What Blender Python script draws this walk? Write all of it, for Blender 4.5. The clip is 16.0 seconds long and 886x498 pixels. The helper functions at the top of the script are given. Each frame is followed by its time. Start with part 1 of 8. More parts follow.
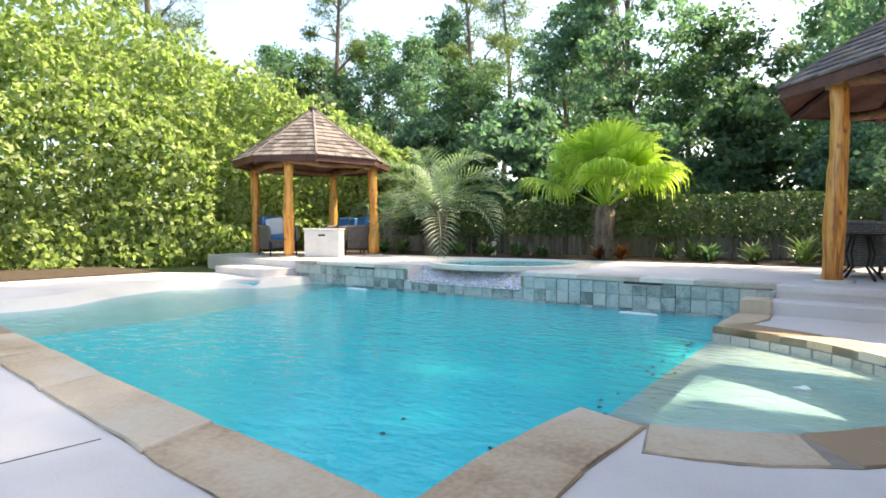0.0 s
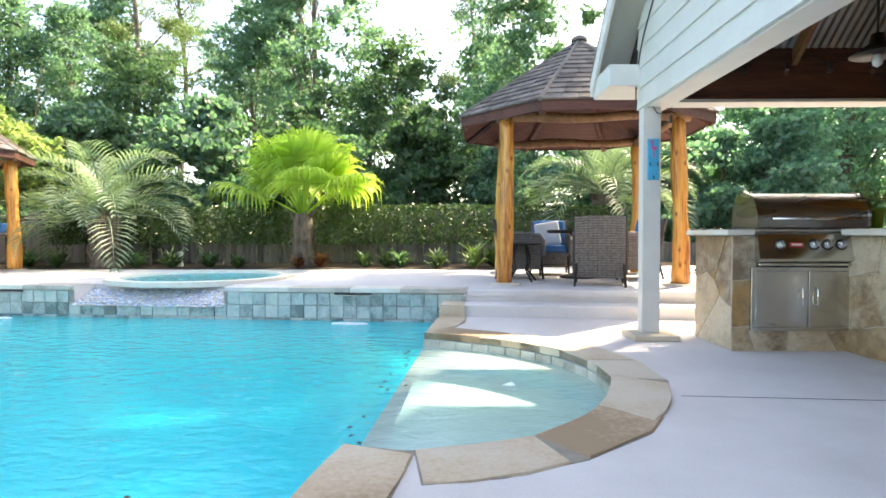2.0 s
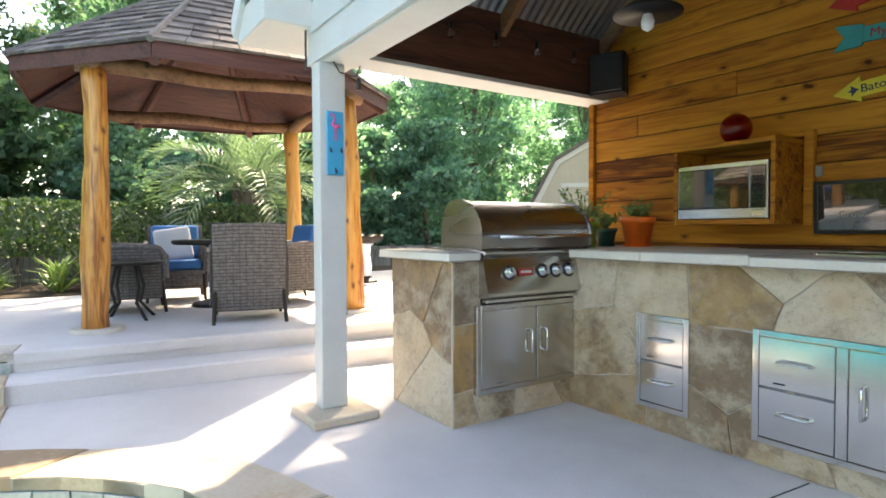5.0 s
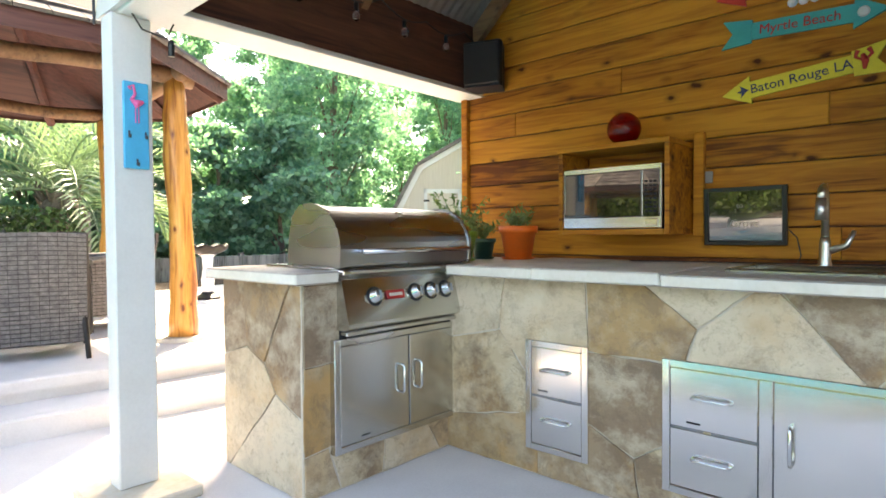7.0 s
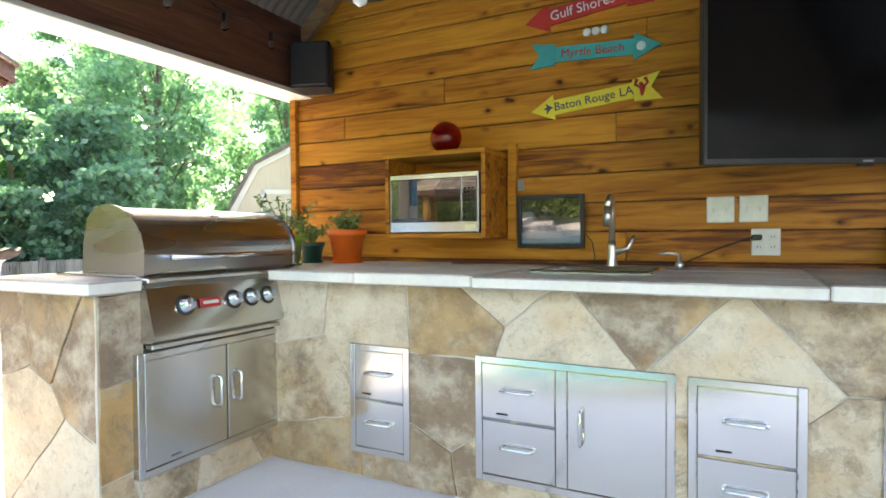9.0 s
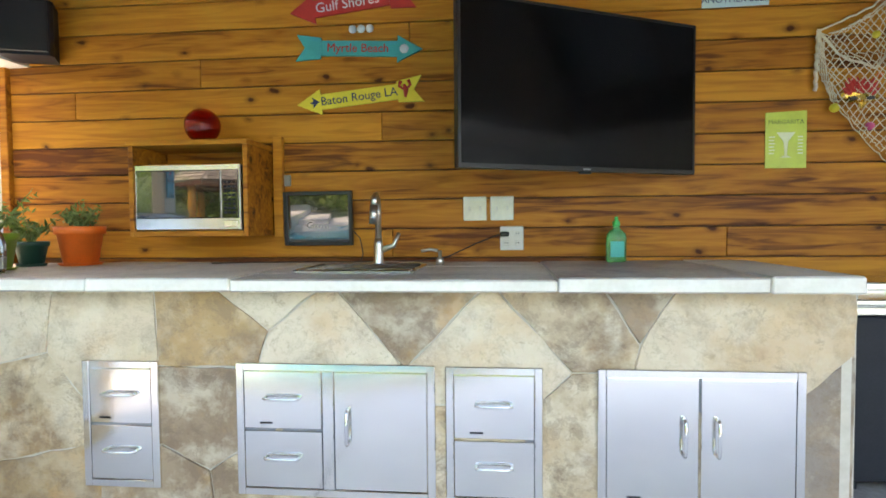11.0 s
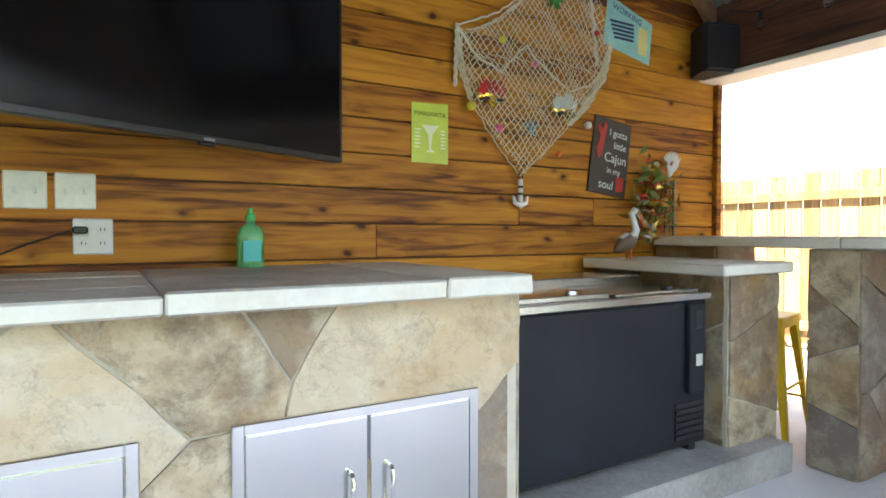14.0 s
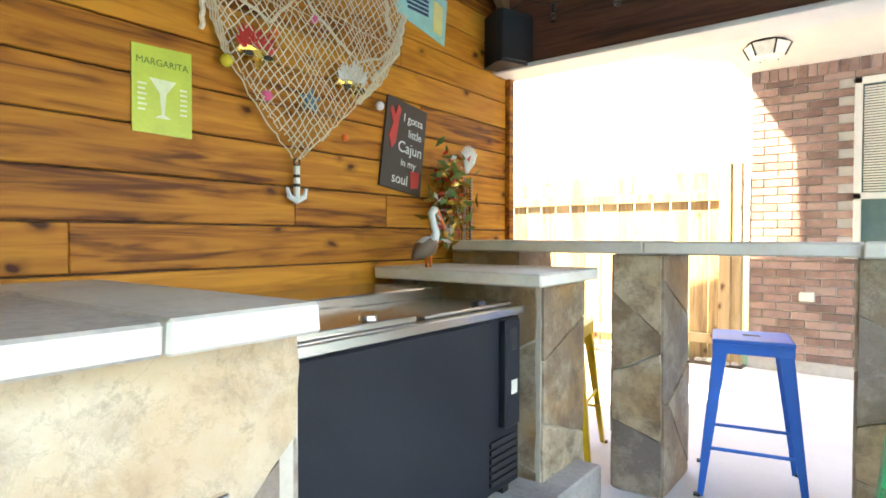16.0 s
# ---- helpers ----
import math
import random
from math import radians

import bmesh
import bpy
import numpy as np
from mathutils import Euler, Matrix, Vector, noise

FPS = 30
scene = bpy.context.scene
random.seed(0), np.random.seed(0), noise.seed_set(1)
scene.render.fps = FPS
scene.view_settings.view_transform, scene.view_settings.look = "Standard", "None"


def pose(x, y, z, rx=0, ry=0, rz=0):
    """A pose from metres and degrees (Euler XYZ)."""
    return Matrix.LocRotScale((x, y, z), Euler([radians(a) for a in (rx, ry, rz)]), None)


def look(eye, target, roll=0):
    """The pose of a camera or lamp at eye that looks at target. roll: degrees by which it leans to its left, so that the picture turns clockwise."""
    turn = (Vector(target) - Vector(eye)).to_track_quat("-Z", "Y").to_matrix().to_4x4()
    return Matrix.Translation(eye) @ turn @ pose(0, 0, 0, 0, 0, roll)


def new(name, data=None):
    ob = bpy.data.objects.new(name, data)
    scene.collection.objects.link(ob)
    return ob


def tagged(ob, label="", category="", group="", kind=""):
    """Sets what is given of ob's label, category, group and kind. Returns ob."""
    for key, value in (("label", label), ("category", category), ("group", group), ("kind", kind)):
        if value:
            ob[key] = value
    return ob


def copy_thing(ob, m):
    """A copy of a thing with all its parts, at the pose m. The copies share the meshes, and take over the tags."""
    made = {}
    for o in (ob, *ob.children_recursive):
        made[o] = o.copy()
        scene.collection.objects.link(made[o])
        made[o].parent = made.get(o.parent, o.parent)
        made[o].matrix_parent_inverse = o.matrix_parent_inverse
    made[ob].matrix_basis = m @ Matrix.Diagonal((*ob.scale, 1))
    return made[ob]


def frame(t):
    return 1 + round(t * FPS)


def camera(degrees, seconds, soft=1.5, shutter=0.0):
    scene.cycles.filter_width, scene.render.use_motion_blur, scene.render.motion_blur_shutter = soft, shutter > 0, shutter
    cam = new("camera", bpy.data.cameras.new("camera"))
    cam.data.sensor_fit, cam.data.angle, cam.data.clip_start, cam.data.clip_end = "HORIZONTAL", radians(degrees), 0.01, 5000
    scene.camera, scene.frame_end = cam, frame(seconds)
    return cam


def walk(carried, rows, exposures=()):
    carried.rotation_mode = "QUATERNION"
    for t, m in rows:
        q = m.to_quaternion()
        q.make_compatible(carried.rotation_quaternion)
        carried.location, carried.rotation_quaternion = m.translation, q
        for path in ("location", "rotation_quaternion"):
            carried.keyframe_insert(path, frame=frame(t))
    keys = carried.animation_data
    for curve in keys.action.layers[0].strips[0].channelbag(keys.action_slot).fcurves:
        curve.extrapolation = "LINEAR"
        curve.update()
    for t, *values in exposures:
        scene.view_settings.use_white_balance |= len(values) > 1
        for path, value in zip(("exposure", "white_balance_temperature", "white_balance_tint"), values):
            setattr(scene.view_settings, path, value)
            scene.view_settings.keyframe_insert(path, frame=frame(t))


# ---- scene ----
cam = camera(75.0, 16.0, soft=1.7)
PATH = [
    (0, (1.101, 2.296, 0.812), (0.057, 4.001, 0.751), 0.1),
    (0.5, (1.004, 2.2, 0.814), (0.176, 4.019, 0.753), -0.1),
    (1, (0.903, 2.115, 0.842), (0.352, 4.037, 0.782), -0.1),
    (1.3, (0.848, 2.146, 0.873), (0.462, 4.108, 0.809), -0.1),
    (1.5, (0.83, 2.176, 0.89), (0.563, 4.157, 0.832), -0.1),
    (2, (0.734, 2.368, 0.922), (0.712, 4.367, 0.87), -0.1),
    (2.5, (0.748, 2.698, 0.924), (0.974, 4.685, 0.879), 0.1),
    (3, (0.747, 3.025, 0.94), (1.236, 4.963, 0.894), -0.1),
    (3.5, (0.798, 3.354, 0.985), (1.491, 5.23, 0.939), -0.1),
    (4, (0.894, 3.705, 1.025), (1.786, 5.495, 0.977), -0.3),
    (4.2, (0.951, 3.865, 1.063), (1.893, 5.628, 0.999), -0.2),
    (6.3, (1.483, 4.783, 1.089), (2.827, 6.263, 1.049), -0.4),
    (6.5, (1.513, 4.823, 1.099), (2.89, 6.272, 1.048), -0.2),
    (7, (1.593, 4.869, 1.105), (3.067, 6.22, 1.056), -0.4),
    (7.5, (1.618, 4.858, 1.103), (3.165, 6.125, 1.059), -0.2),
    (8, (1.639, 4.829, 1.11), (3.263, 5.996, 1.064), -0.3),
    (8.5, (1.638, 4.797, 1.116), (3.336, 5.853, 1.069), -0.4),
    (9, (1.64, 4.775, 1.116), (3.416, 5.693, 1.069), -0.4),
    (9.5, (1.637, 4.737, 1.12), (3.477, 5.519, 1.072), -0.4),
    (9.7, (1.643, 4.716, 1.12), (3.51, 5.43, 1.072), -0.4),
    (11.8, (1.827, 4.739, 1.152), (3.824, 4.66, 1.093), -0.2),
    (12, (1.881, 4.732, 1.127), (3.876, 4.594, 1.083), -0.1),
    (12.5, (1.974, 4.743, 1.128), (3.945, 4.405, 1.082), 0.0),
    (13, (2.095, 4.698, 1.121), (4.022, 4.166, 1.073), 0.0),
    (13.5, (2.24, 4.648, 1.109), (4.081, 3.869, 1.058), 0.1),
    (14, (2.36, 4.644, 1.082), (4.084, 3.631, 1.032), -0.0),
    (14.5, (2.471, 4.599, 1.052), (4.031, 3.348, 1.005), 0.3),
    (15, (2.604, 4.496, 1.049), (4.037, 3.102, 1.009), 0.2),
    (15.5, (2.733, 4.397, 1.076), (4.023, 2.87, 1.033), 0.3),
    (16, (2.861, 4.261, 1.086), (4.08, 2.676, 1.046), 0.1),
]
walk(cam, [(t, look(eye, target, roll)) for t, eye, target, roll in PATH],
     exposures=[(0, 1.85, 7400, 12), (0.5, 2.0, 7450, 12), (2.5, 2.4, 7500, 13), (4.2, 2.35, 7600, 13), (6.5, 2.85, 7700, 13), (9.5, 3.4, 7700, 13), (12.5, 3.5, 7600, 13), (13.5, 3.5, 7700, 13), (14.5, 3.4, 7800, 13), (15.5, 3.85, 7800, 13), (16.0, 4.0, 7800, 13)])

# ---- world and light ----
SUN_AZ, SUN_EL = radians(45), radians(50)      # measured from +x towards +y
world = bpy.data.worlds.new("sky")
scene.world = world
world.use_nodes = True
wn = world.node_tree.nodes
sky = wn.new("ShaderNodeTexSky")
sky.sky_type, sky.sun_disc = "NISHITA", False
sky.sun_elevation, sky.sun_rotation = SUN_EL, radians(90) - SUN_AZ
sky.air_density, sky.dust_density, sky.ozone_density = 1.0, 2.0, 1.0
wn["Background"].inputs[1].default_value = 0.15
world.node_tree.links.new(sky.outputs[0], wn["Background"].inputs[0])
sun_data = bpy.data.lights.new("sun", "SUN")
sun_data.energy, sun_data.angle, sun_data.color = 3.6, radians(1.2), (1.0, 0.90, 0.74)
sun = new("sun", sun_data)
sun.matrix_basis = look((0, 0, 30), (-math.cos(SUN_AZ) * math.cos(SUN_EL), -math.sin(SUN_AZ) * math.cos(SUN_EL), 30 - math.sin(SUN_EL)))

# ---- building helpers ----
def part(name, bm, material, parent=None, label="", smooth=False):
    me = bpy.data.meshes.new(name)
    bm.to_mesh(me)
    bm.free()
    me.materials.append(material)
    if smooth:
        me.shade_smooth()
    ob = new(name, me)
    ob.parent = parent
    if label:
        tagged(ob, label)
    return ob


def thing(name, label, category, x=0, y=0, z=0, rz=0, group=""):
    ob = new(name)
    ob.empty_display_size = 0.1
    ob.matrix_basis = pose(x, y, z, 0, 0, rz)
    return tagged(ob, label, category, group)


def structure(name, bm, material, label, category="", smooth=False):
    return tagged(part(name, bm, material, None, "", smooth), label, category or name.split("_")[0], "", "structure")


def piece(name, mesh, parent, m=None):
    ob = new(name, mesh)
    ob.parent = parent
    if m is not None:
        ob.matrix_basis = m
    return ob


def mesh_of(name, bm, material, smooth=False):
    me = bpy.data.meshes.new(name)
    bm.to_mesh(me)
    bm.free()
    me.materials.append(material)
    if smooth:
        me.shade_smooth()
    return me


def box(x0, x1, y0, y1, z0, z1, bevel=0.0, bm=None, seg=1):
    out = bm or bmesh.new()
    c = bmesh.ops.create_cube(out, size=1.0)["verts"]
    for v in c:
        v.co = Vector(((x0 + x1) / 2 + v.co.x * (x1 - x0), (y0 + y1) / 2 + v.co.y * (y1 - y0), (z0 + z1) / 2 + v.co.z * (z1 - z0)))
    if bevel > 0:
        edges = {e for v in c for e in v.link_edges}
        bmesh.ops.bevel(out, geom=list(edges), offset=bevel, segments=seg, affect="EDGES", profile=0.6)
    return out


def lathe(profile, seg=20, bm=None, m=None):
    """Turns (radius, height) pairs round z."""
    out = bm or bmesh.new()
    rings = []
    for r, z in profile:
        ring = [out.verts.new((r * math.cos(2 * math.pi * k / seg), r * math.sin(2 * math.pi * k / seg), z)) for k in range(seg)]
        rings.append(ring)
    faces = []
    for a, b in zip(rings, rings[1:]):
        for k in range(seg):
            faces.append(out.faces.new((a[k], a[(k + 1) % seg], b[(k + 1) % seg], b[k])))
    out.faces.new(list(reversed(rings[0])))
    out.faces.new(rings[-1])
    if m is not None:
        for ring in rings:
            for v in ring:
                v.co = m @ v.co
    return out


def tube(points, radius, seg=8, bm=None, caps=True):
    """A round bar along points; radius may be one number or one a point."""
    out = bm or bmesh.new()
    pts = [Vector(p) for p in points]
    rad = radius if isinstance(radius, (list, tuple)) else [radius] * len(pts)
    rings = []
    side = None
    for i, p in enumerate(pts):
        d = (pts[min(i + 1, len(pts) - 1)] - pts[max(i - 1, 0)]).normalized()
        if side is None:
            side = d.cross(Vector((0, 0, 1)) if abs(d.z) < 0.9 else Vector((1, 0, 0))).normalized()
        side = (side - d * side.dot(d)).normalized()
        up = d.cross(side)
        rings.append([out.verts.new(p + (side * math.cos(2 * math.pi * k / seg) + up * math.sin(2 * math.pi * k / seg)) * rad[i]) for k in range(seg)])
    for a, b in zip(rings, rings[1:]):
        for k in range(seg):
            out.faces.new((a[k], b[k], b[(k + 1) % seg], a[(k + 1) % seg]))
    if caps:
        out.faces.new(rings[0])
        out.faces.new(list(reversed(rings[-1])))
    return out


def prism(poly, z0, z1, bm=None, m=None, bevel=0.0):
    """A plate of the outline poly (x, y) from z0 to z1."""
    out = bm or bmesh.new()
    lo = [out.verts.new((x, y, z0)) for x, y in poly]
    hi = [out.verts.new((x, y, z1)) for x, y in poly]
    n = len(poly)
    area = sum(poly[i][0] * poly[(i + 1) % n][1] - poly[(i + 1) % n][0] * poly[i][1] for i in range(n))
    if area < 0:
        lo.reverse(), hi.reverse()
    faces = [out.faces.new(list(reversed(lo))), out.faces.new(hi)]
    for i in range(n):
        faces.append(out.faces.new((lo[i], lo[(i + 1) % n], hi[(i + 1) % n], hi[i])))
    if bevel > 0:
        bmesh.ops.bevel(out, geom=list(faces[1].edges), offset=bevel, segments=1, affect="EDGES")
    if m is not None:
        bmesh.ops.transform(out, matrix=m, verts=out.verts)
    return out


def sheet(loops, z):
    """A flat face with holes: the first loop is the outside."""
    out = bmesh.new()
    edges = []
    for loop in loops:
        vs = [out.verts.new((x, y, z)) for x, y in loop]
        edges += [out.edges.new((vs[i], vs[(i + 1) % len(vs)])) for i in range(len(vs))]
    bmesh.ops.triangle_fill(out, use_beauty=True, use_dissolve=False, edges=edges)
    for f in out.faces:
        if f.normal.z < 0:
            f.normal_flip()
    return out


def clip(poly, px, py, nx, ny):
    """The part of the convex poly on the side of the point against the normal."""
    res = []
    for i, a in enumerate(poly):
        b = poly[(i + 1) % len(poly)]
        da, db = (a[0] - px) * nx + (a[1] - py) * ny, (b[0] - px) * nx + (b[1] - py) * ny
        if da <= 0:
            res.append(a)
        if (da < 0 < db) or (db < 0 < da):
            f = da / (da - db)
            res.append((a[0] + (b[0] - a[0]) * f, a[1] + (b[1] - a[1]) * f))
    return res


def scattered(rng, w, h, size):
    """Middles of irregular stones that fill a rectangle w x h."""
    nx, ny = max(1, round(w / size)), max(1, round(h / size))
    return [((i + 0.5 + (0.25 if j % 2 else -0.25) + rng.uniform(-0.3, 0.3)) * w / nx, (j + 0.5 + rng.uniform(-0.34, 0.34)) * h / ny) for i in range(nx) for j in range(ny)]


def stones(middles, w, h, gap):
    """Flat stones round their middles that fill a rectangle w x h: convex outlines, one a middle."""
    cells = []
    for a in middles:
        poly = [(gap, gap), (w - gap, gap), (w - gap, h - gap), (gap, h - gap)]
        for b in middles:
            if b is not a:
                dx, dy = b[0] - a[0], b[1] - a[1]
                d = math.hypot(dx, dy)
                poly = clip(poly, (a[0] + b[0]) / 2 - dx / d * gap / 2, (a[1] + b[1]) / 2 - dy / d * gap / 2, dx, dy)
        cells.append(poly)
    return cells


def chipped(poly, rng, step=0.07, rough=0.005):
    """The outline with small uneven steps along its edges."""
    res = []
    for i, a in enumerate(poly):
        b = poly[(i + 1) % len(poly)]
        n = max(1, int(math.hypot(b[0] - a[0], b[1] - a[1]) / step))
        for k in range(n):
            f = k / n
            j = rough if k else rough * 0.3
            res.append((a[0] + (b[0] - a[0]) * f + rng.uniform(-j, j), a[1] + (b[1] - a[1]) * f + rng.uniform(-j, j)))
    return res


# ---- materials ----
def nodes_of(name):
    m = bpy.data.materials.new(name)
    m.use_nodes = True
    return m, m.node_tree.nodes, m.node_tree.links, m.node_tree.nodes["Principled BSDF"]


def surface(name, colors, rough=0.6, metal=0.0, scale=6.0, stretch=(1, 1, 1), fine=60.0, bump=0.15, dist=0.01, vary=0.0, coat=0.0, wear=0.35, detail=6.0, amp=1.0):
    """A surface of two or more colours mixed by coarse and fine noise, with relief; vary: how far pieces differ from each other."""
    m, n, l, p = nodes_of(name)
    tc, mp = n.new("ShaderNodeTexCoord"), n.new("ShaderNodeMapping")
    mp.inputs["Scale"].default_value = stretch
    info = n.new("ShaderNodeObjectInfo")
    off = n.new("ShaderNodeVectorMath")
    off.operation = "SCALE"
    comb = n.new("ShaderNodeCombineXYZ")
    for k, f in enumerate((37.0, 91.0, 53.0)):
        mul = n.new("ShaderNodeMath")
        mul.operation, mul.inputs[1].default_value = "MULTIPLY", f
        l.new(info.outputs["Random"], mul.inputs[0])
        l.new(mul.outputs[0], comb.inputs[k])
    l.new(comb.outputs[0], off.inputs[0])
    off.inputs["Scale"].default_value = 1.0 if vary > 0 else 0.0
    add = n.new("ShaderNodeVectorMath")
    add.operation = "ADD"
    l.new(tc.outputs["Object"], mp.inputs[0])
    l.new(mp.outputs[0], add.inputs[0])
    l.new(off.outputs[0], add.inputs[1])
    big, small = n.new("ShaderNodeTexNoise"), n.new("ShaderNodeTexNoise")
    big.inputs["Scale"].default_value, big.inputs["Detail"].default_value, big.inputs["Roughness"].default_value = scale, detail, 0.62
    small.inputs["Scale"].default_value, small.inputs["Detail"].default_value = fine, 3.0
    l.new(add.outputs[0], big.inputs["Vector"])
    l.new(add.outputs[0], small.inputs["Vector"])
    mix = n.new("ShaderNodeMath")
    mix.operation, mix.inputs[1].default_value = "MULTIPLY_ADD", wear
    l.new(small.outputs[0], mix.inputs[0])
    l.new(big.outputs[0], mix.inputs[2])
    sub = n.new("ShaderNodeMath")
    sub.operation, sub.inputs[1].default_value, sub.inputs[2].default_value = "MULTIPLY_ADD", amp, 0.5 - amp * (0.5 + wear * 0.5)
    l.new(mix.outputs[0], sub.inputs[0])
    last = sub
    if vary > 0:
        v = n.new("ShaderNodeMath")
        v.operation, v.inputs[1].default_value = "MULTIPLY_ADD", vary
        l.new(info.outputs["Random"], v.inputs[0])
        l.new(sub.outputs[0], v.inputs[2])
        w = n.new("ShaderNodeMath")
        w.operation, w.inputs[1].default_value = "SUBTRACT", vary * 0.5
        l.new(v.outputs[0], w.inputs[0])
        last = w
    ramp = n.new("ShaderNodeValToRGB")
    e = ramp.color_ramp.elements
    e[0].position, e[1].position = 0.28, 0.72
    for k in range(len(colors) - 2):
        e.new(0.28 + 0.44 * (k + 1) / (len(colors) - 1))
    for el, c in zip(ramp.color_ramp.elements, colors):
        el.color = (*c, 1)
    l.new(last.outputs[0], ramp.inputs[0])
    l.new(ramp.outputs[0], p.inputs["Base Color"])
    rr = n.new("ShaderNodeMapRange")
    rr.inputs[3].default_value, rr.inputs[4].default_value = max(0.02, rough - 0.12), min(1.0, rough + 0.12)
    l.new(big.outputs[0], rr.inputs[0])
    l.new(rr.outputs[0], p.inputs["Roughness"])
    p.inputs["Metallic"].default_value = metal
    p.inputs["Coat Weight"].default_value = coat
    if bump > 0:
        b = n.new("ShaderNodeBump")
        b.inputs["Strength"].default_value, b.inputs["Distance"].default_value = bump, dist
        l.new(mix.outputs[0], b.inputs["Height"])
        l.new(b.outputs[0], p.inputs["Normal"])
    return m


def slate(name, tones, umber, bloom, rusty):
    """Cleft stone slabs of one family of tones, clouded with umber, rust and pale bloom, with torn layers and fine veins."""
    m, n, l, p = nodes_of(name)
    tc, info = n.new("ShaderNodeTexCoord"), n.new("ShaderNodeObjectInfo")
    comb, add = n.new("ShaderNodeCombineXYZ"), n.new("ShaderNodeVectorMath")
    for k, f in enumerate((37.0, 91.0, 53.0)):
        mul = n.new("ShaderNodeMath")
        mul.operation, mul.inputs[1].default_value = "MULTIPLY", f
        l.new(info.outputs["Random"], mul.inputs[0])
        l.new(mul.outputs[0], comb.inputs[k])
    add.operation = "ADD"
    l.new(tc.outputs["Object"], add.inputs[0])
    l.new(comb.outputs[0], add.inputs[1])

    def noise_of(scale, detail, rough, warp=0.0):
        t = n.new("ShaderNodeTexNoise")
        t.inputs["Scale"].default_value, t.inputs["Detail"].default_value = scale, detail
        t.inputs["Roughness"].default_value, t.inputs["Distortion"].default_value = rough, warp
        l.new(add.outputs[0], t.inputs["Vector"])
        return t.outputs[0]

    def ramp_of(value, stops):
        r = n.new("ShaderNodeValToRGB")
        e = r.color_ramp.elements
        e[0].position, e[1].position = stops[0][0], stops[-1][0]
        for pos, _ in stops[1:-1]:
            e.new(pos)
        for el, (_, c) in zip(r.color_ramp.elements, stops):
            el.color = (*c, 1) if len(c) == 3 else c
        l.new(value, r.inputs[0])
        return r.outputs[0]

    def blend(factor, a, b):
        x = n.new("ShaderNodeMix")
        x.data_type = "RGBA"
        l.new(factor, x.inputs[0])
        l.new(a, x.inputs[6])
        if isinstance(b, tuple):
            x.inputs[7].default_value = (*b, 1)
        else:
            l.new(b, x.inputs[7])
        return x.outputs[2]

    base = ramp_of(info.outputs["Random"], [(0.0, tones[0]), (0.5, tones[1]), (1.0, tones[2])])
    grey = lambda v: (v, v, v)
    cloud = noise_of(2.6, 12.0, 0.66, 0.15)
    c = blend(ramp_of(cloud, [(0.49, grey(0)), (0.54, grey(0.4 * umber)), (0.60, grey(umber))]), base, (0.20, 0.125, 0.072))
    pale = noise_of(4.2, 11.0, 0.68, 0.1)
    c = blend(ramp_of(pale, [(0.47, grey(0)), (0.58, grey(bloom))]), c, (0.70, 0.61, 0.45))
    rust = noise_of(2.4, 9.0, 0.62, 0.1)
    c = blend(ramp_of(rust, [(0.50, grey(0)), (0.62, grey(rusty))]), c, (0.50, 0.27, 0.08))
    torn = noise_of(8.0, 12.0, 0.74, 0.5)
    c = blend(ramp_of(torn, [(0.52, grey(0)), (0.545, grey(0.55 * umber)), (0.565, grey(0.1 * umber)), (0.60, grey(0.7 * umber))]), c, (0.16, 0.105, 0.065))
    vein = noise_of(3.2, 10.0, 0.66, 0.2)
    c = blend(ramp_of(vein, [(0.484, grey(0)), (0.494, grey(0.24)), (0.504, grey(0))]), c, (0.20, 0.13, 0.075))
    speck = noise_of(22.0, 8.0, 0.72, 0.3)
    c = blend(ramp_of(speck, [(0.56, grey(0)), (0.66, grey(0.5))]), c, (0.27, 0.19, 0.115))
    l.new(c, p.inputs["Base Color"])
    rr = n.new("ShaderNodeMapRange")
    rr.inputs[3].default_value, rr.inputs[4].default_value = 0.40, 0.68
    l.new(pale, rr.inputs[0])
    l.new(rr.outputs[0], p.inputs["Roughness"])
    grain = noise_of(38.0, 5.0, 0.6)
    mixh = n.new("ShaderNodeMath")
    mixh.operation, mixh.inputs[1].default_value = "MULTIPLY_ADD", 0.25
    l.new(grain, mixh.inputs[0])
    l.new(pale, mixh.inputs[2])
    b = n.new("ShaderNodeBump")
    b.inputs["Strength"].default_value, b.inputs["Distance"].default_value = 0.7, 0.016
    l.new(mixh.outputs[0], b.inputs["Height"])
    l.new(b.outputs[0], p.inputs["Normal"])
    return m


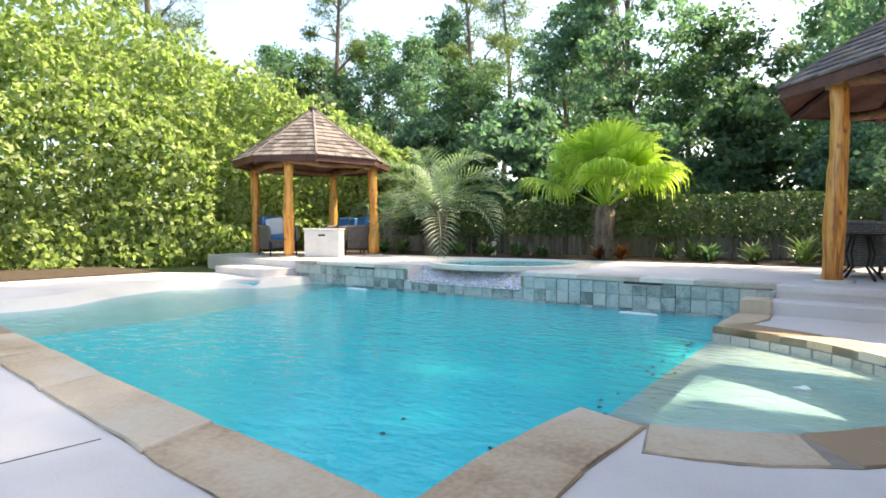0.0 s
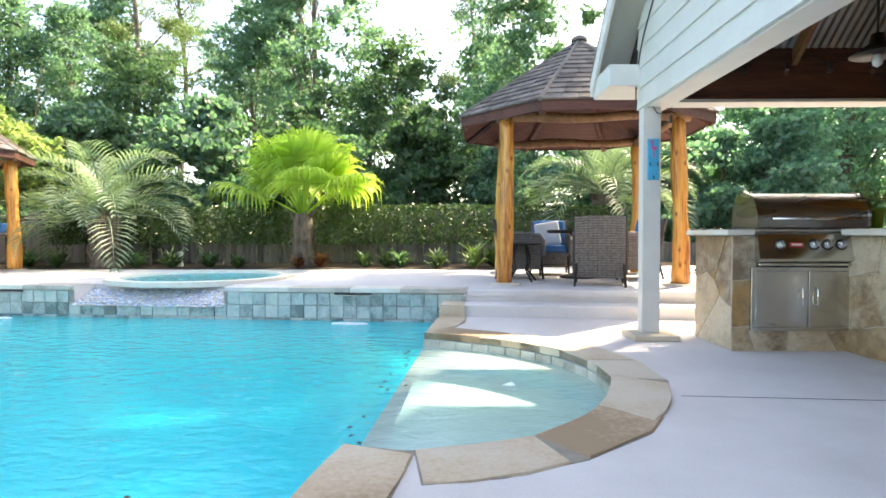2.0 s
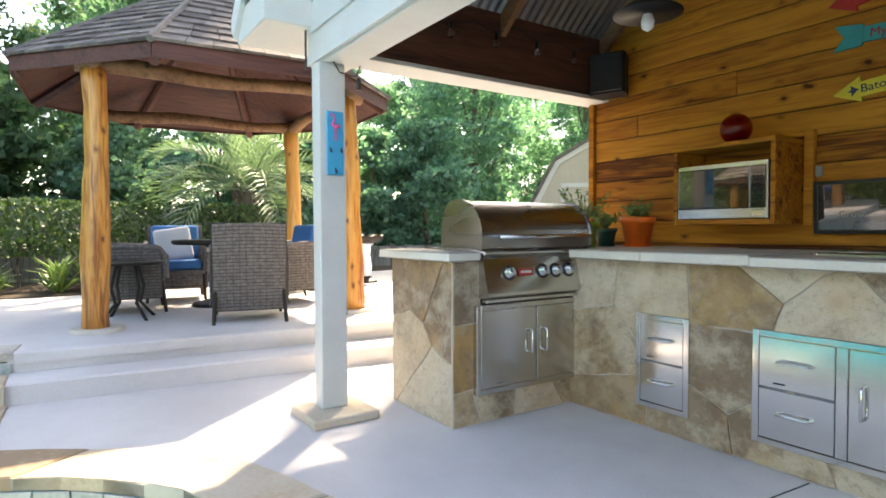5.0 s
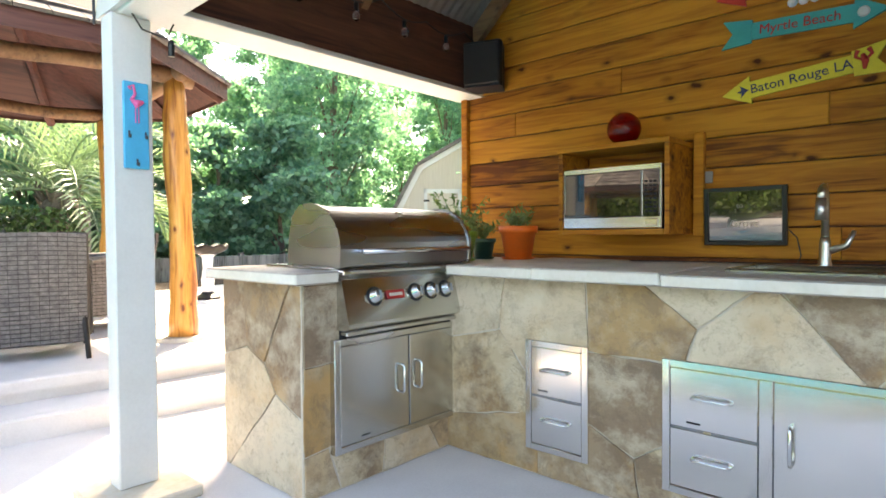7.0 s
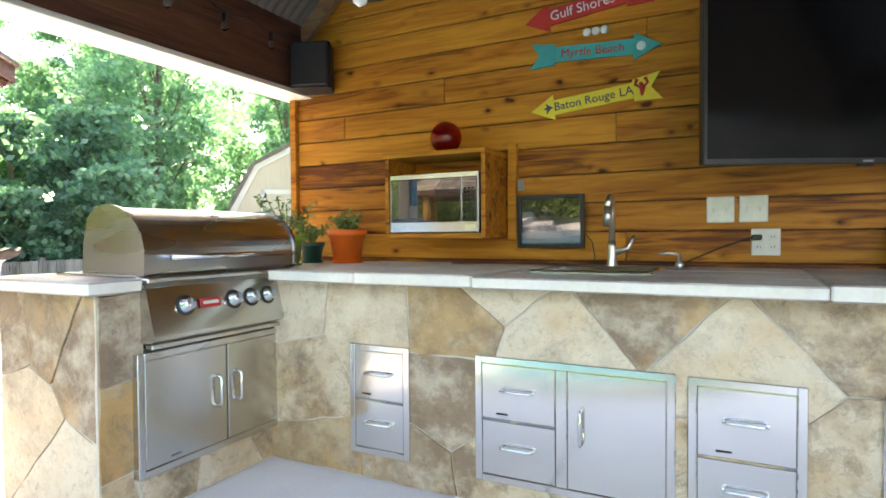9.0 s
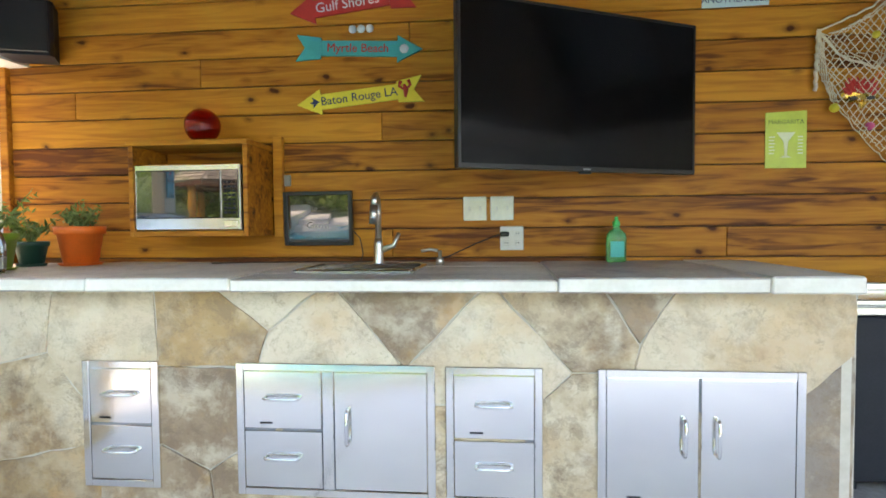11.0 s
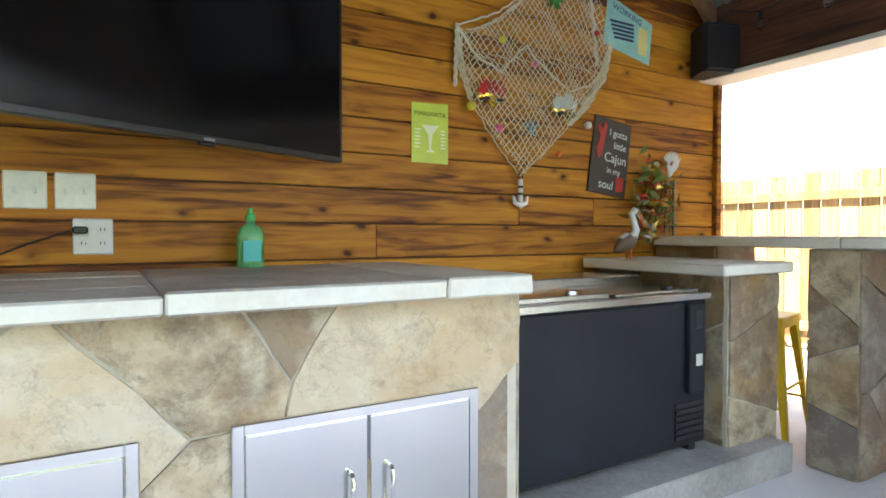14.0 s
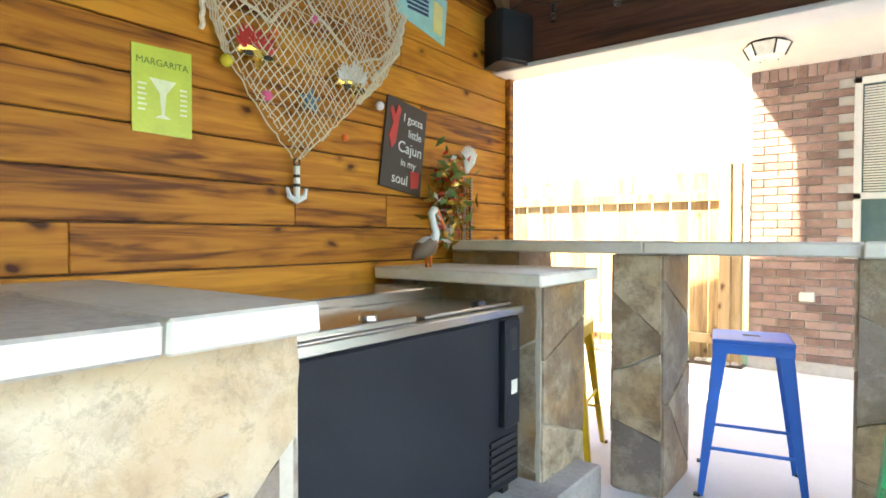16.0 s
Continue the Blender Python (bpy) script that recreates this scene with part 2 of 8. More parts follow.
def wood_boards(name, dark, mid, light, along="Y", rough=0.5, vary=0.25, knots=True, coat=0.0):
    """Sawn boards: grain along one axis, knots, each board its own tone."""
    m, n, l, p = nodes_of(name)
    tc, mp, info = n.new("ShaderNodeTexCoord"), n.new("ShaderNodeMapping"), n.new("ShaderNodeObjectInfo")
    st = [17.0, 17.0, 17.0]
    st["XYZ".index(along)] = 1.3
    mp.inputs["Scale"].default_value = st
    mul = n.new("ShaderNodeMath")
    mul.operation, mul.inputs[1].default_value = "MULTIPLY", 71.0
    l.new(info.outputs["Random"], mul.inputs[0])
    comb = n.new("ShaderNodeCombineXYZ")
    for k in range(3):
        l.new(mul.outputs[0], comb.inputs[k])
    l.new(comb.outputs[0], mp.inputs["Location"])
    l.new(tc.outputs["Object"], mp.inputs[0])
    grain = n.new("ShaderNodeTexNoise")
    grain.inputs["Scale"].default_value, grain.inputs["Detail"].default_value, grain.inputs["Distortion"].default_value = 1.6, 8.0, 1.2
    l.new(mp.outputs[0], grain.inputs["Vector"])
    broad = n.new("ShaderNodeTexNoise")
    broad.inputs["Scale"].default_value, broad.inputs["Detail"].default_value = 0.35, 4.0
    l.new(mp.outputs[0], broad.inputs["Vector"])
    s1 = n.new("ShaderNodeMath")
    s1.operation, s1.inputs[1].default_value = "MULTIPLY_ADD", 0.6
    l.new(grain.outputs[0], s1.inputs[0])
    half = n.new("ShaderNodeMath")
    half.operation, half.inputs[1].default_value = "MULTIPLY", 0.45
    l.new(broad.outputs[0], half.inputs[0])
    l.new(half.outputs[0], s1.inputs[2])
    s2 = n.new("ShaderNodeMath")
    s2.operation, s2.inputs[1].default_value = "MULTIPLY_ADD", vary
    l.new(info.outputs["Random"], s2.inputs[0])
    l.new(s1.outputs[0], s2.inputs[2])
    s3 = n.new("ShaderNodeMath")
    s3.operation, s3.inputs[1].default_value = "SUBTRACT", vary * 0.5
    l.new(s2.outputs[0], s3.inputs[0])
    ramp = n.new("ShaderNodeValToRGB")
    e = ramp.color_ramp.elements
    e[0].position, e[1].position = 0.37, 0.70
    e.new(0.49)
    for el, c in zip(ramp.color_ramp.elements, (dark, mid, light)):
        el.color = (*c, 1)
    l.new(s3.outputs[0], ramp.inputs[0])
    color = ramp.outputs[0]
    if knots:
        mp2 = n.new("ShaderNodeMapping")
        st2 = [7.0, 7.0, 7.0]
        st2["XYZ".index(along)] = 4.2
        mp2.inputs["Scale"].default_value = st2
        l.new(comb.outputs[0], mp2.inputs["Location"])
        l.new(tc.outputs["Object"], mp2.inputs[0])
        vor = n.new("ShaderNodeTexVoronoi")
        vor.inputs["Scale"].default_value = 1.1
        rag = n.new("ShaderNodeTexNoise")
        rag.inputs["Scale"].default_value = 3.0
        l.new(mp2.outputs[0], rag.inputs["Vector"])
        wob = n.new("ShaderNodeMix")
        wob.data_type, wob.blend_type = "RGBA", "LINEAR_LIGHT"
        wob.inputs[0].default_value = 0.10
        l.new(mp2.outputs[0], wob.inputs[6])
        l.new(rag.outputs[1], wob.inputs[7])
        l.new(wob.outputs[2], vor.inputs["Vector"])
        kr = n.new("ShaderNodeValToRGB")
        kr.color_ramp.elements[0].position, kr.color_ramp.elements[1].position = 0.07, 0.24
        kr.color_ramp.elements[0].color, kr.color_ramp.elements[1].color = (1, 1, 1, 1), (0, 0, 0, 1)
        kr.color_ramp.elements.new(0.13).color = (0.35, 0.35, 0.35, 1)
        l.new(vor.outputs["Distance"], kr.inputs[0])
        mx = n.new("ShaderNodeMix")
        mx.data_type = "RGBA"
        l.new(kr.outputs[0], mx.inputs[0])
        l.new(color, mx.inputs[6])
        mx.inputs[7].default_value = (dark[0] * 0.55, dark[1] * 0.42, dark[2] * 0.35, 1)
        color = mx.outputs[2]
    l.new(color, p.inputs["Base Color"])
    p.inputs["Roughness"].default_value = rough
    p.inputs["Coat Weight"].default_value = coat
    b = n.new("ShaderNodeBump")
    b.inputs["Strength"].default_value, b.inputs["Distance"].default_value = 0.25, 0.004
    l.new(grain.outputs[0], b.inputs["Height"])
    l.new(b.outputs[0], p.inputs["Normal"])
    return m


def leaf(name, dark, light, glow=0.35, rough=0.45):
    """Foliage that lets some light through; each leaf its own tone."""
    m, n, l, p = nodes_of(name)
    geo = n.new("ShaderNodeNewGeometry")
    ramp = n.new("ShaderNodeValToRGB")
    ramp.color_ramp.elements[0].color, ramp.color_ramp.elements[1].color = (*dark, 1), (*light, 1)
    l.new(geo.outputs["Random Per Island"], ramp.inputs[0])
    l.new(ramp.outputs[0], p.inputs["Base Color"])
    p.inputs["Roughness"].default_value = rough
    p.inputs["Specular IOR Level"].default_value = 0.35
    tr, mix = n.new("ShaderNodeBsdfTranslucent"), n.new("ShaderNodeMixShader")
    hue = n.new("ShaderNodeMix")
    hue.data_type, hue.blend_type = "RGBA", "MULTIPLY"
    hue.inputs[0].default_value = 1.0
    hue.inputs[7].default_value = (1.2, 1.45, 0.8, 1)
    l.new(ramp.outputs[0], hue.inputs[6])
    l.new(hue.outputs[2], tr.inputs[0])
    mix.inputs[0].default_value = glow
    l.new(p.outputs[0], mix.inputs[1])
    l.new(tr.outputs[0], mix.inputs[2])
    l.new(mix.outputs[0], n["Material Output"].inputs[0])
    return m


def plain(name, color, rough=0.5, metal=0.0, coat=0.0, bump=0.0):
    return surface(name, [tuple(c * 0.86 for c in color), tuple(min(1, c * 1.1) for c in color)], rough, metal, scale=9, fine=120, bump=bump, dist=0.002, coat=coat, wear=0.3)


def steel(name, color=(0.62, 0.61, 0.58), rough=0.30, along=(1, 1, 7)):
    """Brushed stainless steel."""
    return surface(name, [tuple(c * 0.955 for c in color), color], rough, 1.0, scale=1.2, stretch=along, fine=30, bump=0.05, dist=0.02, wear=0.1, detail=1.0)


M_concrete = surface("patio_concrete", [(0.54, 0.50, 0.48), (0.64, 0.60, 0.575), (0.72, 0.68, 0.655)], 0.75, scale=0.9, fine=90, bump=0.35, dist=0.003, wear=0.3)
M_joint = plain("joint_dark", (0.09, 0.08, 0.07), 0.9)
M_bed = surface("coping_mortar", [(0.24, 0.205, 0.16), (0.34, 0.30, 0.24)], 0.9, scale=12, fine=80, bump=0.3, dist=0.003)
M_flag = surface("flagstone", [(0.33, 0.22, 0.13), (0.46, 0.34, 0.22), (0.55, 0.44, 0.31), (0.58, 0.51, 0.40)], 0.7, scale=1.6, fine=40, bump=0.5, dist=0.006, vary=0.34)
M_cream_stone = slate("cream_slate", ((0.60, 0.49, 0.34), (0.63, 0.53, 0.385), (0.58, 0.46, 0.31)), 0.34, 0.45, 0.36)
M_sand_stone = slate("sand_slate", ((0.50, 0.385, 0.235), (0.53, 0.42, 0.28), (0.44, 0.33, 0.20)), 0.85, 0.5, 0.3)
M_ochre_stone = slate("ochre_slate", ((0.44, 0.28, 0.11), (0.40, 0.25, 0.11), (0.36, 0.24, 0.12)), 0.65, 0.25, 0.6)
M_brown_stone = slate("brown_slate", ((0.29, 0.20, 0.125), (0.25, 0.17, 0.11), (0.32, 0.225, 0.135)), 0.85, 0.42, 0.5)
M_grey_stone = slate("grey_brown_slate", ((0.23, 0.18, 0.14), (0.28, 0.22, 0.17), (0.20, 0.165, 0.14)), 0.55, 0.35, 0.2)
STONE = {"c": M_cream_stone, "s": M_sand_stone, "o": M_ochre_stone, "b": M_brown_stone, "g": M_grey_stone}
M_grout = surface("grout", [(0.50, 0.44, 0.35), (0.60, 0.54, 0.44)], 0.9, scale=20, bump=0.3, dist=0.003)
M_slab = surface("counter_slab", [(0.30, 0.255, 0.215), (0.50, 0.445, 0.37), (0.63, 0.575, 0.48)], 0.6, scale=2.5, fine=50, bump=0.3, dist=0.004, vary=0.25)
M_ledgestone = surface("ledge_slab", [(0.20, 0.18, 0.16), (0.33, 0.30, 0.27), (0.44, 0.41, 0.37)], 0.75, scale=2.5, fine=50, bump=0.4, dist=0.005)
M_edge = surface("slab_edge", [(0.64, 0.59, 0.49), (0.76, 0.72, 0.63)], 0.7, scale=7, fine=60, bump=0.4, dist=0.004)
M_tile = surface("pool_tile", [(0.12, 0.155, 0.145), (0.27, 0.325, 0.30), (0.40, 0.45, 0.42), (0.52, 0.53, 0.47)], 0.35, scale=5, fine=40, bump=0.3, dist=0.003, vary=0.4, coat=0.3)
M_tile_pale = surface("buff_pool_tile", [(0.30, 0.29, 0.24), (0.44, 0.42, 0.36), (0.55, 0.52, 0.45)], 0.4, scale=5, fine=40, bump=0.3, dist=0.003, vary=0.25, coat=0.2)
M_mosaic = surface("spillway_mosaic", [(0.30, 0.40, 0.60), (0.62, 0.68, 0.80), (0.80, 0.83, 0.88)], 0.25, scale=28, fine=60, bump=0.4, dist=0.004, vary=0.3)
M_plaster = surface("pool_plaster", [(0.05, 0.47, 0.62), (0.09, 0.58, 0.72), (0.13, 0.66, 0.78)], 0.6, scale=0.7, fine=8, bump=0.0)
M_ledge = surface("ledge_plaster", [(0.62, 0.68, 0.60), (0.72, 0.74, 0.64), (0.76, 0.75, 0.64)], 0.6, scale=1.2, fine=12, bump=0.0)
M_beach = surface("beach_plaster", [(0.60, 0.57, 0.50), (0.68, 0.64, 0.56), (0.74, 0.70, 0.61)], 0.7, scale=1.5, fine=60, bump=0.2, dist=0.003)
M_white = surface("white_paint", [(0.62, 0.605, 0.56), (0.72, 0.705, 0.66)], 0.5, scale=3, fine=70, bump=0.1, dist=0.002)
M_cream = surface("cream_soffit", [(0.66, 0.62, 0.54), (0.76, 0.72, 0.64)], 0.6, scale=2, fine=50, bump=0.1, dist=0.002)
M_boards = wood_boards("stained_pine", (0.125, 0.032, 0.006), (0.385, 0.136, 0.014), (0.59, 0.252, 0.028), "Y", 0.55, 0.2)
M_boards.node_tree.nodes["Principled BSDF"].inputs["Specular IOR Level"].default_value = 0.25
M_beam = wood_boards("dark_beam", (0.048, 0.018, 0.012), (0.105, 0.040, 0.023), (0.19, 0.075, 0.040), "X", 0.6, 0.1, knots=False)
M_rafter = wood_boards("brown_rafter", (0.10, 0.045, 0.02), (0.20, 0.10, 0.045), (0.28, 0.15, 0.07), "Y", 0.6, 0.1)
M_log = wood_boards("peeled_log", (0.28, 0.08, 0.015), (0.60, 0.26, 0.05), (0.76, 0.43, 0.12), "Z", 0.4, 0.15, coat=0.2)
M_soffit = wood_boards("red_brown_soffit", (0.045, 0.014, 0.010), (0.09, 0.030, 0.021), (0.135, 0.049, 0.034), "X", 0.6, 0.1, knots=False)
M_shingle = surface("roof_shingle", [(0.085, 0.07, 0.064), (0.16, 0.135, 0.12), (0.235, 0.20, 0.175)], 0.9, scale=7, fine=120, bump=0.5, dist=0.004, vary=0.45)
M_tin = surface("corrugated_tin", [(0.30, 0.32, 0.33), (0.46, 0.48, 0.48)], 0.38, 0.9, scale=2, fine=20, bump=0.05, dist=0.002)
M_brick = surface("brick", [(0.17, 0.105, 0.085), (0.29, 0.18, 0.15), (0.38, 0.26, 0.215)], 0.85, scale=9, fine=70, bump=0.5, dist=0.004, vary=0.5)
M_mortar = surface("mortar", [(0.48, 0.46, 0.43), (0.58, 0.56, 0.52)], 0.9, scale=20, bump=0.4, dist=0.004)
M_fence = wood_boards("cedar_fence", (0.20, 0.125, 0.06), (0.32, 0.215, 0.105), (0.42, 0.30, 0.165), "Z", 0.75, 0.25)
M_greyfence = wood_boards("weathered_fence", (0.10, 0.095, 0.085), (0.20, 0.19, 0.175), (0.30, 0.28, 0.26), "Z", 0.85, 0.25)
M_soil = surface("mulch_soil", [(0.025, 0.018, 0.012), (0.06, 0.04, 0.025), (0.10, 0.07, 0.045)], 0.95, scale=14, fine=120, bump=0.8, dist=0.02)
M_lawn = surface("lawn", [(0.04, 0.075, 0.018), (0.075, 0.12, 0.03), (0.12, 0.15, 0.05)], 0.9, scale=3, fine=200, bump=0.8, dist=0.02)
M_bark = surface("bark", [(0.07, 0.05, 0.035), (0.17, 0.13, 0.10), (0.27, 0.21, 0.16)], 0.9, scale=3, stretch=(4, 4, 0.8), fine=30, bump=0.9, dist=0.03)
M_leaf_hedge = leaf("leaf_laurel", (0.18, 0.24, 0.095), (0.48, 0.54, 0.25), 0.5)
M_leaf_box = leaf("leaf_box", (0.042, 0.082, 0.030), (0.11, 0.17, 0.058), 0.16)
# the bluish cast of distant haze is mixed into this leaf green
M_leaf_tree = leaf("leaf_tree", (0.075, 0.158, 0.12), (0.205, 0.31, 0.23), 0.54)
# paler, bluer copy for the east side: backlit haze put into the colour
M_leaf_hazy = leaf("leaf_tree_hazy", (0.105, 0.225, 0.195), (0.27, 0.42, 0.35), 0.58)
M_leaf_pine = leaf("leaf_pine", (0.09, 0.14, 0.06), (0.20, 0.24, 0.11), 0.45)
M_leaf_dark = leaf("leaf_understorey", (0.045, 0.10, 0.062), (0.13, 0.205, 0.115), 0.5)
M_leaf_fan = leaf("leaf_fan_palm", (0.30, 0.41, 0.07), (0.56, 0.64, 0.15), 0.6)
M_leaf_pindo = leaf("leaf_pindo_palm", (0.16, 0.23, 0.15), (0.32, 0.39, 0.27), 0.35)
M_leaf_red = leaf("leaf_bromeliad", (0.10, 0.02, 0.015), (0.20, 0.09, 0.03), 0.3)
M_leaf_pot = leaf("leaf_succulent", (0.10, 0.16, 0.05), (0.22, 0.30, 0.12), 0.3)
M_steel = steel("brushed_steel", rough=0.24)
M_hood = steel("dark_brushed_steel", (0.42, 0.425, 0.43), 0.27)
M_steel_light = steel("pale_steel", (0.80, 0.78, 0.735), 0.13, (3, 1, 1))
M_chrome = plain("chrome", (0.75, 0.75, 0.74), 0.12, 1.0)
M_black = plain("black_plastic", (0.016, 0.016, 0.018), 0.4)
M_charcoal = surface("charcoal_vinyl", [(0.012, 0.013, 0.017), (0.022, 0.024, 0.030)], 0.45, scale=3, fine=150, bump=0.1, dist=0.001)
M_charcoal.node_tree.nodes["Principled BSDF"].inputs["Specular IOR Level"].default_value = 0.2
M_glassblack = plain("black_glass", (0.006, 0.006, 0.007), 0.04)
b_ = M_glassblack.node_tree.nodes["Principled BSDF"]
b_.inputs["Coat Weight"].default_value, b_.inputs["Coat Roughness"].default_value, b_.inputs["Coat IOR"].default_value = 1.0, 0.01, 1.8
M_tv = plain("screen", (0.004, 0.004, 0.005), 0.10)
M_tv.node_tree.nodes["Principled BSDF"].inputs["Specular IOR Level"].default_value = 0.28


def water_material(name, cloud, milk):
    m, n, l, p = nodes_of(name)
    n.remove(p)
    tr, gl, mix = n.new("ShaderNodeBsdfTransparent"), n.new("ShaderNodeBsdfGlossy"), n.new("ShaderNodeMixShader")
    tr.inputs[0].default_value = (0.62, 0.97, 1.0, 1)
    gl.inputs["Roughness"].default_value = 0.05
    fr = n.new("ShaderNodeFresnel")
    fr.inputs[0].default_value = 1.33
    tc, mp, no, bu = n.new("ShaderNodeTexCoord"), n.new("ShaderNodeMapping"), n.new("ShaderNodeTexNoise"), n.new("ShaderNodeBump")
    mp.inputs["Scale"].default_value = (3.5, 7.0, 1)
    mp.inputs["Rotation"].default_value = (0, 0, 0.5)
    no.inputs["Scale"].default_value, no.inputs["Detail"].default_value, no.inputs["Distortion"].default_value = 1.6, 3.0, 0.8
    bu.inputs["Strength"].default_value, bu.inputs["Distance"].default_value = 0.24, 0.06
    l.new(tc.outputs["Object"], mp.inputs[0])
    l.new(mp.outputs[0], no.inputs["Vector"])
    l.new(no.outputs[0], bu.inputs["Height"])
    l.new(bu.outputs[0], gl.inputs["Normal"])
    l.new(bu.outputs[0], fr.inputs["Normal"])
    l.new(fr.outputs[0], mix.inputs[0])
    body, inner = n.new("ShaderNodeBsdfDiffuse"), n.new("ShaderNodeMixShader")
    body.inputs[0].default_value = (*milk, 1)
    inner.inputs[0].default_value = cloud
    l.new(tr.outputs[0], inner.inputs[1])
    l.new(body.outputs[0], inner.inputs[2])
    l.new(inner.outputs[0], mix.inputs[1])
    l.new(gl.outputs[0], mix.inputs[2])
    l.new(mix.outputs[0], n["Material Output"].inputs[0])
    return m


M_water = water_material("deep_water", 0.66, (0.0, 0.74, 0.82))
M_shallow = water_material("shallow_water", 0.46, (0.60, 0.78, 0.72))
M_beachwater = water_material("beach_water", 0.42, (0.22, 0.78, 0.80))


def glass_material(name, tint=(1, 1, 1), rough=0.02):
    m, n, l, p = nodes_of(name)
    p.inputs["Base Color"].default_value = (*tint, 1)
    p.inputs["Transmission Weight"].default_value = 1.0
    p.inputs["Roughness"].default_value = rough
    p.inputs["IOR"].default_value = 1.45
    return m


# ---- ground, pool and decks ----
DECK, WATER = 0.27, -0.12
W0, W1 = (0.92, 9.12), (-6.75, 9.92)            # the raised tile wall, from its right end to its left end


def wall_y(x):
    return W0[1] + (x - W0[0]) * (W1[1] - W0[1]) / (W1[0] - W0[0])


ARC = [(0.58, 4.80), (0.84, 4.84), (1.12, 4.98), (1.40, 5.22), (1.62, 5.60), (1.77, 6.02), (1.76, 6.45), (1.60, 6.92), (1.26, 7.30), (0.90, 7.52), (0.50, 7.72)]
BEACH = [(-6.32, 9.84), (-6.34, 9.2), (-6.42, 8.70), (-7.05, 8.45), (-7.70, 7.75), (-7.40, 6.80), (-6.75, 5.95), (-6.75, 5.35), (-7.2, 4.98)]
POOL = [(0.12, 3.66), (0.16, 4.22), (0.27, 4.86)] + ARC + [(0.58, 8.4), (0.66, wall_y(0.66))] + BEACH + [(-4.59, 4.47), (-3.08, 4.21), (-2.04, 4.01), (-1.22, 3.88), (-0.5, 3.77)]


def grown(loop, d):
    """The loop (against the clock) moved out by d."""
    res, n = [], len(loop)
    for i in range(n):
        a, b, c = Vector(loop[i - 1]), Vector(loop[i]), Vector(loop[(i + 1) % n])
        e1, e2 = (b - a).normalized(), (c - b).normalized()
        n1, n2 = Vector((e1.y, -e1.x)), Vector((e2.y, -e2.x))
        k = (n1 + n2)
        k = k / max(0.5, k.length_squared) * 2
        res.append(tuple(b + k * d))
    return res


area = sum(POOL[i][0] * POOL[(i + 1) % len(POOL)][1] - POOL[(i + 1) % len(POOL)][0] * POOL[i][1] for i in range(len(POOL)))
POOL_CCW = POOL if area > 0 else POOL[::-1]

structure("ground", sheet([[(-260, -260), (260, -260), (260, 260), (-260, 260)], grown(POOL_CCW, 0.25)], -0.06), M_lawn, "green mown lawn round the pool terrace", "lawn")


def patio():
    """The lower terrace: one slab with the pool cut out."""
    bm = sheet([[(-9.6, -1.15), (9.0, -1.15), (9.0, 9.6), (0.9, 9.6), (-7.2, 10.4), (-9.6, 9.0)], grown(POOL_CCW, 0.05)], 0.0)
    return structure("patio", bm, M_concrete, "pale grey textured concrete terrace round the pool", "terrace")


pavement = patio()

# the pool basin: walls, floor, the shallow ledge and the beach
bm = bmesh.new()
top = [bm.verts.new((x, y, -0.03)) for x, y in grown(POOL_CCW, 0.02)]
low = [bm.verts.new((x, y, -1.5)) for x, y in grown(POOL_CCW, 0.02)]
for i in range(len(top)):
    bm.faces.new((low[i], top[i], top[(i + 1) % len(top)], low[(i + 1) % len(top)]))
bm.faces.new(low)
structure("pool_basin", bm, M_plaster, "turquoise plastered pool basin", "pool")
ledge_poly = [(0.27, 4.7)] + [(x + 0.1, y) for x, y in ARC] + [(0.45, 7.75)]
structure("pool_ledge", prism(ledge_poly, -1.5, -0.36), M_ledge, "pale plastered shallow sun ledge under the water", "pool")
def along_loop(loop):
    pts = [Vector(p) for p in loop]
    lens = [0.0]
    for a, b in zip(pts, pts[1:]):
        lens.append(lens[-1] + (b - a).length)
    return pts, lens


def at_length(pts, lens, s):
    for i in range(len(lens) - 1):
        if s <= lens[i + 1] or i == len(lens) - 2:
            f = (s - lens[i]) / max(1e-6, lens[i + 1] - lens[i])
            return pts[i].lerp(pts[i + 1], f)


BEACH_FOOT = [(-5.6, 9.9), (-4.95, 8.0), (-4.45, 6.0), (-4.59, 4.47)]


def beach_slope():
    """The beach entry: the terrace runs down under the water in one long slope."""
    bm = bmesh.new()
    wider = dict(zip(POOL_CCW, grown(POOL_CCW, 0.075)))
    hi = [wider[p] for p in BEACH]
    rows = []
    for k in range(25):
        a = at_length(*along_loop(hi), along_loop(hi)[1][-1] * k / 24)
        b = at_length(*along_loop(BEACH_FOOT), along_loop(BEACH_FOOT)[1][-1] * k / 24)
        rows.append([bm.verts.new((*a.lerp(b, f), z)) for f, z in ((0, 0.006), (0.06, -0.012), (0.14, -0.10), (0.32, -0.26), (1.0, -0.85), (1.0, -1.5))])
    for p, q in zip(rows, rows[1:]):
        for i in range(5):
            bm.faces.new((p[i], p[i + 1], q[i + 1], q[i]))
    bmesh.ops.recalc_face_normals(bm, faces=bm.faces)
    return bm


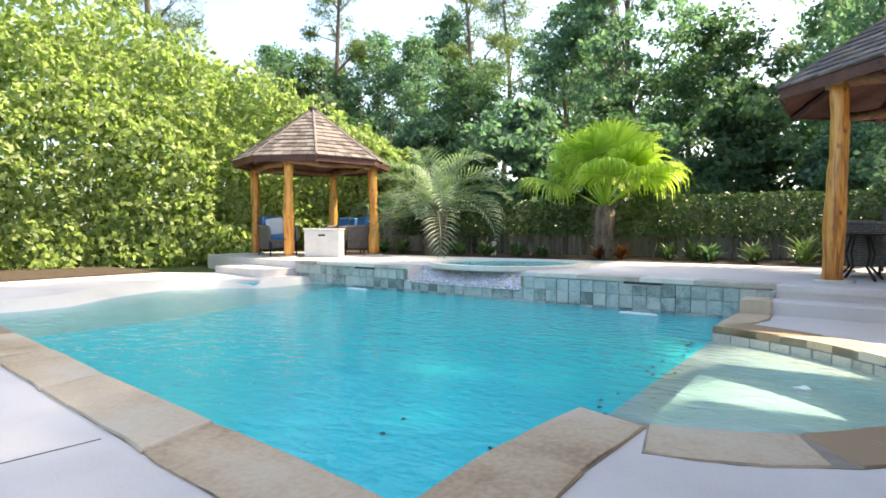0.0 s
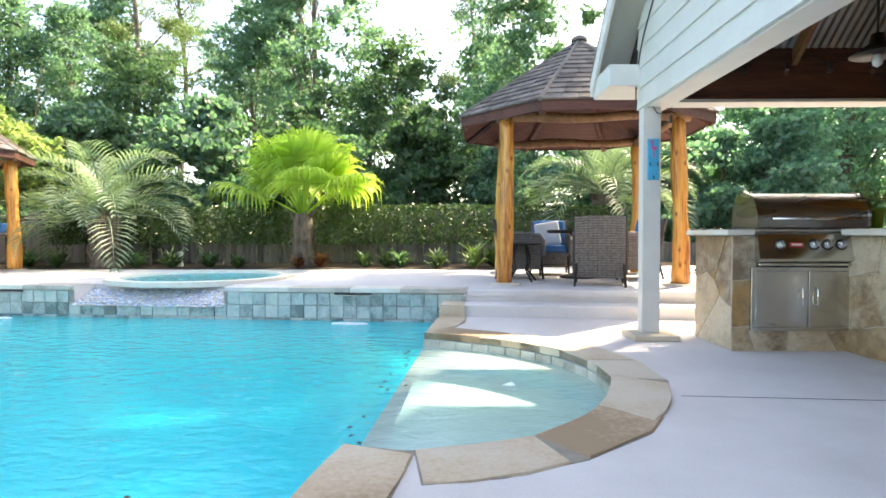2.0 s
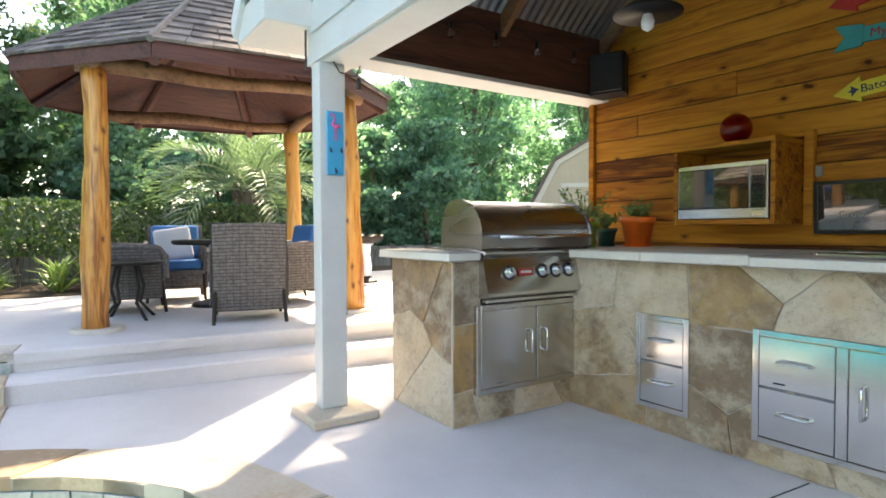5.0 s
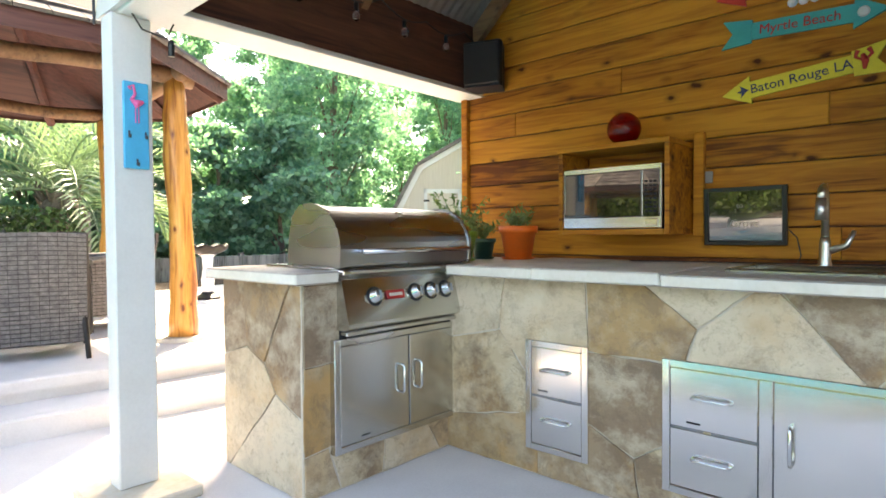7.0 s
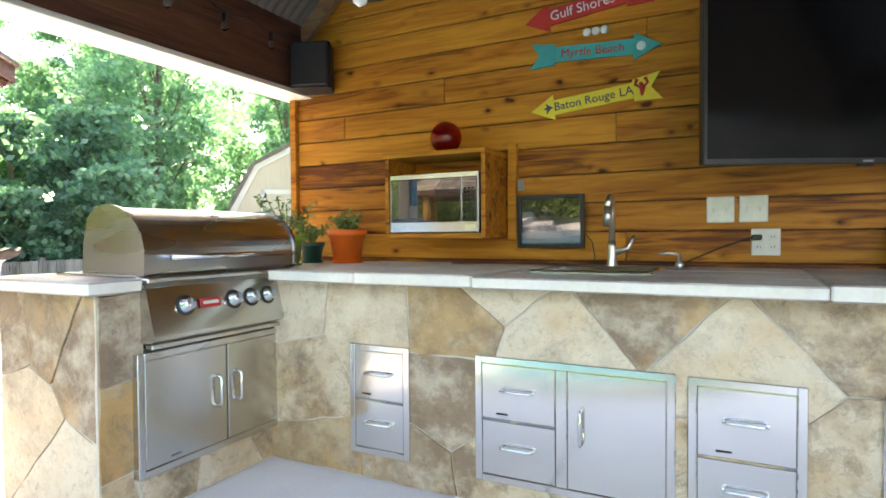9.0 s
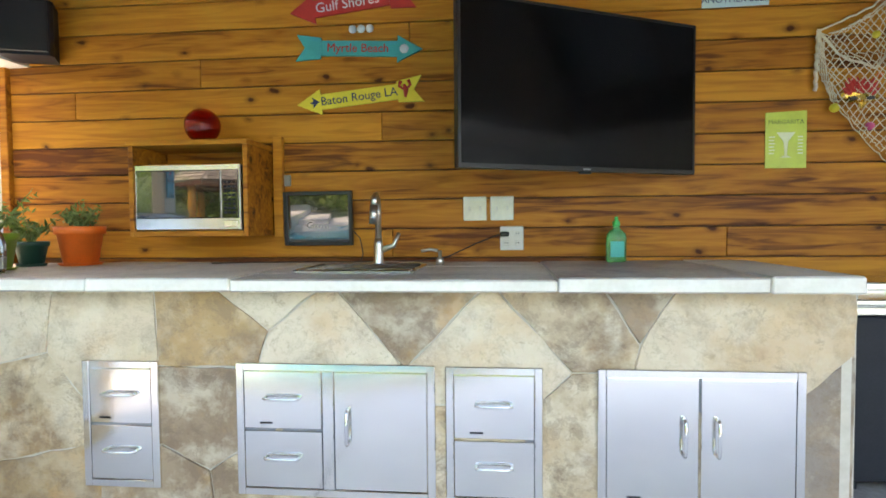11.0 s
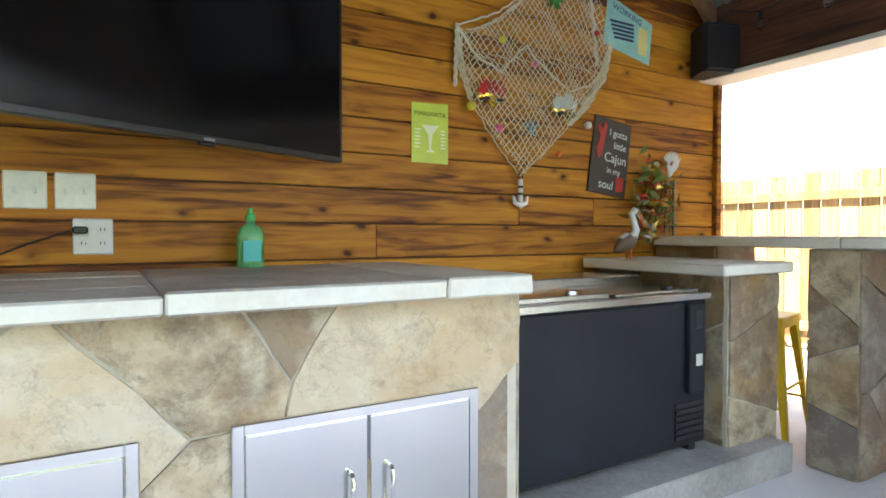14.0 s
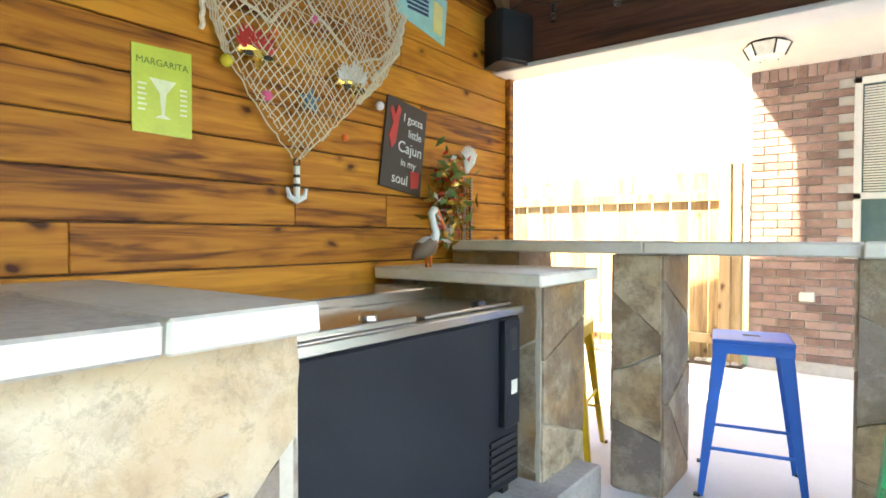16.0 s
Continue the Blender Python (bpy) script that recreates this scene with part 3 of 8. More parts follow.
structure("pool_beach", beach_slope(), M_beach, "pale sloping beach entry running down into the water", "pool", True)
structure("pool_bench", prism([(-4.6, 9.2), (-0.3, 8.75), (-0.3, 9.6), (-4.6, 10.0)], -1.5, -0.62), M_plaster, "turquoise bench under the tile wall", "pool")
bm = sheet([[(0.12, 3.66), (0.16, 4.22), (0.27, 4.86), (0.50, 7.72), (0.58, 8.4), (0.66, wall_y(0.66)), (-5.6, wall_y(-5.6)), (-4.95, 8.0), (-4.45, 6.0), (-4.59, 4.47), (-3.08, 4.21), (-2.04, 4.01), (-1.22, 3.88), (-0.5, 3.77)]], WATER)
water = structure("water", bm, M_water, "clear turquoise pool water with small ripples", "water")
water.visible_shadow = False
for over, loop in ((M_shallow, [(0.27, 4.86)] + ARC), (M_beachwater, BEACH + [(-4.59, 4.47), (-4.45, 6.0), (-4.95, 8.0), (-5.6, wall_y(-5.6))])):
    shallow = structure("water_shallow", sheet([loop], WATER), over, "clear shallow water over a pale pool ledge", "water")
    shallow.visible_shadow = False


# coping stones: irregular slabs along the edge
def coping(name, inner, outer, length, seed, label, top=0.012):
    rng = random.Random(seed)
    base = thing(name, label, "coping")
    tagged(base, kind="structure")
    pi, li = along_loop(inner)
    po, lo = along_loop(outer)
    part("joint_bed", prism([tuple(p) for p in inner] + [tuple(p) for p in reversed(outer)], -0.05, 0.003), M_bed, base)
    n = max(1, round(li[-1] / length))
    cuts = [0.0] + [(k + rng.uniform(-0.22, 0.22)) / n for k in range(1, n)] + [1.0]
    for a, b in zip(cuts, cuts[1:]):
        g = 0.006 / li[-1]
        skew = rng.uniform(-0.05, 0.05) / li[-1]
        steps = max(2, math.ceil((b - a) * li[-1] / 0.22))
        ins = [at_length(pi, li, (a + g + (b - a - 2 * g) * k / steps) * li[-1]) for k in range(steps + 1)]
        outs = [at_length(po, lo, min(1, max(0, (a + g + skew + (b - a - 2 * g) * k / steps))) * lo[-1]) for k in range(steps + 1)]
        poly = [tuple(p) for p in ins] + [(p.x + rng.uniform(-0.012, 0.012), p.y + rng.uniform(-0.012, 0.012)) for p in reversed(outs)]
        part("flagstone", prism(poly, -0.05, top + rng.uniform(-0.003, 0.005), bevel=0.008), M_flag, base)
    return base


near = [(-7.2, 4.98), (-4.59, 4.47), (-3.08, 4.21), (-2.04, 4.01), (-1.22, 3.88), (-0.5, 3.77), (0.12, 3.66)]
near_out = [(-7.3, 4.60), (-4.66, 4.14), (-3.2, 3.9), (-2.1, 3.70), (-1.27, 3.56), (-0.55, 3.44), (0.17, 3.31)]
coping("coping_near", near, near_out, 1.1, 4, "irregular tan and brown flagstone coping along the pool")
coping("coping_corner", [(0.14, 3.66), (0.16, 4.22), (0.27, 4.86)], [(0.47, 3.40), (0.50, 4.14), (0.59, 4.79)], 0.6, 5, "brown flagstone coping at the pool corner")
arc_out = grown([(0.27, 4.86)] + ARC + [(0.58, 8.4)], 0.33)[1:-1]
arc_out[0], arc_out[-1] = (0.63, 4.46), (0.75, 7.98)
coping("coping_ledge", ARC, arc_out, 0.62, 11, "curved tan flagstone coping round the sun ledge")
coping("coping_side", [(0.52, 7.74), (0.58, 8.4), (0.66, 9.02)], [(0.76, 7.99), (0.90, 8.35), (0.92, 8.74)], 0.6, 8, "buff flagstone coping beside the steps", 0.014)
# thin joints sawn into the terrace
for a, b in (((2.05, 5.64), (3.80, 5.50)), ((-1.2, 3.5), (-1.6, 1.0)), ((0.5, 3.3), (0.6, -1.0))):
    d = (Vector(b) - Vector(a)).normalized()
    n = Vector((-d.y, d.x)) * 0.004
    structure("terrace_joint", prism([tuple(Vector(a) + n), tuple(Vector(b) + n), tuple(Vector(b) - n), tuple(Vector(a) - n)], -0.002, 0.0015), M_joint, "thin dark saw joint in the concrete terrace", "joint")

# the upper deck, its steps and the tile wall
far = 15.3
NOTCH = [(W0[0] + (W1[0] - W0[0]) * f, W0[1] + (W1[1] - W0[1]) * f) for f in (2.98 / 7.71, 4.98 / 7.71)]
bm = prism([(-6.75, 9.92), NOTCH[1], (NOTCH[1][0] + 0.04, NOTCH[1][1] + 0.36), (NOTCH[0][0] + 0.04, NOTCH[0][1] + 0.36), NOTCH[0], W0, (5.6, W0[1] - 0.45), (9.0, W0[1] - 0.6), (9.0, far), (-10.6, far), (-10.6, 10.9), (-8.9, 10.3)], -0.05, DECK)
deck = structure("upper_deck", bm, M_concrete, "raised pale concrete deck behind the pool", "deck")
bm = prism([(0.90, 8.78), (5.6, 8.25), (5.6, 8.72), (0.90, 9.18)], -0.02, 0.135, bevel=0.012)
structure("step_lower", bm, M_concrete, "broad pale concrete step up to the deck", "step")
structure("step_lip", prism([(0.90, 9.10), (5.6, 8.62), (5.6, 8.72), (0.90, 9.20)], 0.20, DECK + 0.004, bevel=0.01), M_concrete, "rounded concrete edge of the upper deck", "step")
part("block", prism([(0.62, 8.78), (0.90, 8.74), (0.91, 9.08), (0.66, 9.12)], 0.0, 0.14, bevel=0.01), M_flag, thing("step_block", "buff flagstone block at the end of the concrete step", "stone block"))

rng = random.Random(3)
tile_wall = tagged(thing("tile_wall", "raised pool wall clad in blue-grey slate tiles", "wall"), kind="structure")
ang = math.atan2(W1[1] - W0[1], W1[0] - W0[0])
length = math.hypot(W1[0] - W0[0], W1[1] - W0[1])
along = Vector((math.cos(ang), math.sin(ang)))
for a_, b_, zt in ((W0, NOTCH[0], DECK - 0.05), (NOTCH[0], NOTCH[1], 0.055), (NOTCH[1], W1, DECK - 0.05)):
    part("wall_core", prism([a_, b_, (b_[0], b_[1] + 0.2), (a_[0], a_[1] + 0.2)], -1.4, zt), M_grout, tile_wall)
SPA0, SPA1 = 2.98, 4.98                       # the spillway's stretch along the wall
tile_meshes = []
for k in range(10):
    w = rng.uniform(0.150, 0.162)
    bmt = box(0, w, 0, 0.016, 0, 0.146, 0.004)
    for v in bmt.verts:
        v.co += Vector((rng.uniform(-0.004, 0.004), 0, rng.uniform(-0.004, 0.004)))
    tile_meshes.append(mesh_of("tile", bmt, M_tile))
turn = math.degrees(ang)
s = 0.0
count = 0
rest = bmesh.new()
while s < length - 0.15:
    for row in range(3):
        z = 0.066 - row * 0.153
        if SPA0 < s + 0.08 < SPA1 and row < 1:
            continue
        p = Vector(W0) + along * s
        m = pose(p.x, p.y, z, 0, 0, turn) @ pose(0, 0.004, 0)
        if count < 290 or row == 0:
            piece("tile", rng.choice(tile_meshes), tile_wall, m)
        else:
            bt = bmesh.new()
            bt.from_mesh(tile_meshes[count % 10])
            bmesh.ops.transform(bt, matrix=m, verts=bt.verts)
            tmp = bpy.data.meshes.new("t")
            bt.to_mesh(tmp)
            bt.free()
            rest.from_mesh(tmp)
            bpy.data.meshes.remove(tmp)
        count += 1
    s += 0.163
if len(rest.verts):
    tagged(part("tile_rest", rest, M_tile, tile_wall), kind="stuff")
else:
    rest.free()


def wall_slab(s0, s1, z, depth=0.30, over=0.03):
    a, b = Vector(W0) + along * s0, Vector(W0) + along * s1
    nrm = Vector((along.y, -along.x))             # away from the water
    if nrm.y < 0:
        nrm = -nrm
    return prism([tuple(a - nrm * over), tuple(b - nrm * over), tuple(b + nrm * depth), tuple(a + nrm * depth)], z - 0.045, z + 0.008, bevel=0.006)


cap = tagged(thing("wall_coping", "pale flagstone slabs capping the pool wall", "coping"), kind="structure")
s = -0.02
while s < SPA0 - 0.3:
    e = min(SPA0, s + rng.uniform(0.55, 0.8))
    part("slab", wall_slab(s + 0.004, e - 0.004, DECK), M_edge if rng.random() < 0.5 else M_slab, cap)
    s = e
s = SPA1
while s < length - 0.1:
    e = min(length, s + rng.uniform(0.55, 0.8))
    part("slab", wall_slab(s + 0.004, e - 0.004, DECK), M_edge if rng.random() < 0.5 else M_slab, cap)
    s = e
for s0 in (1.35, 5.9):                          # the dark slots of the waterfalls
    p = Vector(W0) + along * s0
    w = thing("waterfall_spout", "dark slot waterfall spout under the wall coping", "spout", p.x, p.y, DECK - 0.075, turn)
    part("slot", box(-0.22, 0.22, -0.0, 0.035, 0.0, 0.028, 0.004), M_black, w)
    part("lip", box(-0.24, 0.24, 0.004, 0.045, -0.012, -0.001, 0.003), M_slab, w)

# the spa behind the wall with its mosaic spillway
sp = Vector(W0) + along * ((SPA0 + SPA1) / 2)
spill = tagged(thing("spillway", "sloping blue-grey mosaic spillway of the spa", "spillway", sp.x, sp.y, 0, turn), kind="structure")
hw = (SPA1 - SPA0) / 2
bm = bmesh.new()
for x in (-hw, hw):
    for y, z in ((0.06, 0.03), (-0.34, 0.20), (-0.34, 0.03)):
        bm.verts.new((x, y, z))
bm.verts.ensure_lookup_table()
v = bm.verts
for q in ((v[0], v[1], v[4], v[3]), (v[1], v[2], v[5], v[4]), (v[2], v[0], v[3], v[5])):
    bm.faces.new(q)
bm.faces.new((v[0], v[2], v[1])), bm.faces.new((v[3], v[4], v[5]))
part("slope", bm, M_grout, spill)
peb = [mesh_of("mosaic", lathe([(0.0, 0.0), (0.026, 0.0), (0.022, 0.011), (0.006, 0.014)], 7), M_mosaic) for _ in range(2)]
for i in range(36):
    for j in range(8):
        f = (j + 0.5 + rng.uniform(-0.2, 0.2)) / 8
        m = pose(-hw + (i + 0.5 + rng.uniform(-0.3, 0.3)) * 2 * hw / 36, 0.06 - 0.40 * f, 0.03 + 0.17 * f, 23, 0, rng.uniform(0, 360))
        piece("mosaic", rng.choice(peb), spill, m)
ctr = sp + Vector((-along.y, along.x)) * -1.35 if Vector((-along.y, along.x)).y < 0 else sp + Vector((-along.y, along.x)) * 1.35
spa = tagged(thing("spa", "raised round spa with a pale stone rim", "spa", ctr.x, ctr.y, 0), kind="structure")
bm = lathe([(1.30, DECK - 0.02), (1.30, DECK + 0.045), (1.10, DECK + 0.045), (1.08, DECK - 0.02), (1.30, DECK - 0.02)], 40)
for f in [f for f in bm.faces if len(f.verts) > 4]:
    bm.faces.remove(f)
part("rim", bm, M_edge, spa)
wat = part("spa_water", lathe([(1.09, DECK + 0.004), (1.09, DECK + 0.01)], 40), M_water, spa)
part("spa_floor", lathe([(1.09, DECK + 0.001), (1.09, DECK + 0.003)], 40), M_plaster, spa)

# the near ends of the pool shell show small tiles at the waterline
rim_tiles = [mesh_of("tile", box(0, 0.157, 0, 0.016, 0, 0.146, 0.004), M_tile_pale) for _ in range(3)]
shell = tagged(thing("waterline_tiles", "row of buff slate tiles at the waterline", "tiles"), kind="structure")
wl = [(0.27, 4.86)] + ARC + [(0.58, 8.4), (0.66, 9.02)]
pts, lens = along_loop(wl)
s = 0.05
while s < lens[-1] - 0.1:
    a, b = at_length(pts, lens, s), at_length(pts, lens, s + 0.14)
    aa = math.degrees(math.atan2(b.y - a.y, b.x - a.x))
    piece("tile", rng.choice(rim_tiles), shell, pose(a.x, a.y, -0.20, 0, 0, aa) @ pose(0, -0.006, 0))
    s += 0.163

# ---- pavilion ----
WX, Y0, Y1, RIDGE = 4.70, 1.25, 7.46, 4.36
HEAD, SLOPE = 2.04, 0.9


def roof_z(y, eave_y=7.35, z=2.50):
    d = abs(y - RIDGE)
    return z + SLOPE * ((eave_y - RIDGE) - d)


bm = bmesh.new()
prof = [(Y0, 0.0), (Y1, 0.0), (Y1, roof_z(Y1) + 0.1), (RIDGE, roof_z(RIDGE) + 0.1), (Y0, roof_z(Y0) + 0.1)]
bm = prism(prof, 0.0, 0.10, m=Matrix(((0, 0, 1, WX + 0.022), (1, 0, 0, 0), (0, 1, 0, 0), (0, 0, 0, 1))))
wall_wood = structure("wall_wood", bm, M_beam, "pavilion wall of stained pine boards with dark joints", "wall")
BUTT = {6: (4.2,), 7: (3.61, 5.3), 8: (2.30, 2.82), 10: (5.9,), 11: (2.05, 5.35), 12: (7.07,), 13: (2.2, 6.34), 14: (5.2,), 16: (3.9,), 18: (4.8,)}   # where boards of a row meet
z = 0.98 - 0.153 * 7
row = 0
while z < 4.6:
    top_z = z + 0.149
    lim = [Y0, Y1]
    if top_z > roof_z(Y1):
        half = (roof_z(RIDGE) - z) / SLOPE
        lim = [max(Y0, RIDGE - half), min(Y1, RIDGE + half)]
    if lim[1] - lim[0] > 0.3:
        cuts = [lim[0]] + [y for y in BUTT.get(row, ()) if lim[0] < y < lim[1]] + [lim[1]]
        for a, b in zip(cuts, cuts[1:]):
            mid, w = (a + b) / 2, (b - a) / 2 - 0.001
            bmb = box(-0.011, 0.011, -w, w, 0, 0.1465, 0.003)
            piece("board", mesh_of("board", bmb, M_boards), wall_wood, pose(WX + 0.011, mid, z))
    z += 0.153
    row += 1
structure("corner_trim", box(WX - 0.03, WX + 0.13, Y1, Y1 + 0.05, 0, HEAD, 0.004), M_boards, "stained wooden corner trim of the pavilion wall", "trim")
structure("corner_trim_south", box(WX - 0.03, WX + 0.13, Y0 - 0.05, Y0, 0, HEAD, 0.004), M_boards, "stained wooden corner trim of the pavilion wall", "trim")

# eave beams: dark inside, white below
for y, s in ((7.44, 1), (1.27, -1)):
    b = tagged(thing("eave_beam", "dark stained eave beam with a white underside", "beam"), kind="structure")
    part("beam", box(2.56, WX + 0.1, y - 0.09, y + 0.09, HEAD + 0.03, 2.50, 0.005), M_beam, b)
    part("trim", box(2.50, WX + 0.12, y - 0.10, y + 0.12, HEAD, HEAD + 0.028, 0.004), M_white, b, "white painted board")
    part("fascia", box(2.50, WX + 0.12, y + (0.092 if s > 0 else -0.118), y + (0.118 if s > 0 else -0.092), HEAD + 0.03, 2.48, 0.004), M_white, b, "white painted board")

# gable towards the pool: lap siding over a header
gable = tagged(thing("gable_wall", "white lap-sided gable over the open pavilion front", "wall"), kind="structure")
zz = HEAD
while zz < 5.2:
    half_lo = min(7.66 - RIDGE, (roof_z(RIDGE) + 0.6 - zz) / SLOPE)
    half_hi = min(7.66 - RIDGE, (roof_z(RIDGE) + 0.6 - zz - 0.18) / SLOPE)
    if half_hi > 0.05:
        poly = [(RIDGE - half_lo, zz), (RIDGE + half_lo, zz), (RIDGE + half_hi, zz + 0.18), (RIDGE - half_hi, zz + 0.18)]
        bmg = prism(poly, 0, 0.02)
        tilt = Matrix(((0, 0, -1, 2.47), (1, 0, 0, 0), (0, 1, 0, 0), (0, 0, 0, 1)))
        bmesh.ops.transform(bmg, matrix=tilt, verts=bmg.verts)
        for v in bmg.verts:
            v.co.x -= 0.014 * (1 - (v.co.z - zz) / 0.18)
        part("siding_board", bmg, M_white, gable)
    zz += 0.18
poly = [(1.05, HEAD), (7.66, HEAD), (7.66, 2.55), (RIDGE, roof_z(RIDGE) + 0.35), (1.05, 2.55)]
part("gable_core", prism(poly, 0, 0.14, m=Matrix(((0, 0, 1, 2.475), (1, 0, 0, 0), (0, 1, 0, 0), (0, 0, 0, 1)))), M_cream, gable)
part("header", box(2.46, 2.66, 1.05, 7.66, HEAD - 0.015, HEAD + 0.16, 0.006), M_white, gable)

# roof: shingled planes, white eave box and rake boards, tin ceiling
roof = tagged(thing("pavilion_roof", "steep shingled pavilion roof with white boxed eaves", "roof"), kind="structure")
for s in (1, -1):
    ye = RIDGE + s * (8.16 - RIDGE)
    zr = 2.44 + SLOPE * (8.16 - RIDGE)
    bm = bmesh.new()
    q = [(2.14, ye, 2.44), (5.0, ye, 2.44), (5.0, RIDGE, zr), (2.14, RIDGE, zr)]
    vs = [bm.verts.new(p) for p in q] + [bm.verts.new((p[0], p[1], p[2] + 0.05)) for p in q]
    for f in ((0, 1, 2, 3), (7, 6, 5, 4), (0, 4, 5, 1), (1, 5, 6, 2), (2, 6, 7, 3), (3, 7, 4, 0)):
        bm.faces.new([vs[k] for k in f])
    bmesh.ops.recalc_face_normals(bm, faces=bm.faces)
    part("shingles", bm, M_shingle, roof)
    ya, yb = sorted((ye, RIDGE + s * (7.60 - RIDGE)))
    part("eave_box", box(2.17, 4.98, ya, yb, 2.25, 2.44, 0.006), M_white, roof)
    part("gutter", box(2.15, 5.0, ye - (0.0 if s > 0 else 0.09), ye + (0.09 if s > 0 else 0.0), 2.33, 2.45, 0.02, seg=2), M_white, roof)
    rk = prism([(ye, 2.28), (ye, 2.44), (RIDGE, zr), (RIDGE, zr - 0.2)], 0, 0.03, m=Matrix(((0, 0, 1, 2.14), (1, 0, 0, 0), (0, 1, 0, 0), (0, 0, 0, 1))))
    part("rake_board", rk, M_white, roof)
    sf = bmesh.new()
    vs = [sf.verts.new(p) for p in ((2.17, ye, 2.35), (2.46, ye, 2.35), (2.46, RIDGE, zr - 0.09), (2.17, RIDGE, zr - 0.09))]
    sf.faces.new(vs)
    bmesh.ops.solidify(sf, geom=sf.faces, thickness=0.015)
    part("rake_soffit", sf, M_cream, roof)
    # corrugated tin under the rafters
    tin = bmesh.new()
    ncol = 150
    xs = [2.60 + (WX - 2.60) * k / ncol for k in range(ncol + 1)]
    lo_y, hi_y = RIDGE + s * (7.36 - RIDGE), RIDGE
    lo = [tin.verts.new((x, lo_y, roof_z(lo_y) + 0.009 * math.sin(x * 2 * math.pi / 0.068))) for x in xs]
    hi = [tin.verts.new((x, hi_y, roof_z(hi_y) + 0.009 * math.sin(x * 2 * math.pi / 0.068))) for x in xs]
    for k in range(ncol):
        tin.faces.new((lo[k], lo[k + 1], hi[k + 1], hi[k]))
    structure("ceiling_tin", tin, M_tin, "corrugated galvanised metal ceiling of the pavilion", "ceiling", True)
    for x in (2.68, 3.65, 4.61):
        r = bmesh.new()
        pr = [(lo_y, roof_z(lo_y) - 0.012), (RIDGE, roof_z(RIDGE) - 0.012), (RIDGE, roof_z(RIDGE) - 0.15), (lo_y, roof_z(lo_y) - 0.15)]
        structure("rafter", prism(pr, 0, 0.045, m=Matrix(((0, 0, 1, x), (1, 0, 0, 0), (0, 1, 0, 0), (0, 0, 0, 1)))), M_rafter, "brown stained rafter under the tin ceiling", "rafter")
    for k in (0.38, 0.7):
        yy = lo_y + (RIDGE - lo_y) * k
        structure("purlin", box(2.62, WX, yy - 0.02, yy + 0.02, roof_z(yy) - 0.10, roof_z(yy) - 0.014), M_rafter, "brown wooden purlin under the tin ceiling", "rafter")

# the white post on its stone plinth, and its unseen twin
for y in (7.515, 1.16):
    p = tagged(thing("post_pavilion", "white painted square post on a buff stone plinth", "post", 2.508, y, 0), kind="structure")
    part("shaft", box(-0.08, 0.08, -0.055, 0.055, 0.05, HEAD - 0.015, 0.006), M_white, p)
    part("plinth", box(-0.20, 0.19, -0.24, 0.14, 0, 0.05, 0.008), M_flag, p, "buff flagstone plinth")
# ---- gazebos ----
def log_post(rng, h, r, bend=0.018):
    pts, rad = [], []
    ph = rng.uniform(0, 6)
    for k in range(15):
        f = k / 14
        pts.append((bend * math.sin(ph + 4 * f), bend * math.cos(ph * 1.7 + 3.3 * f), h * f))
        rad.append(r * (1.12 - 0.22 * f) * (1 + 0.09 * math.sin(9 * f + ph) + 0.05 * rng.uniform(-1, 1)))
    bm = tube(pts, rad, 14)
    for v in bm.verts:
        v.co += noise.noise_vector(v.co * 7 + Vector((ph, 0, 0))) * 0.012
    return bm


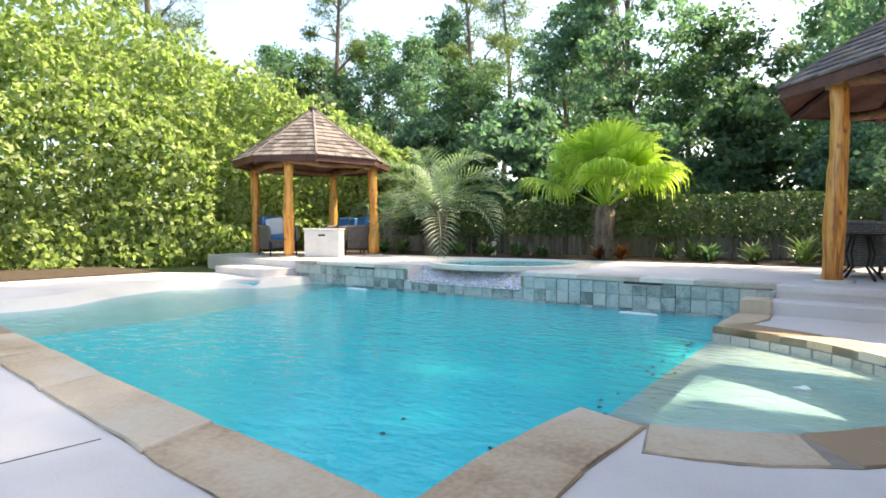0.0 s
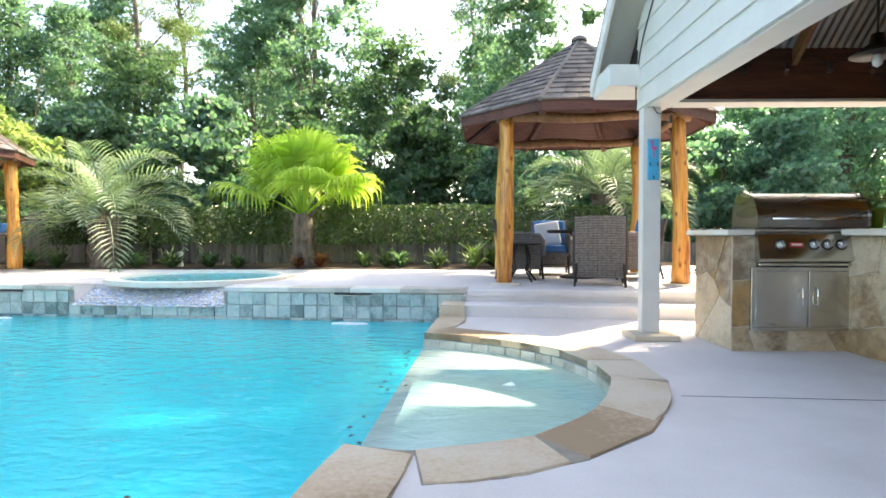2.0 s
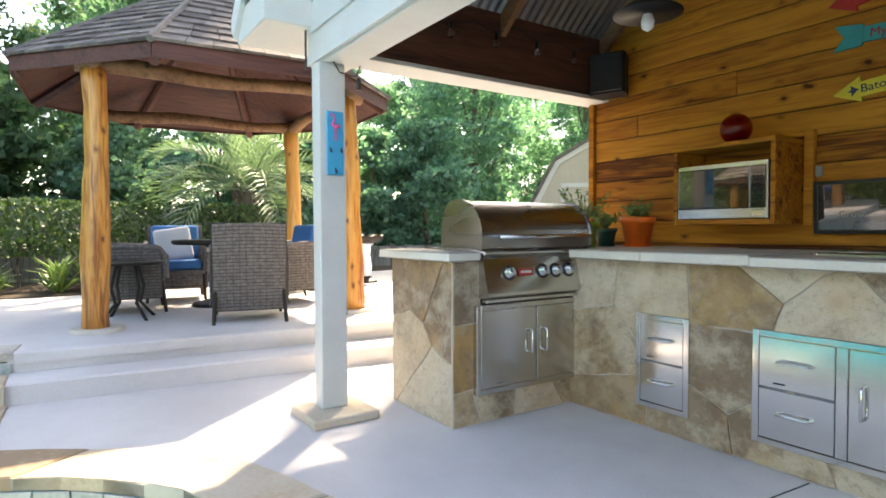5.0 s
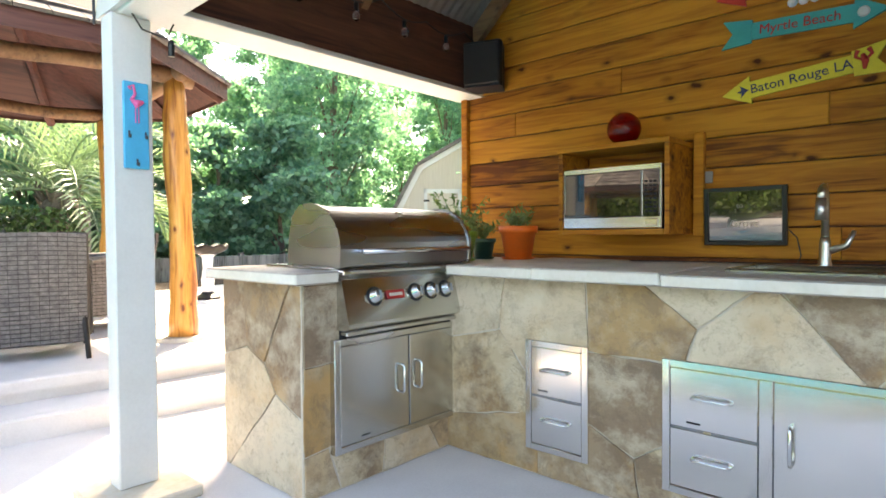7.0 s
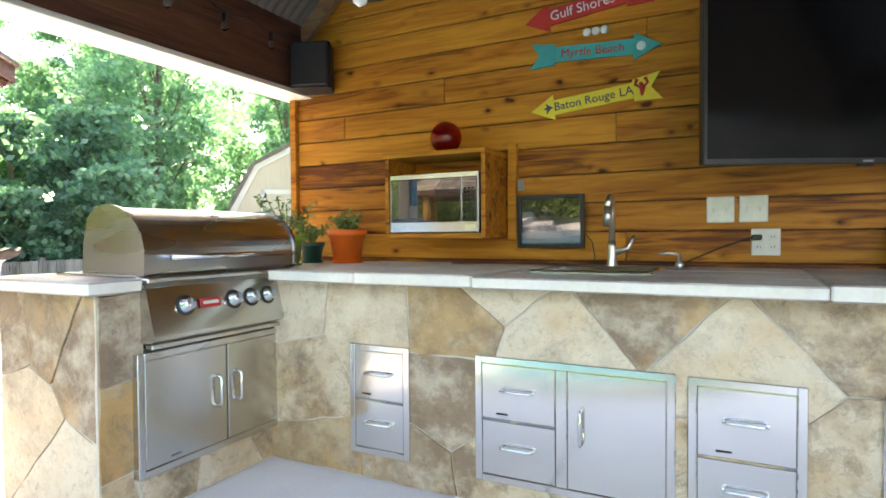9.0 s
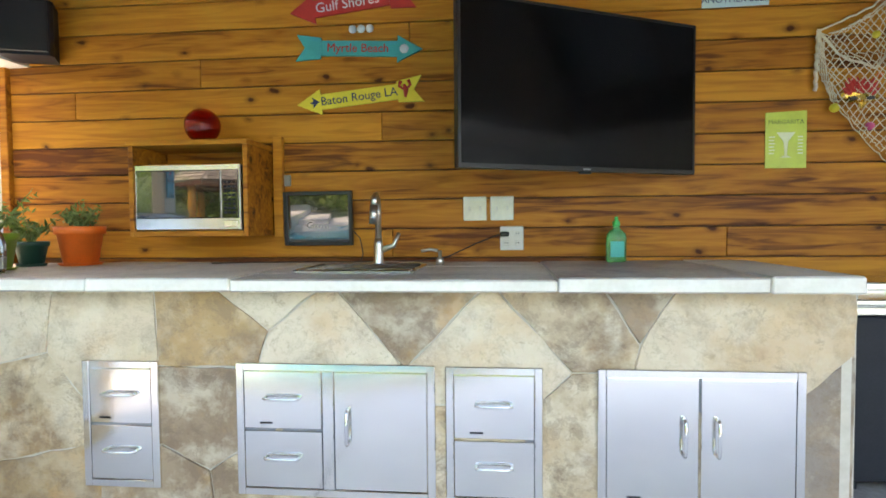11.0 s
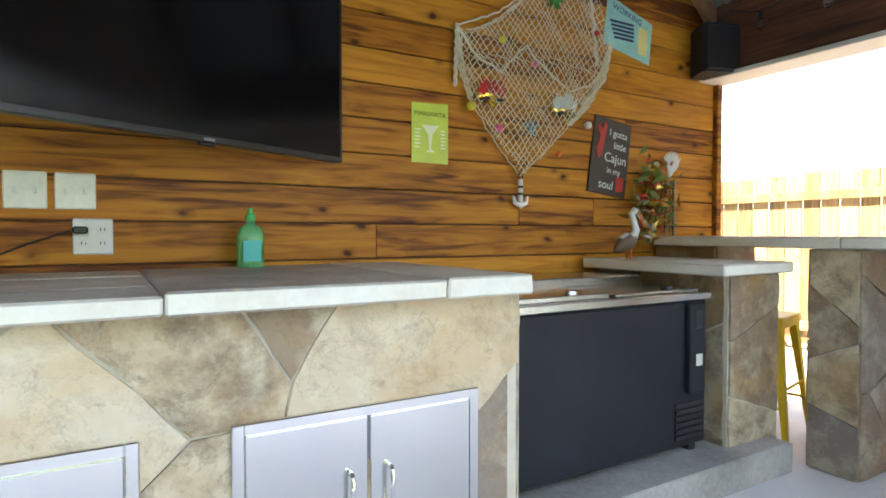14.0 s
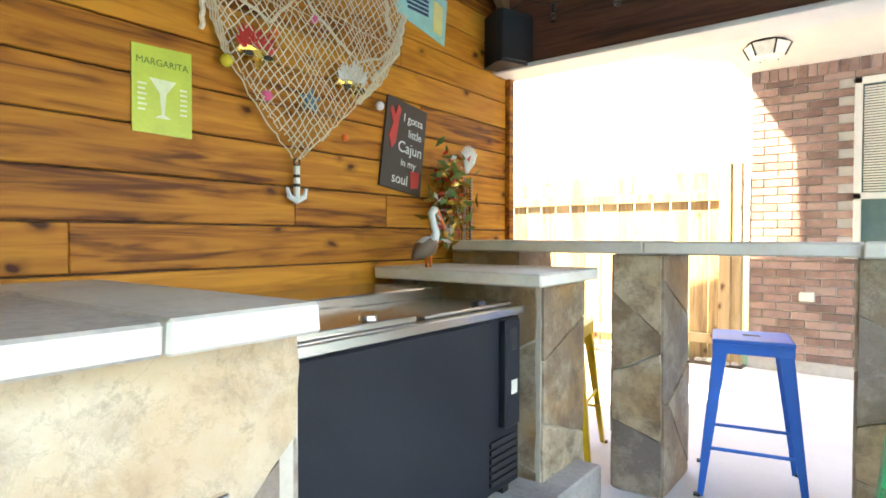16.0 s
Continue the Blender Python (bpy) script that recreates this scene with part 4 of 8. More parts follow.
def gazebo(name, label, cx, cy, rot, half, radius, eave, apex, log_r, seed, posts=None):
    rng = random.Random(seed)
    g = thing(name, label, "gazebo", cx, cy, DECK)
    h = eave - DECK
    corners = posts or [(half * math.cos(rot + k * math.pi / 2), half * math.sin(rot + k * math.pi / 2)) for k in range(4)]
    for x, y in corners:
        bm = log_post(rng, h, log_r)
        bmesh.ops.translate(bm, verts=bm.verts, vec=(x, y, 0))
        post = part("post", bm, M_log, g, "peeled orange-stained log post", True)
        part("footing", lathe([(log_r * 2.1, 0.002), (log_r * 2.0, 0.035)], 18, m=pose(x, y, 0)), M_slab, post, "round stone footing")
    for i in range(4):
        a, b = corners[i], corners[(i + 1) % 4]
        d = Vector((b[0] - a[0], b[1] - a[1])).normalized() * 0.12
        pts = [Vector((a[0] - d.x, a[1] - d.y, h + 0.03)).lerp(Vector((b[0] + d.x, b[1] + d.y, h + 0.03)), k / 8) for k in range(9)]
        pts = [p + Vector((0, 0, 0.02 * math.sin(k * 1.3 + i))) for k, p in enumerate(pts)]
        # rafter brown instead of log orange: shade under the eaves put into the colour
        part("log_beam", tube(pts, [log_r * 0.66 * (1 + 0.1 * math.sin(k + i)) for k in range(9)], 10), M_rafter, g, "log beam in a darker wood colour for the eave shade", True)
    n = 8
    a0 = rot + math.pi / 8
    ring = [Vector((radius * math.cos(a0 + k * 2 * math.pi / n), radius * math.sin(a0 + k * 2 * math.pi / n), h)) for k in range(n)]
    top = Vector((0, 0, apex - DECK))
    # fascia boards round the eave
    for k in range(n):
        a, b = ring[k], ring[(k + 1) % n]
        out = ((a + b) / 2).normalized() * 0.02
        out.z = 0
        bm = bmesh.new()
        vs = [bm.verts.new(p) for p in (a, b, b + Vector((0, 0, 0.13)), a + Vector((0, 0, 0.13)), a + out, b + out, b + out + Vector((0, 0, 0.13)), a + out + Vector((0, 0, 0.13)))]
        for f in ((0, 1, 2, 3), (7, 6, 5, 4), (0, 4, 5, 1), (1, 5, 6, 2), (2, 6, 7, 3), (3, 7, 4, 0)):
            bm.faces.new([vs[i] for i in f])
        bmesh.ops.recalc_face_normals(bm, faces=bm.faces)
        part("fascia", bm, M_soffit, g, "red-brown fascia board")
    # soffit: boards from the eave up to the apex, seen from below
    bm = bmesh.new()
    tv = bm.verts.new(top - Vector((0, 0, 0.16)))
    rv = [bm.verts.new(p + Vector((0, 0, 0.03))) for p in ring]
    for k in range(n):
        bm.faces.new((rv[(k + 1) % n], rv[k], tv))
    part("soffit", bm, M_soffit, g, "red-brown boarded underside")
    for k in range(n):
        part("rafter", tube([ring[k] * 0.98 + Vector((0, 0, 0.03)), top * 0.96], 0.045, 6), M_soffit, g)
    # shingle courses: overlapping strips with staggered tabs
    roof_part = None
    for k in range(n):
        a, b = ring[k] * 1.02, ring[(k + 1) % n] * 1.02
        a, b = Vector((a.x, a.y, h + 0.12)), Vector((b.x, b.y, h + 0.12))
        nrm = (b - a).cross(top - a).normalized()
        if nrm.z < 0:
            nrm = -nrm
        rows = 13
        near = (a.y + b.y) < 0.5 * radius
        under = bmesh.new()
        under.faces.new([under.verts.new(p - nrm * 0.003) for p in (a, b, top)])
        roof_part = part("roof_face", under, M_shingle, g, "brown-grey shingles")
        bm = bmesh.new()
        for r in range(rows):
            f0, f1 = r / rows, min(1.0, (r + 1.25) / rows)
            l0, r0 = a.lerp(top, f0), b.lerp(top, f0)
            l1, r1 = a.lerp(top, f1), b.lerp(top, f1)
            w = (r0 - l0).length
            cnt = max(1, round(w / 0.20))
            sh = rng.uniform(0, 0.5)
            cuts = [0.0] + [min(1, max(0, (i + sh) / cnt)) for i in range(1, cnt)] + [1.0]
            for c0, c1 in zip(cuts, cuts[1:]):
                if c1 - c0 < 0.02:
                    continue
                lift = 0.020 + rng.uniform(0, 0.008)
                q = [l0.lerp(r0, c0 + 0.003), l0.lerp(r0, c1 - 0.003), l1.lerp(r1, c1 - 0.003), l1.lerp(r1, c0 + 0.003)]
                vs = [bm.verts.new(q[0] + nrm * lift), bm.verts.new(q[1] + nrm * lift), bm.verts.new(q[2] + nrm * 0.004), bm.verts.new(q[3] + nrm * 0.004)]
                lo = [bm.verts.new(p) for p in q]
                bm.faces.new(vs)
                for e in range(4):
                    bm.faces.new((lo[e], lo[(e + 1) % 4], vs[(e + 1) % 4], vs[e]))
                if near:
                    bmesh.ops.recalc_face_normals(bm, faces=bm.faces)
                    part("shingle", bm, M_shingle, roof_part)
                    bm = bmesh.new()
        if near:
            bm.free()
        else:
            bmesh.ops.recalc_face_normals(bm, faces=bm.faces)
            tagged(part("shingles", bm, M_shingle_isl, roof_part), kind="stuff")
        part("hip_cap", tube([a + nrm * 0.01, top + Vector((0, 0, 0.01))], 0.03, 6), M_shingle, g)
    part("finial", lathe([(0.12, 0), (0.10, 0.05), (0.02, 0.09)], 10, m=Matrix.Translation(top)), M_shingle, g)
    return g


def island_shingle():
    """Shingles that differ from tab to tab."""
    m, n, l, p = nodes_of("shingle_tabs")
    geo, ramp = n.new("ShaderNodeNewGeometry"), n.new("ShaderNodeValToRGB")
    e = ramp.color_ramp.elements
    e[0].color, e[1].color = (0.13, 0.115, 0.105, 1), (0.32, 0.27, 0.225, 1)
    e.new(0.5).color = (0.215, 0.185, 0.16, 1)
    no, mix, bu, tc = n.new("ShaderNodeTexNoise"), n.new("ShaderNodeMix"), n.new("ShaderNodeBump"), n.new("ShaderNodeTexCoord")
    l.new(tc.outputs["Object"], no.inputs["Vector"])
    no.inputs["Scale"].default_value = 90
    mix.data_type, mix.blend_type = "RGBA", "OVERLAY"
    mix.inputs[0].default_value = 0.5
    l.new(geo.outputs["Random Per Island"], ramp.inputs[0])
    l.new(ramp.outputs[0], mix.inputs[6])
    l.new(no.outputs[0], mix.inputs[7])
    l.new(mix.outputs[2], p.inputs["Base Color"])
    p.inputs["Roughness"].default_value = 0.9
    bu.inputs["Strength"].default_value, bu.inputs["Distance"].default_value = 0.5, 0.004
    l.new(no.outputs[0], bu.inputs["Height"])
    l.new(bu.outputs[0], p.inputs["Normal"])
    return m


M_shingle_isl = island_shingle()
GA = (-8.38, 12.08)
fr = Vector((-7.82 - GA[0], 10.79 - GA[1]))
gazebo("gazebo", "small open gazebo on log posts with a shingled eight-sided roof", GA[0], GA[1], math.atan2(fr.y, fr.x), fr.length, 1.74, 2.22, 3.60, 0.10, 5)
GB = (2.60, 10.74)
gazebo("gazebo", "large open gazebo on thick peeled log posts, red-brown under its roof", GB[0], GB[1], math.radians(-4 + 45), 1.5, 1.78, 2.36, 3.68, 0.095, 6,
       [(-1.15, -0.99), (1.0, -1.14), (1.15, 0.96), (-1.0, 1.16)])

# ---- garden chairs, tables ----
M_wicker = surface("grey_wicker", [(0.08, 0.07, 0.066), (0.15, 0.135, 0.125), (0.23, 0.21, 0.195)], 0.6, scale=30, fine=150, bump=0.15, dist=0.002)
# dark core colour that paints the shade in the gaps of the weave
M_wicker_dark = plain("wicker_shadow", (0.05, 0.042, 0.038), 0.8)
M_blue = surface("blue_canvas", [(0.03, 0.14, 0.36), (0.05, 0.20, 0.48)], 0.85, scale=6, fine=200, bump=0.3, dist=0.002)
M_pillow = surface("white_canvas", [(0.62, 0.64, 0.66), (0.76, 0.77, 0.78)], 0.85, scale=6, fine=200, bump=0.3, dist=0.002)
M_castiron = plain("dark_bronze", (0.03, 0.025, 0.022), 0.5, 0.6)


def woven_panel(name, parent, w, h, thick, m, lean=0.0, arch=0.0):
    """A woven panel: a flat core, and the weave of crossing strands laid over it."""
    def shaped(bm):
        for v in bm.verts:
            v.co.y += lean * v.co.z
            if arch:
                v.co.z *= 1 + arch * (1 - (2 * v.co.x / w) ** 2) * (v.co.z / h)
        return bm
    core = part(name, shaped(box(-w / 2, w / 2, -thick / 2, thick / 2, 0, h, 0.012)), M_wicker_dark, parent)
    core.matrix_basis = m
    bm = bmesh.new()
    rows, cols = int(h / 0.030), int(w / 0.055)
    for r in range(rows):
        z = 0.012 + r * (h - 0.02) / rows
        for s in (-1, 1):
            for c in range(cols):
                x = -w / 2 + 0.01 + c * (w - 0.02) / cols
                off = 0.004 if (r + c) % 2 else 0.0085
                y = s * (thick / 2 + off)
                box(x, x + (w - 0.02) / cols - 0.003, y - 0.003, y + 0.003, z, z + 0.024, 0.0, bm)
    weave = part("weave", shaped(bm), M_wicker, core)
    tagged(weave, kind="stuff")
    return core


def wicker_chair(x, y, rz, z=DECK, pillow=False, group="wicker chairs round the table"):
    """Faces +y in its own frame."""
    c = thing("wicker_chair", "grey-brown woven wicker armchair with blue cushions" + (" and a white pillow" if pillow else ""), "chair", x, y, z, rz, group)
    part("seat_frame", box(-0.30, 0.30, -0.28, 0.30, 0.30, 0.36, 0.015), M_wicker, c)
    woven_panel("backrest", c, 0.62, 0.77, 0.035, pose(0, -0.245, 0.10), -0.20, 0.02)
    for s in (-1, 1):
        arm = woven_panel("arm", c, 0.52, 0.50, 0.03, pose(s * 0.31, 0.02, 0.14, 0, 0, 90))
        part("armrest", tube([(s * 0.31, -0.30, 0.66), (s * 0.32, 0.0, 0.655), (s * 0.32, 0.26, 0.63), (s * 0.32, 0.31, 0.56), (s * 0.31, 0.31, 0.34)], 0.028, 8), M_wicker, c)
        for yy, lean in ((-0.27, -0.10), (0.27, 0.04)):
            part("leg", tube([(s * 0.28, yy, 0.34), (s * 0.30, yy + lean, 0.0)], [0.022, 0.016], 8), M_castiron, c, "dark metal leg")
    woven_panel("apron", c, 0.56, 0.16, 0.02, pose(0, 0.285, 0.17))
    part("seat_cushion", box(-0.27, 0.27, -0.24, 0.29, 0.36, 0.47, 0.04, seg=3), M_blue, c, "blue canvas cushion", True)
    bc = box(-0.26, 0.26, -0.05, 0.07, 0.0, 0.40, 0.045, seg=3)
    for v in bc.verts:
        v.co.y -= 0.2 * v.co.z
    bmesh.ops.translate(bc, verts=bc.verts, vec=(0, -0.19, 0.47))
    part("back_cushion", bc, M_blue, c, "blue canvas cushion", True)
    if pillow:
        pl = box(-0.2, 0.2, -0.05, 0.05, -0.2, 0.2, 0.045, seg=3)
        bmesh.ops.transform(pl, matrix=pose(0.02, -0.08, 0.64, 18, 8, 0), verts=pl.verts)
        part("pillow", pl, M_pillow, c, "white pillow", True)
    return c


wicker_chair(2.66, 9.78, -14)
wicker_chair(1.80, 10.98, -95)
wicker_chair(2.35, 11.75, 172, pillow=True)
wicker_chair(3.38, 10.85, 95)
tb = thing("patio_table", "dark bronze round garden table with bent legs", "table", 1.72, 10.35, DECK)
part("tabletop", lathe([(0.30, 0.50), (0.31, 0.51), (0.31, 0.525), (0.29, 0.53)], 28), M_castiron, tb)
for k in range(4):
    a = k * math.pi / 2 + 0.5
    part("leg", tube([(0.10 * math.cos(a), 0.10 * math.sin(a), 0.50), (0.16 * math.cos(a), 0.16 * math.sin(a), 0.3), (0.12 * math.cos(a), 0.12 * math.sin(a), 0.15), (0.26 * math.cos(a), 0.26 * math.sin(a), 0.0)], 0.016, 6), M_castiron, tb)
tb = thing("patio_table", "dark bronze round dining table under the gazebo", "table", 2.62, 10.92, DECK)
part("tabletop", lathe([(0.42, 0.66), (0.44, 0.68), (0.44, 0.70), (0.42, 0.71)], 32), M_castiron, tb)
part("pedestal", lathe([(0.26, 0.0), (0.24, 0.03), (0.06, 0.08), (0.05, 0.6), (0.14, 0.66)], 18), M_castiron, tb)
# in the small gazebo
wicker_chair(-8.75, 11.35, 250, pillow=True, group="wicker chairs in the small gazebo")
wicker_chair(-7.75, 12.75, 150, group="wicker chairs in the small gazebo")
wicker_chair(-8.35, 13.0, 180, group="wicker chairs in the small gazebo")
M_cast = surface("cast_stone", [(0.50, 0.50, 0.49), (0.62, 0.62, 0.60)], 0.8, scale=4, fine=70, bump=0.2, dist=0.003)
ft = thing("fire_table", "square pale cast-stone fire table with a dark handle slot", "fire table", -7.45, 11.45, DECK, 33)
part("body", box(-0.36, 0.36, -0.36, 0.36, 0, 0.56, 0.012), M_cast, ft)
part("top", box(-0.38, 0.38, -0.38, 0.38, 0.56, 0.60, 0.01), M_cast, ft)
part("handle_slot", box(-0.07, 0.07, -0.372, -0.358, 0.44, 0.475, 0.004), M_black, ft)
bath = thing("birdbath", "dark scalloped birdbath on a coloured mosaic pedestal", "birdbath", 5.15, 12.4, DECK)
part("base", lathe([(0.17, 0.0), (0.16, 0.03), (0.09, 0.07), (0.07, 0.10)], 20), M_castiron, bath)
part("pedestal", lathe([(0.07, 0.10), (0.085, 0.25), (0.06, 0.42), (0.075, 0.56), (0.12, 0.60)], 18), M_mosaic, bath, "blue and white mosaic pedestal", True)
bm = lathe([(0.06, 0.59), (0.16, 0.61), (0.25, 0.67), (0.27, 0.72), (0.255, 0.72), (0.15, 0.65), (0.02, 0.63)], 36)
for v in bm.verts:
    if v.co.z > 0.655:
        v.co.z += 0.018 * math.cos(9 * math.atan2(v.co.y, v.co.x))
part("bowl", bm, M_castiron, bath, "dark scalloped bowl", True)
# two stone steps up to the small gazebo
structure("side_step", prism([(-6.75, 9.95), (-7.0, 9.2), (-8.6, 9.6), (-8.9, 10.35)], -0.02, 0.135, bevel=0.01), M_concrete, "pale concrete steps up to the small gazebo", "step")


# ---- plants ----
def leaf_mesh(name, centres, normals, size, rng, material, aspect=0.5, droop=0.0):
    """Many small folded leaves: one quad pair each, at the centres."""
    n = len(centres)
    c = np.asarray(centres, dtype=float)
    d = rng.normal(size=(n, 3)) + np.asarray(normals, dtype=float) * 0.6
    d[:, 2] -= droop
    d /= np.linalg.norm(d, axis=1)[:, None]
    r = rng.normal(size=(n, 3))
    s = np.cross(d, r)
    s /= np.linalg.norm(s, axis=1)[:, None] + 1e-9
    up = np.cross(s, d)
    L = size * rng.uniform(0.65, 1.35, n)[:, None]
    v = np.empty((n, 4, 3))
    v[:, 0] = c - d * L * 0.5
    v[:, 1] = c + s * L * aspect * 0.5 + up * L * 0.10
    v[:, 2] = c + d * L * 0.5
    v[:, 3] = c - s * L * aspect * 0.5 + up * L * 0.10
    me = bpy.data.meshes.new(name)
    me.vertices.add(n * 4)
    me.vertices.foreach_set("co", v.reshape(-1))
    me.loops.add(n * 4)
    me.loops.foreach_set("vertex_index", np.arange(n * 4, dtype=np.int32))
    me.polygons.add(n)
    me.polygons.foreach_set("loop_start", np.arange(0, n * 4, 4, dtype=np.int32))
    me.polygons.foreach_set("loop_total", np.full(n, 4, dtype=np.int32))
    me.update(calc_edges=True)
    me.materials.append(material)
    return me


def clumps(rng, centres, radii, per):
    """Points on and in balls round the centres, thicker towards the shell; with outward directions."""
    pts, nrm = [], []
    for c, r in zip(centres, radii):
        tufts = rng.normal(size=(16, 3))
        tufts *= (rng.uniform(0.3, 1.1, 16) / np.linalg.norm(tufts, axis=1))[:, None]
        d = tufts[rng.integers(0, 16, per)] + rng.normal(size=(per, 3)) * np.array([0.24, 0.24, 0.15])
        pts.append(np.asarray(c) + d * r * np.array([1, 1, 0.7]))
        nrm.append(d / (np.linalg.norm(d, axis=1)[:, None] + 1e-6))
    return np.concatenate(pts), np.concatenate(nrm)


def broad_tree(seed, h, spread, n_clump, per, leaf_size, material, label, trunk_r=0.16, low=0.25):
    rng = np.random.default_rng(seed)
    t = thing("tree", label, "tree")
    pts = [(0, 0, 0)]
    for k in range(1, 8):
        pts.append((pts[-1][0] + rng.uniform(-0.12, 0.12), pts[-1][1] + rng.uniform(-0.12, 0.12), h * 0.9 * k / 7))
    trunk = tube(pts, [trunk_r * (1 - 0.8 * k / 7) + 0.015 for k in range(8)], 9)
    cs, rs = [], []
    for k in range(n_clump):
        f = low + (1 - low) * (k + rng.uniform(0, 1)) / n_clump
        prof = math.sin(math.pi * min(1, max(0.12, (f - low * 0.6) / (1.02 - low * 0.6)))) ** 0.7
        a, rr = rng.uniform(0, 2 * math.pi), spread * prof * rng.uniform(0.25, 1.0)
        base = pts[min(7, int(f * 7))]
        c = np.array([base[0] + rr * math.cos(a), base[1] + rr * math.sin(a), h * f + rng.uniform(-0.3, 0.3)])
        cs.append(c)
        rs.append(rng.uniform(0.55, 1.2) * spread * 0.33)
        if k % 2 == 0:
            st = Vector(pts[max(0, min(7, int(f * 7) - 1))])
            tube([st, st.lerp(Vector(c), 0.5) + Vector((0, 0, 0.2)), Vector(c)], [trunk_r * 0.35 * (1.1 - f) + 0.012, trunk_r * 0.2 * (1.1 - f) + 0.01, 0.008], 5, trunk)
    part("trunk", trunk, M_bark, t)
    p, nn = clumps(rng, cs, rs, per)
    cr = new("crown", leaf_mesh("crown", p, nn, leaf_size, rng, material, 0.6))
    cr.parent = t
    return t


def pine_tree(seed, h, label):
    rng = np.random.default_rng(seed)
    t = thing("pine_tree", label, "tree")
    pts = [(0.25 * math.sin(k * 0.6 + seed), 0.2 * math.cos(k * 0.5), h * k / 10) for k in range(11)]
    trunk = tube(pts, [0.20 * (1 - 0.75 * k / 10) for k in range(11)], 9)
    cs, rs = [], []
    for k in range(24):
        f = rng.uniform(0.5, 1.0)
        a, rr = rng.uniform(0, 6.28), (1.15 - f) * 3.6 * rng.uniform(0.4, 1.0)
        b = Vector(pts[min(10, int(f * 10))])
        c = Vector((b.x + rr * math.cos(a), b.y + rr * math.sin(a), h * f + rng.uniform(0, 0.5)))
        tube([b, c], [0.04, 0.012], 5, trunk)
        cs.append(np.array(c)), rs.append(rng.uniform(0.5, 0.95))
    part("trunk", trunk, M_bark, t)
    p, nn = clumps(rng, cs, rs, 330)
    cr = new("crown", leaf_mesh("crown", p, nn, 0.30, rng, M_leaf_pine, 0.13))
    cr.parent = t
    return t


def place(kinds, spots, seed):
    rng = random.Random(seed)
    used = set()
    for x, y, z, k, s in spots:
        src = kinds[k % len(kinds)]
        m = pose(x, y, z, 0, 0, rng.uniform(0, 360))
        if id(src) not in used:
            used.add(id(src))
            src.matrix_basis = m
            src.scale = (s, s, s)
        else:
            cp = copy_thing(src, m)
            cp.scale = (s, s, s)


oaks = [broad_tree(31, 11.0, 2.8, 70, 235, 0.19, M_leaf_tree, "tall leafy broadleaf tree with a dense green crown", low=0.15),
        broad_tree(32, 12.5, 2.5, 70, 225, 0.18, M_leaf_tree, "tall slender broadleaf tree with loose sunlit foliage", low=0.2),
        broad_tree(33, 9.0, 3.0, 60, 240, 0.19, M_leaf_dark, "wide dark green tree behind the fence", 0.18, low=0.1)]
spots = []
rg = random.Random(8)
for i, x in enumerate(range(-24, 26, 3)):
    spots.append((x + rg.uniform(-1, 1), 21 + rg.uniform(-1.5, 2.5) + (2 if i % 2 else 0), 0, i, rg.uniform(0.68, 1.0)))
for i, x in enumerate(range(-26, 34, 6)):
    spots.append((x + rg.uniform(-1.5, 1.5), 29 + rg.uniform(-2, 3), 0, i + 1, rg.uniform(0.75, 1.05)))
east = [(11.5 + rg.uniform(-1, 2.0), 18.5 - i * 2.7, 0, i, rg.uniform(0.8, 1.05)) for i in range(7)]
east += [p for p in spots if p[0] > 6.0]
clear = lambda p: not (10.2 < p[0] < 14.5 and 12.0 < p[1] < 17.0)
place(oaks, [p for p in spots if p[0] <= 6.0 and clear(p)], 41)
grove = [broad_tree(34, 11.5, 2.8, 74, 300, 0.18, M_leaf_hazy, "tall airy tree with backlit haze put into its pale blue-green leaves", low=0.12),
         broad_tree(35, 10.0, 3.0, 70, 300, 0.18, M_leaf_hazy, "spreading tree with loose foliage, its green paled for backlit haze", low=0.1)]
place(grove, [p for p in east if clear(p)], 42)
# two added trees, crowns out of view, placed to shade terrace and pool
shade = broad_tree(36, 20.0, 4.4, 40, 260, 0.30, M_leaf_tree, "very tall unseen broadleaf tree east of the pavilion, added to shade the near terrace", 0.26, low=0.52)
shade.matrix_basis = pose(9.3, 11.1, 0.0)
shade = broad_tree(38, 21.0, 4.9, 62, 420, 0.30, M_leaf_tree, "very tall tree far behind the deck, its unseen full crown added to shade the pool", 0.20, low=0.54)
shade.matrix_basis = pose(5.45, 17.0, 0.0)
bushes = [broad_tree(51, 4.2, 2.0, 34, 480, 0.17, M_leaf_dark, "dense dark green understorey shrub", 0.07, low=0.02),
          broad_tree(52, 3.6, 1.8, 32, 480, 0.16, M_leaf_tree, "leafy green understorey shrub", 0.06, low=0.02)]
spots = [(x + rg.uniform(-0.6, 0.6), 17.3 + rg.uniform(-0.5, 1.2), 0, i, rg.uniform(0.8, 1.15)) for i, x in enumerate(np.arange(-15, 11, 1.9))]
place(bushes, [p for p in spots if p[0] < 3.0], 43)
place([broad_tree(53, 4.0, 1.9, 34, 480, 0.16, M_leaf_hazy, "leafy understorey shrub tinted blue-green for backlit haze", 0.06, low=0.02)], [p for p in spots if p[0] >= 3.0], 44)
pines = [pine_tree(61, 14.0, "tall pine with a bare trunk and tufted crown")]
place(pines, [(-12.8, 27.0, 0, 0, 1.0), (-16.5, 22.0, 0, 0, 0.95), (-7.5, 31.0, 0, 0, 0.9), (-20.0, 15.0, 0, 0, 1.0), (-13.5, 33.0, 0, 0, 1.1), (2.0, 33, 0, 0, 1.0)], 45)


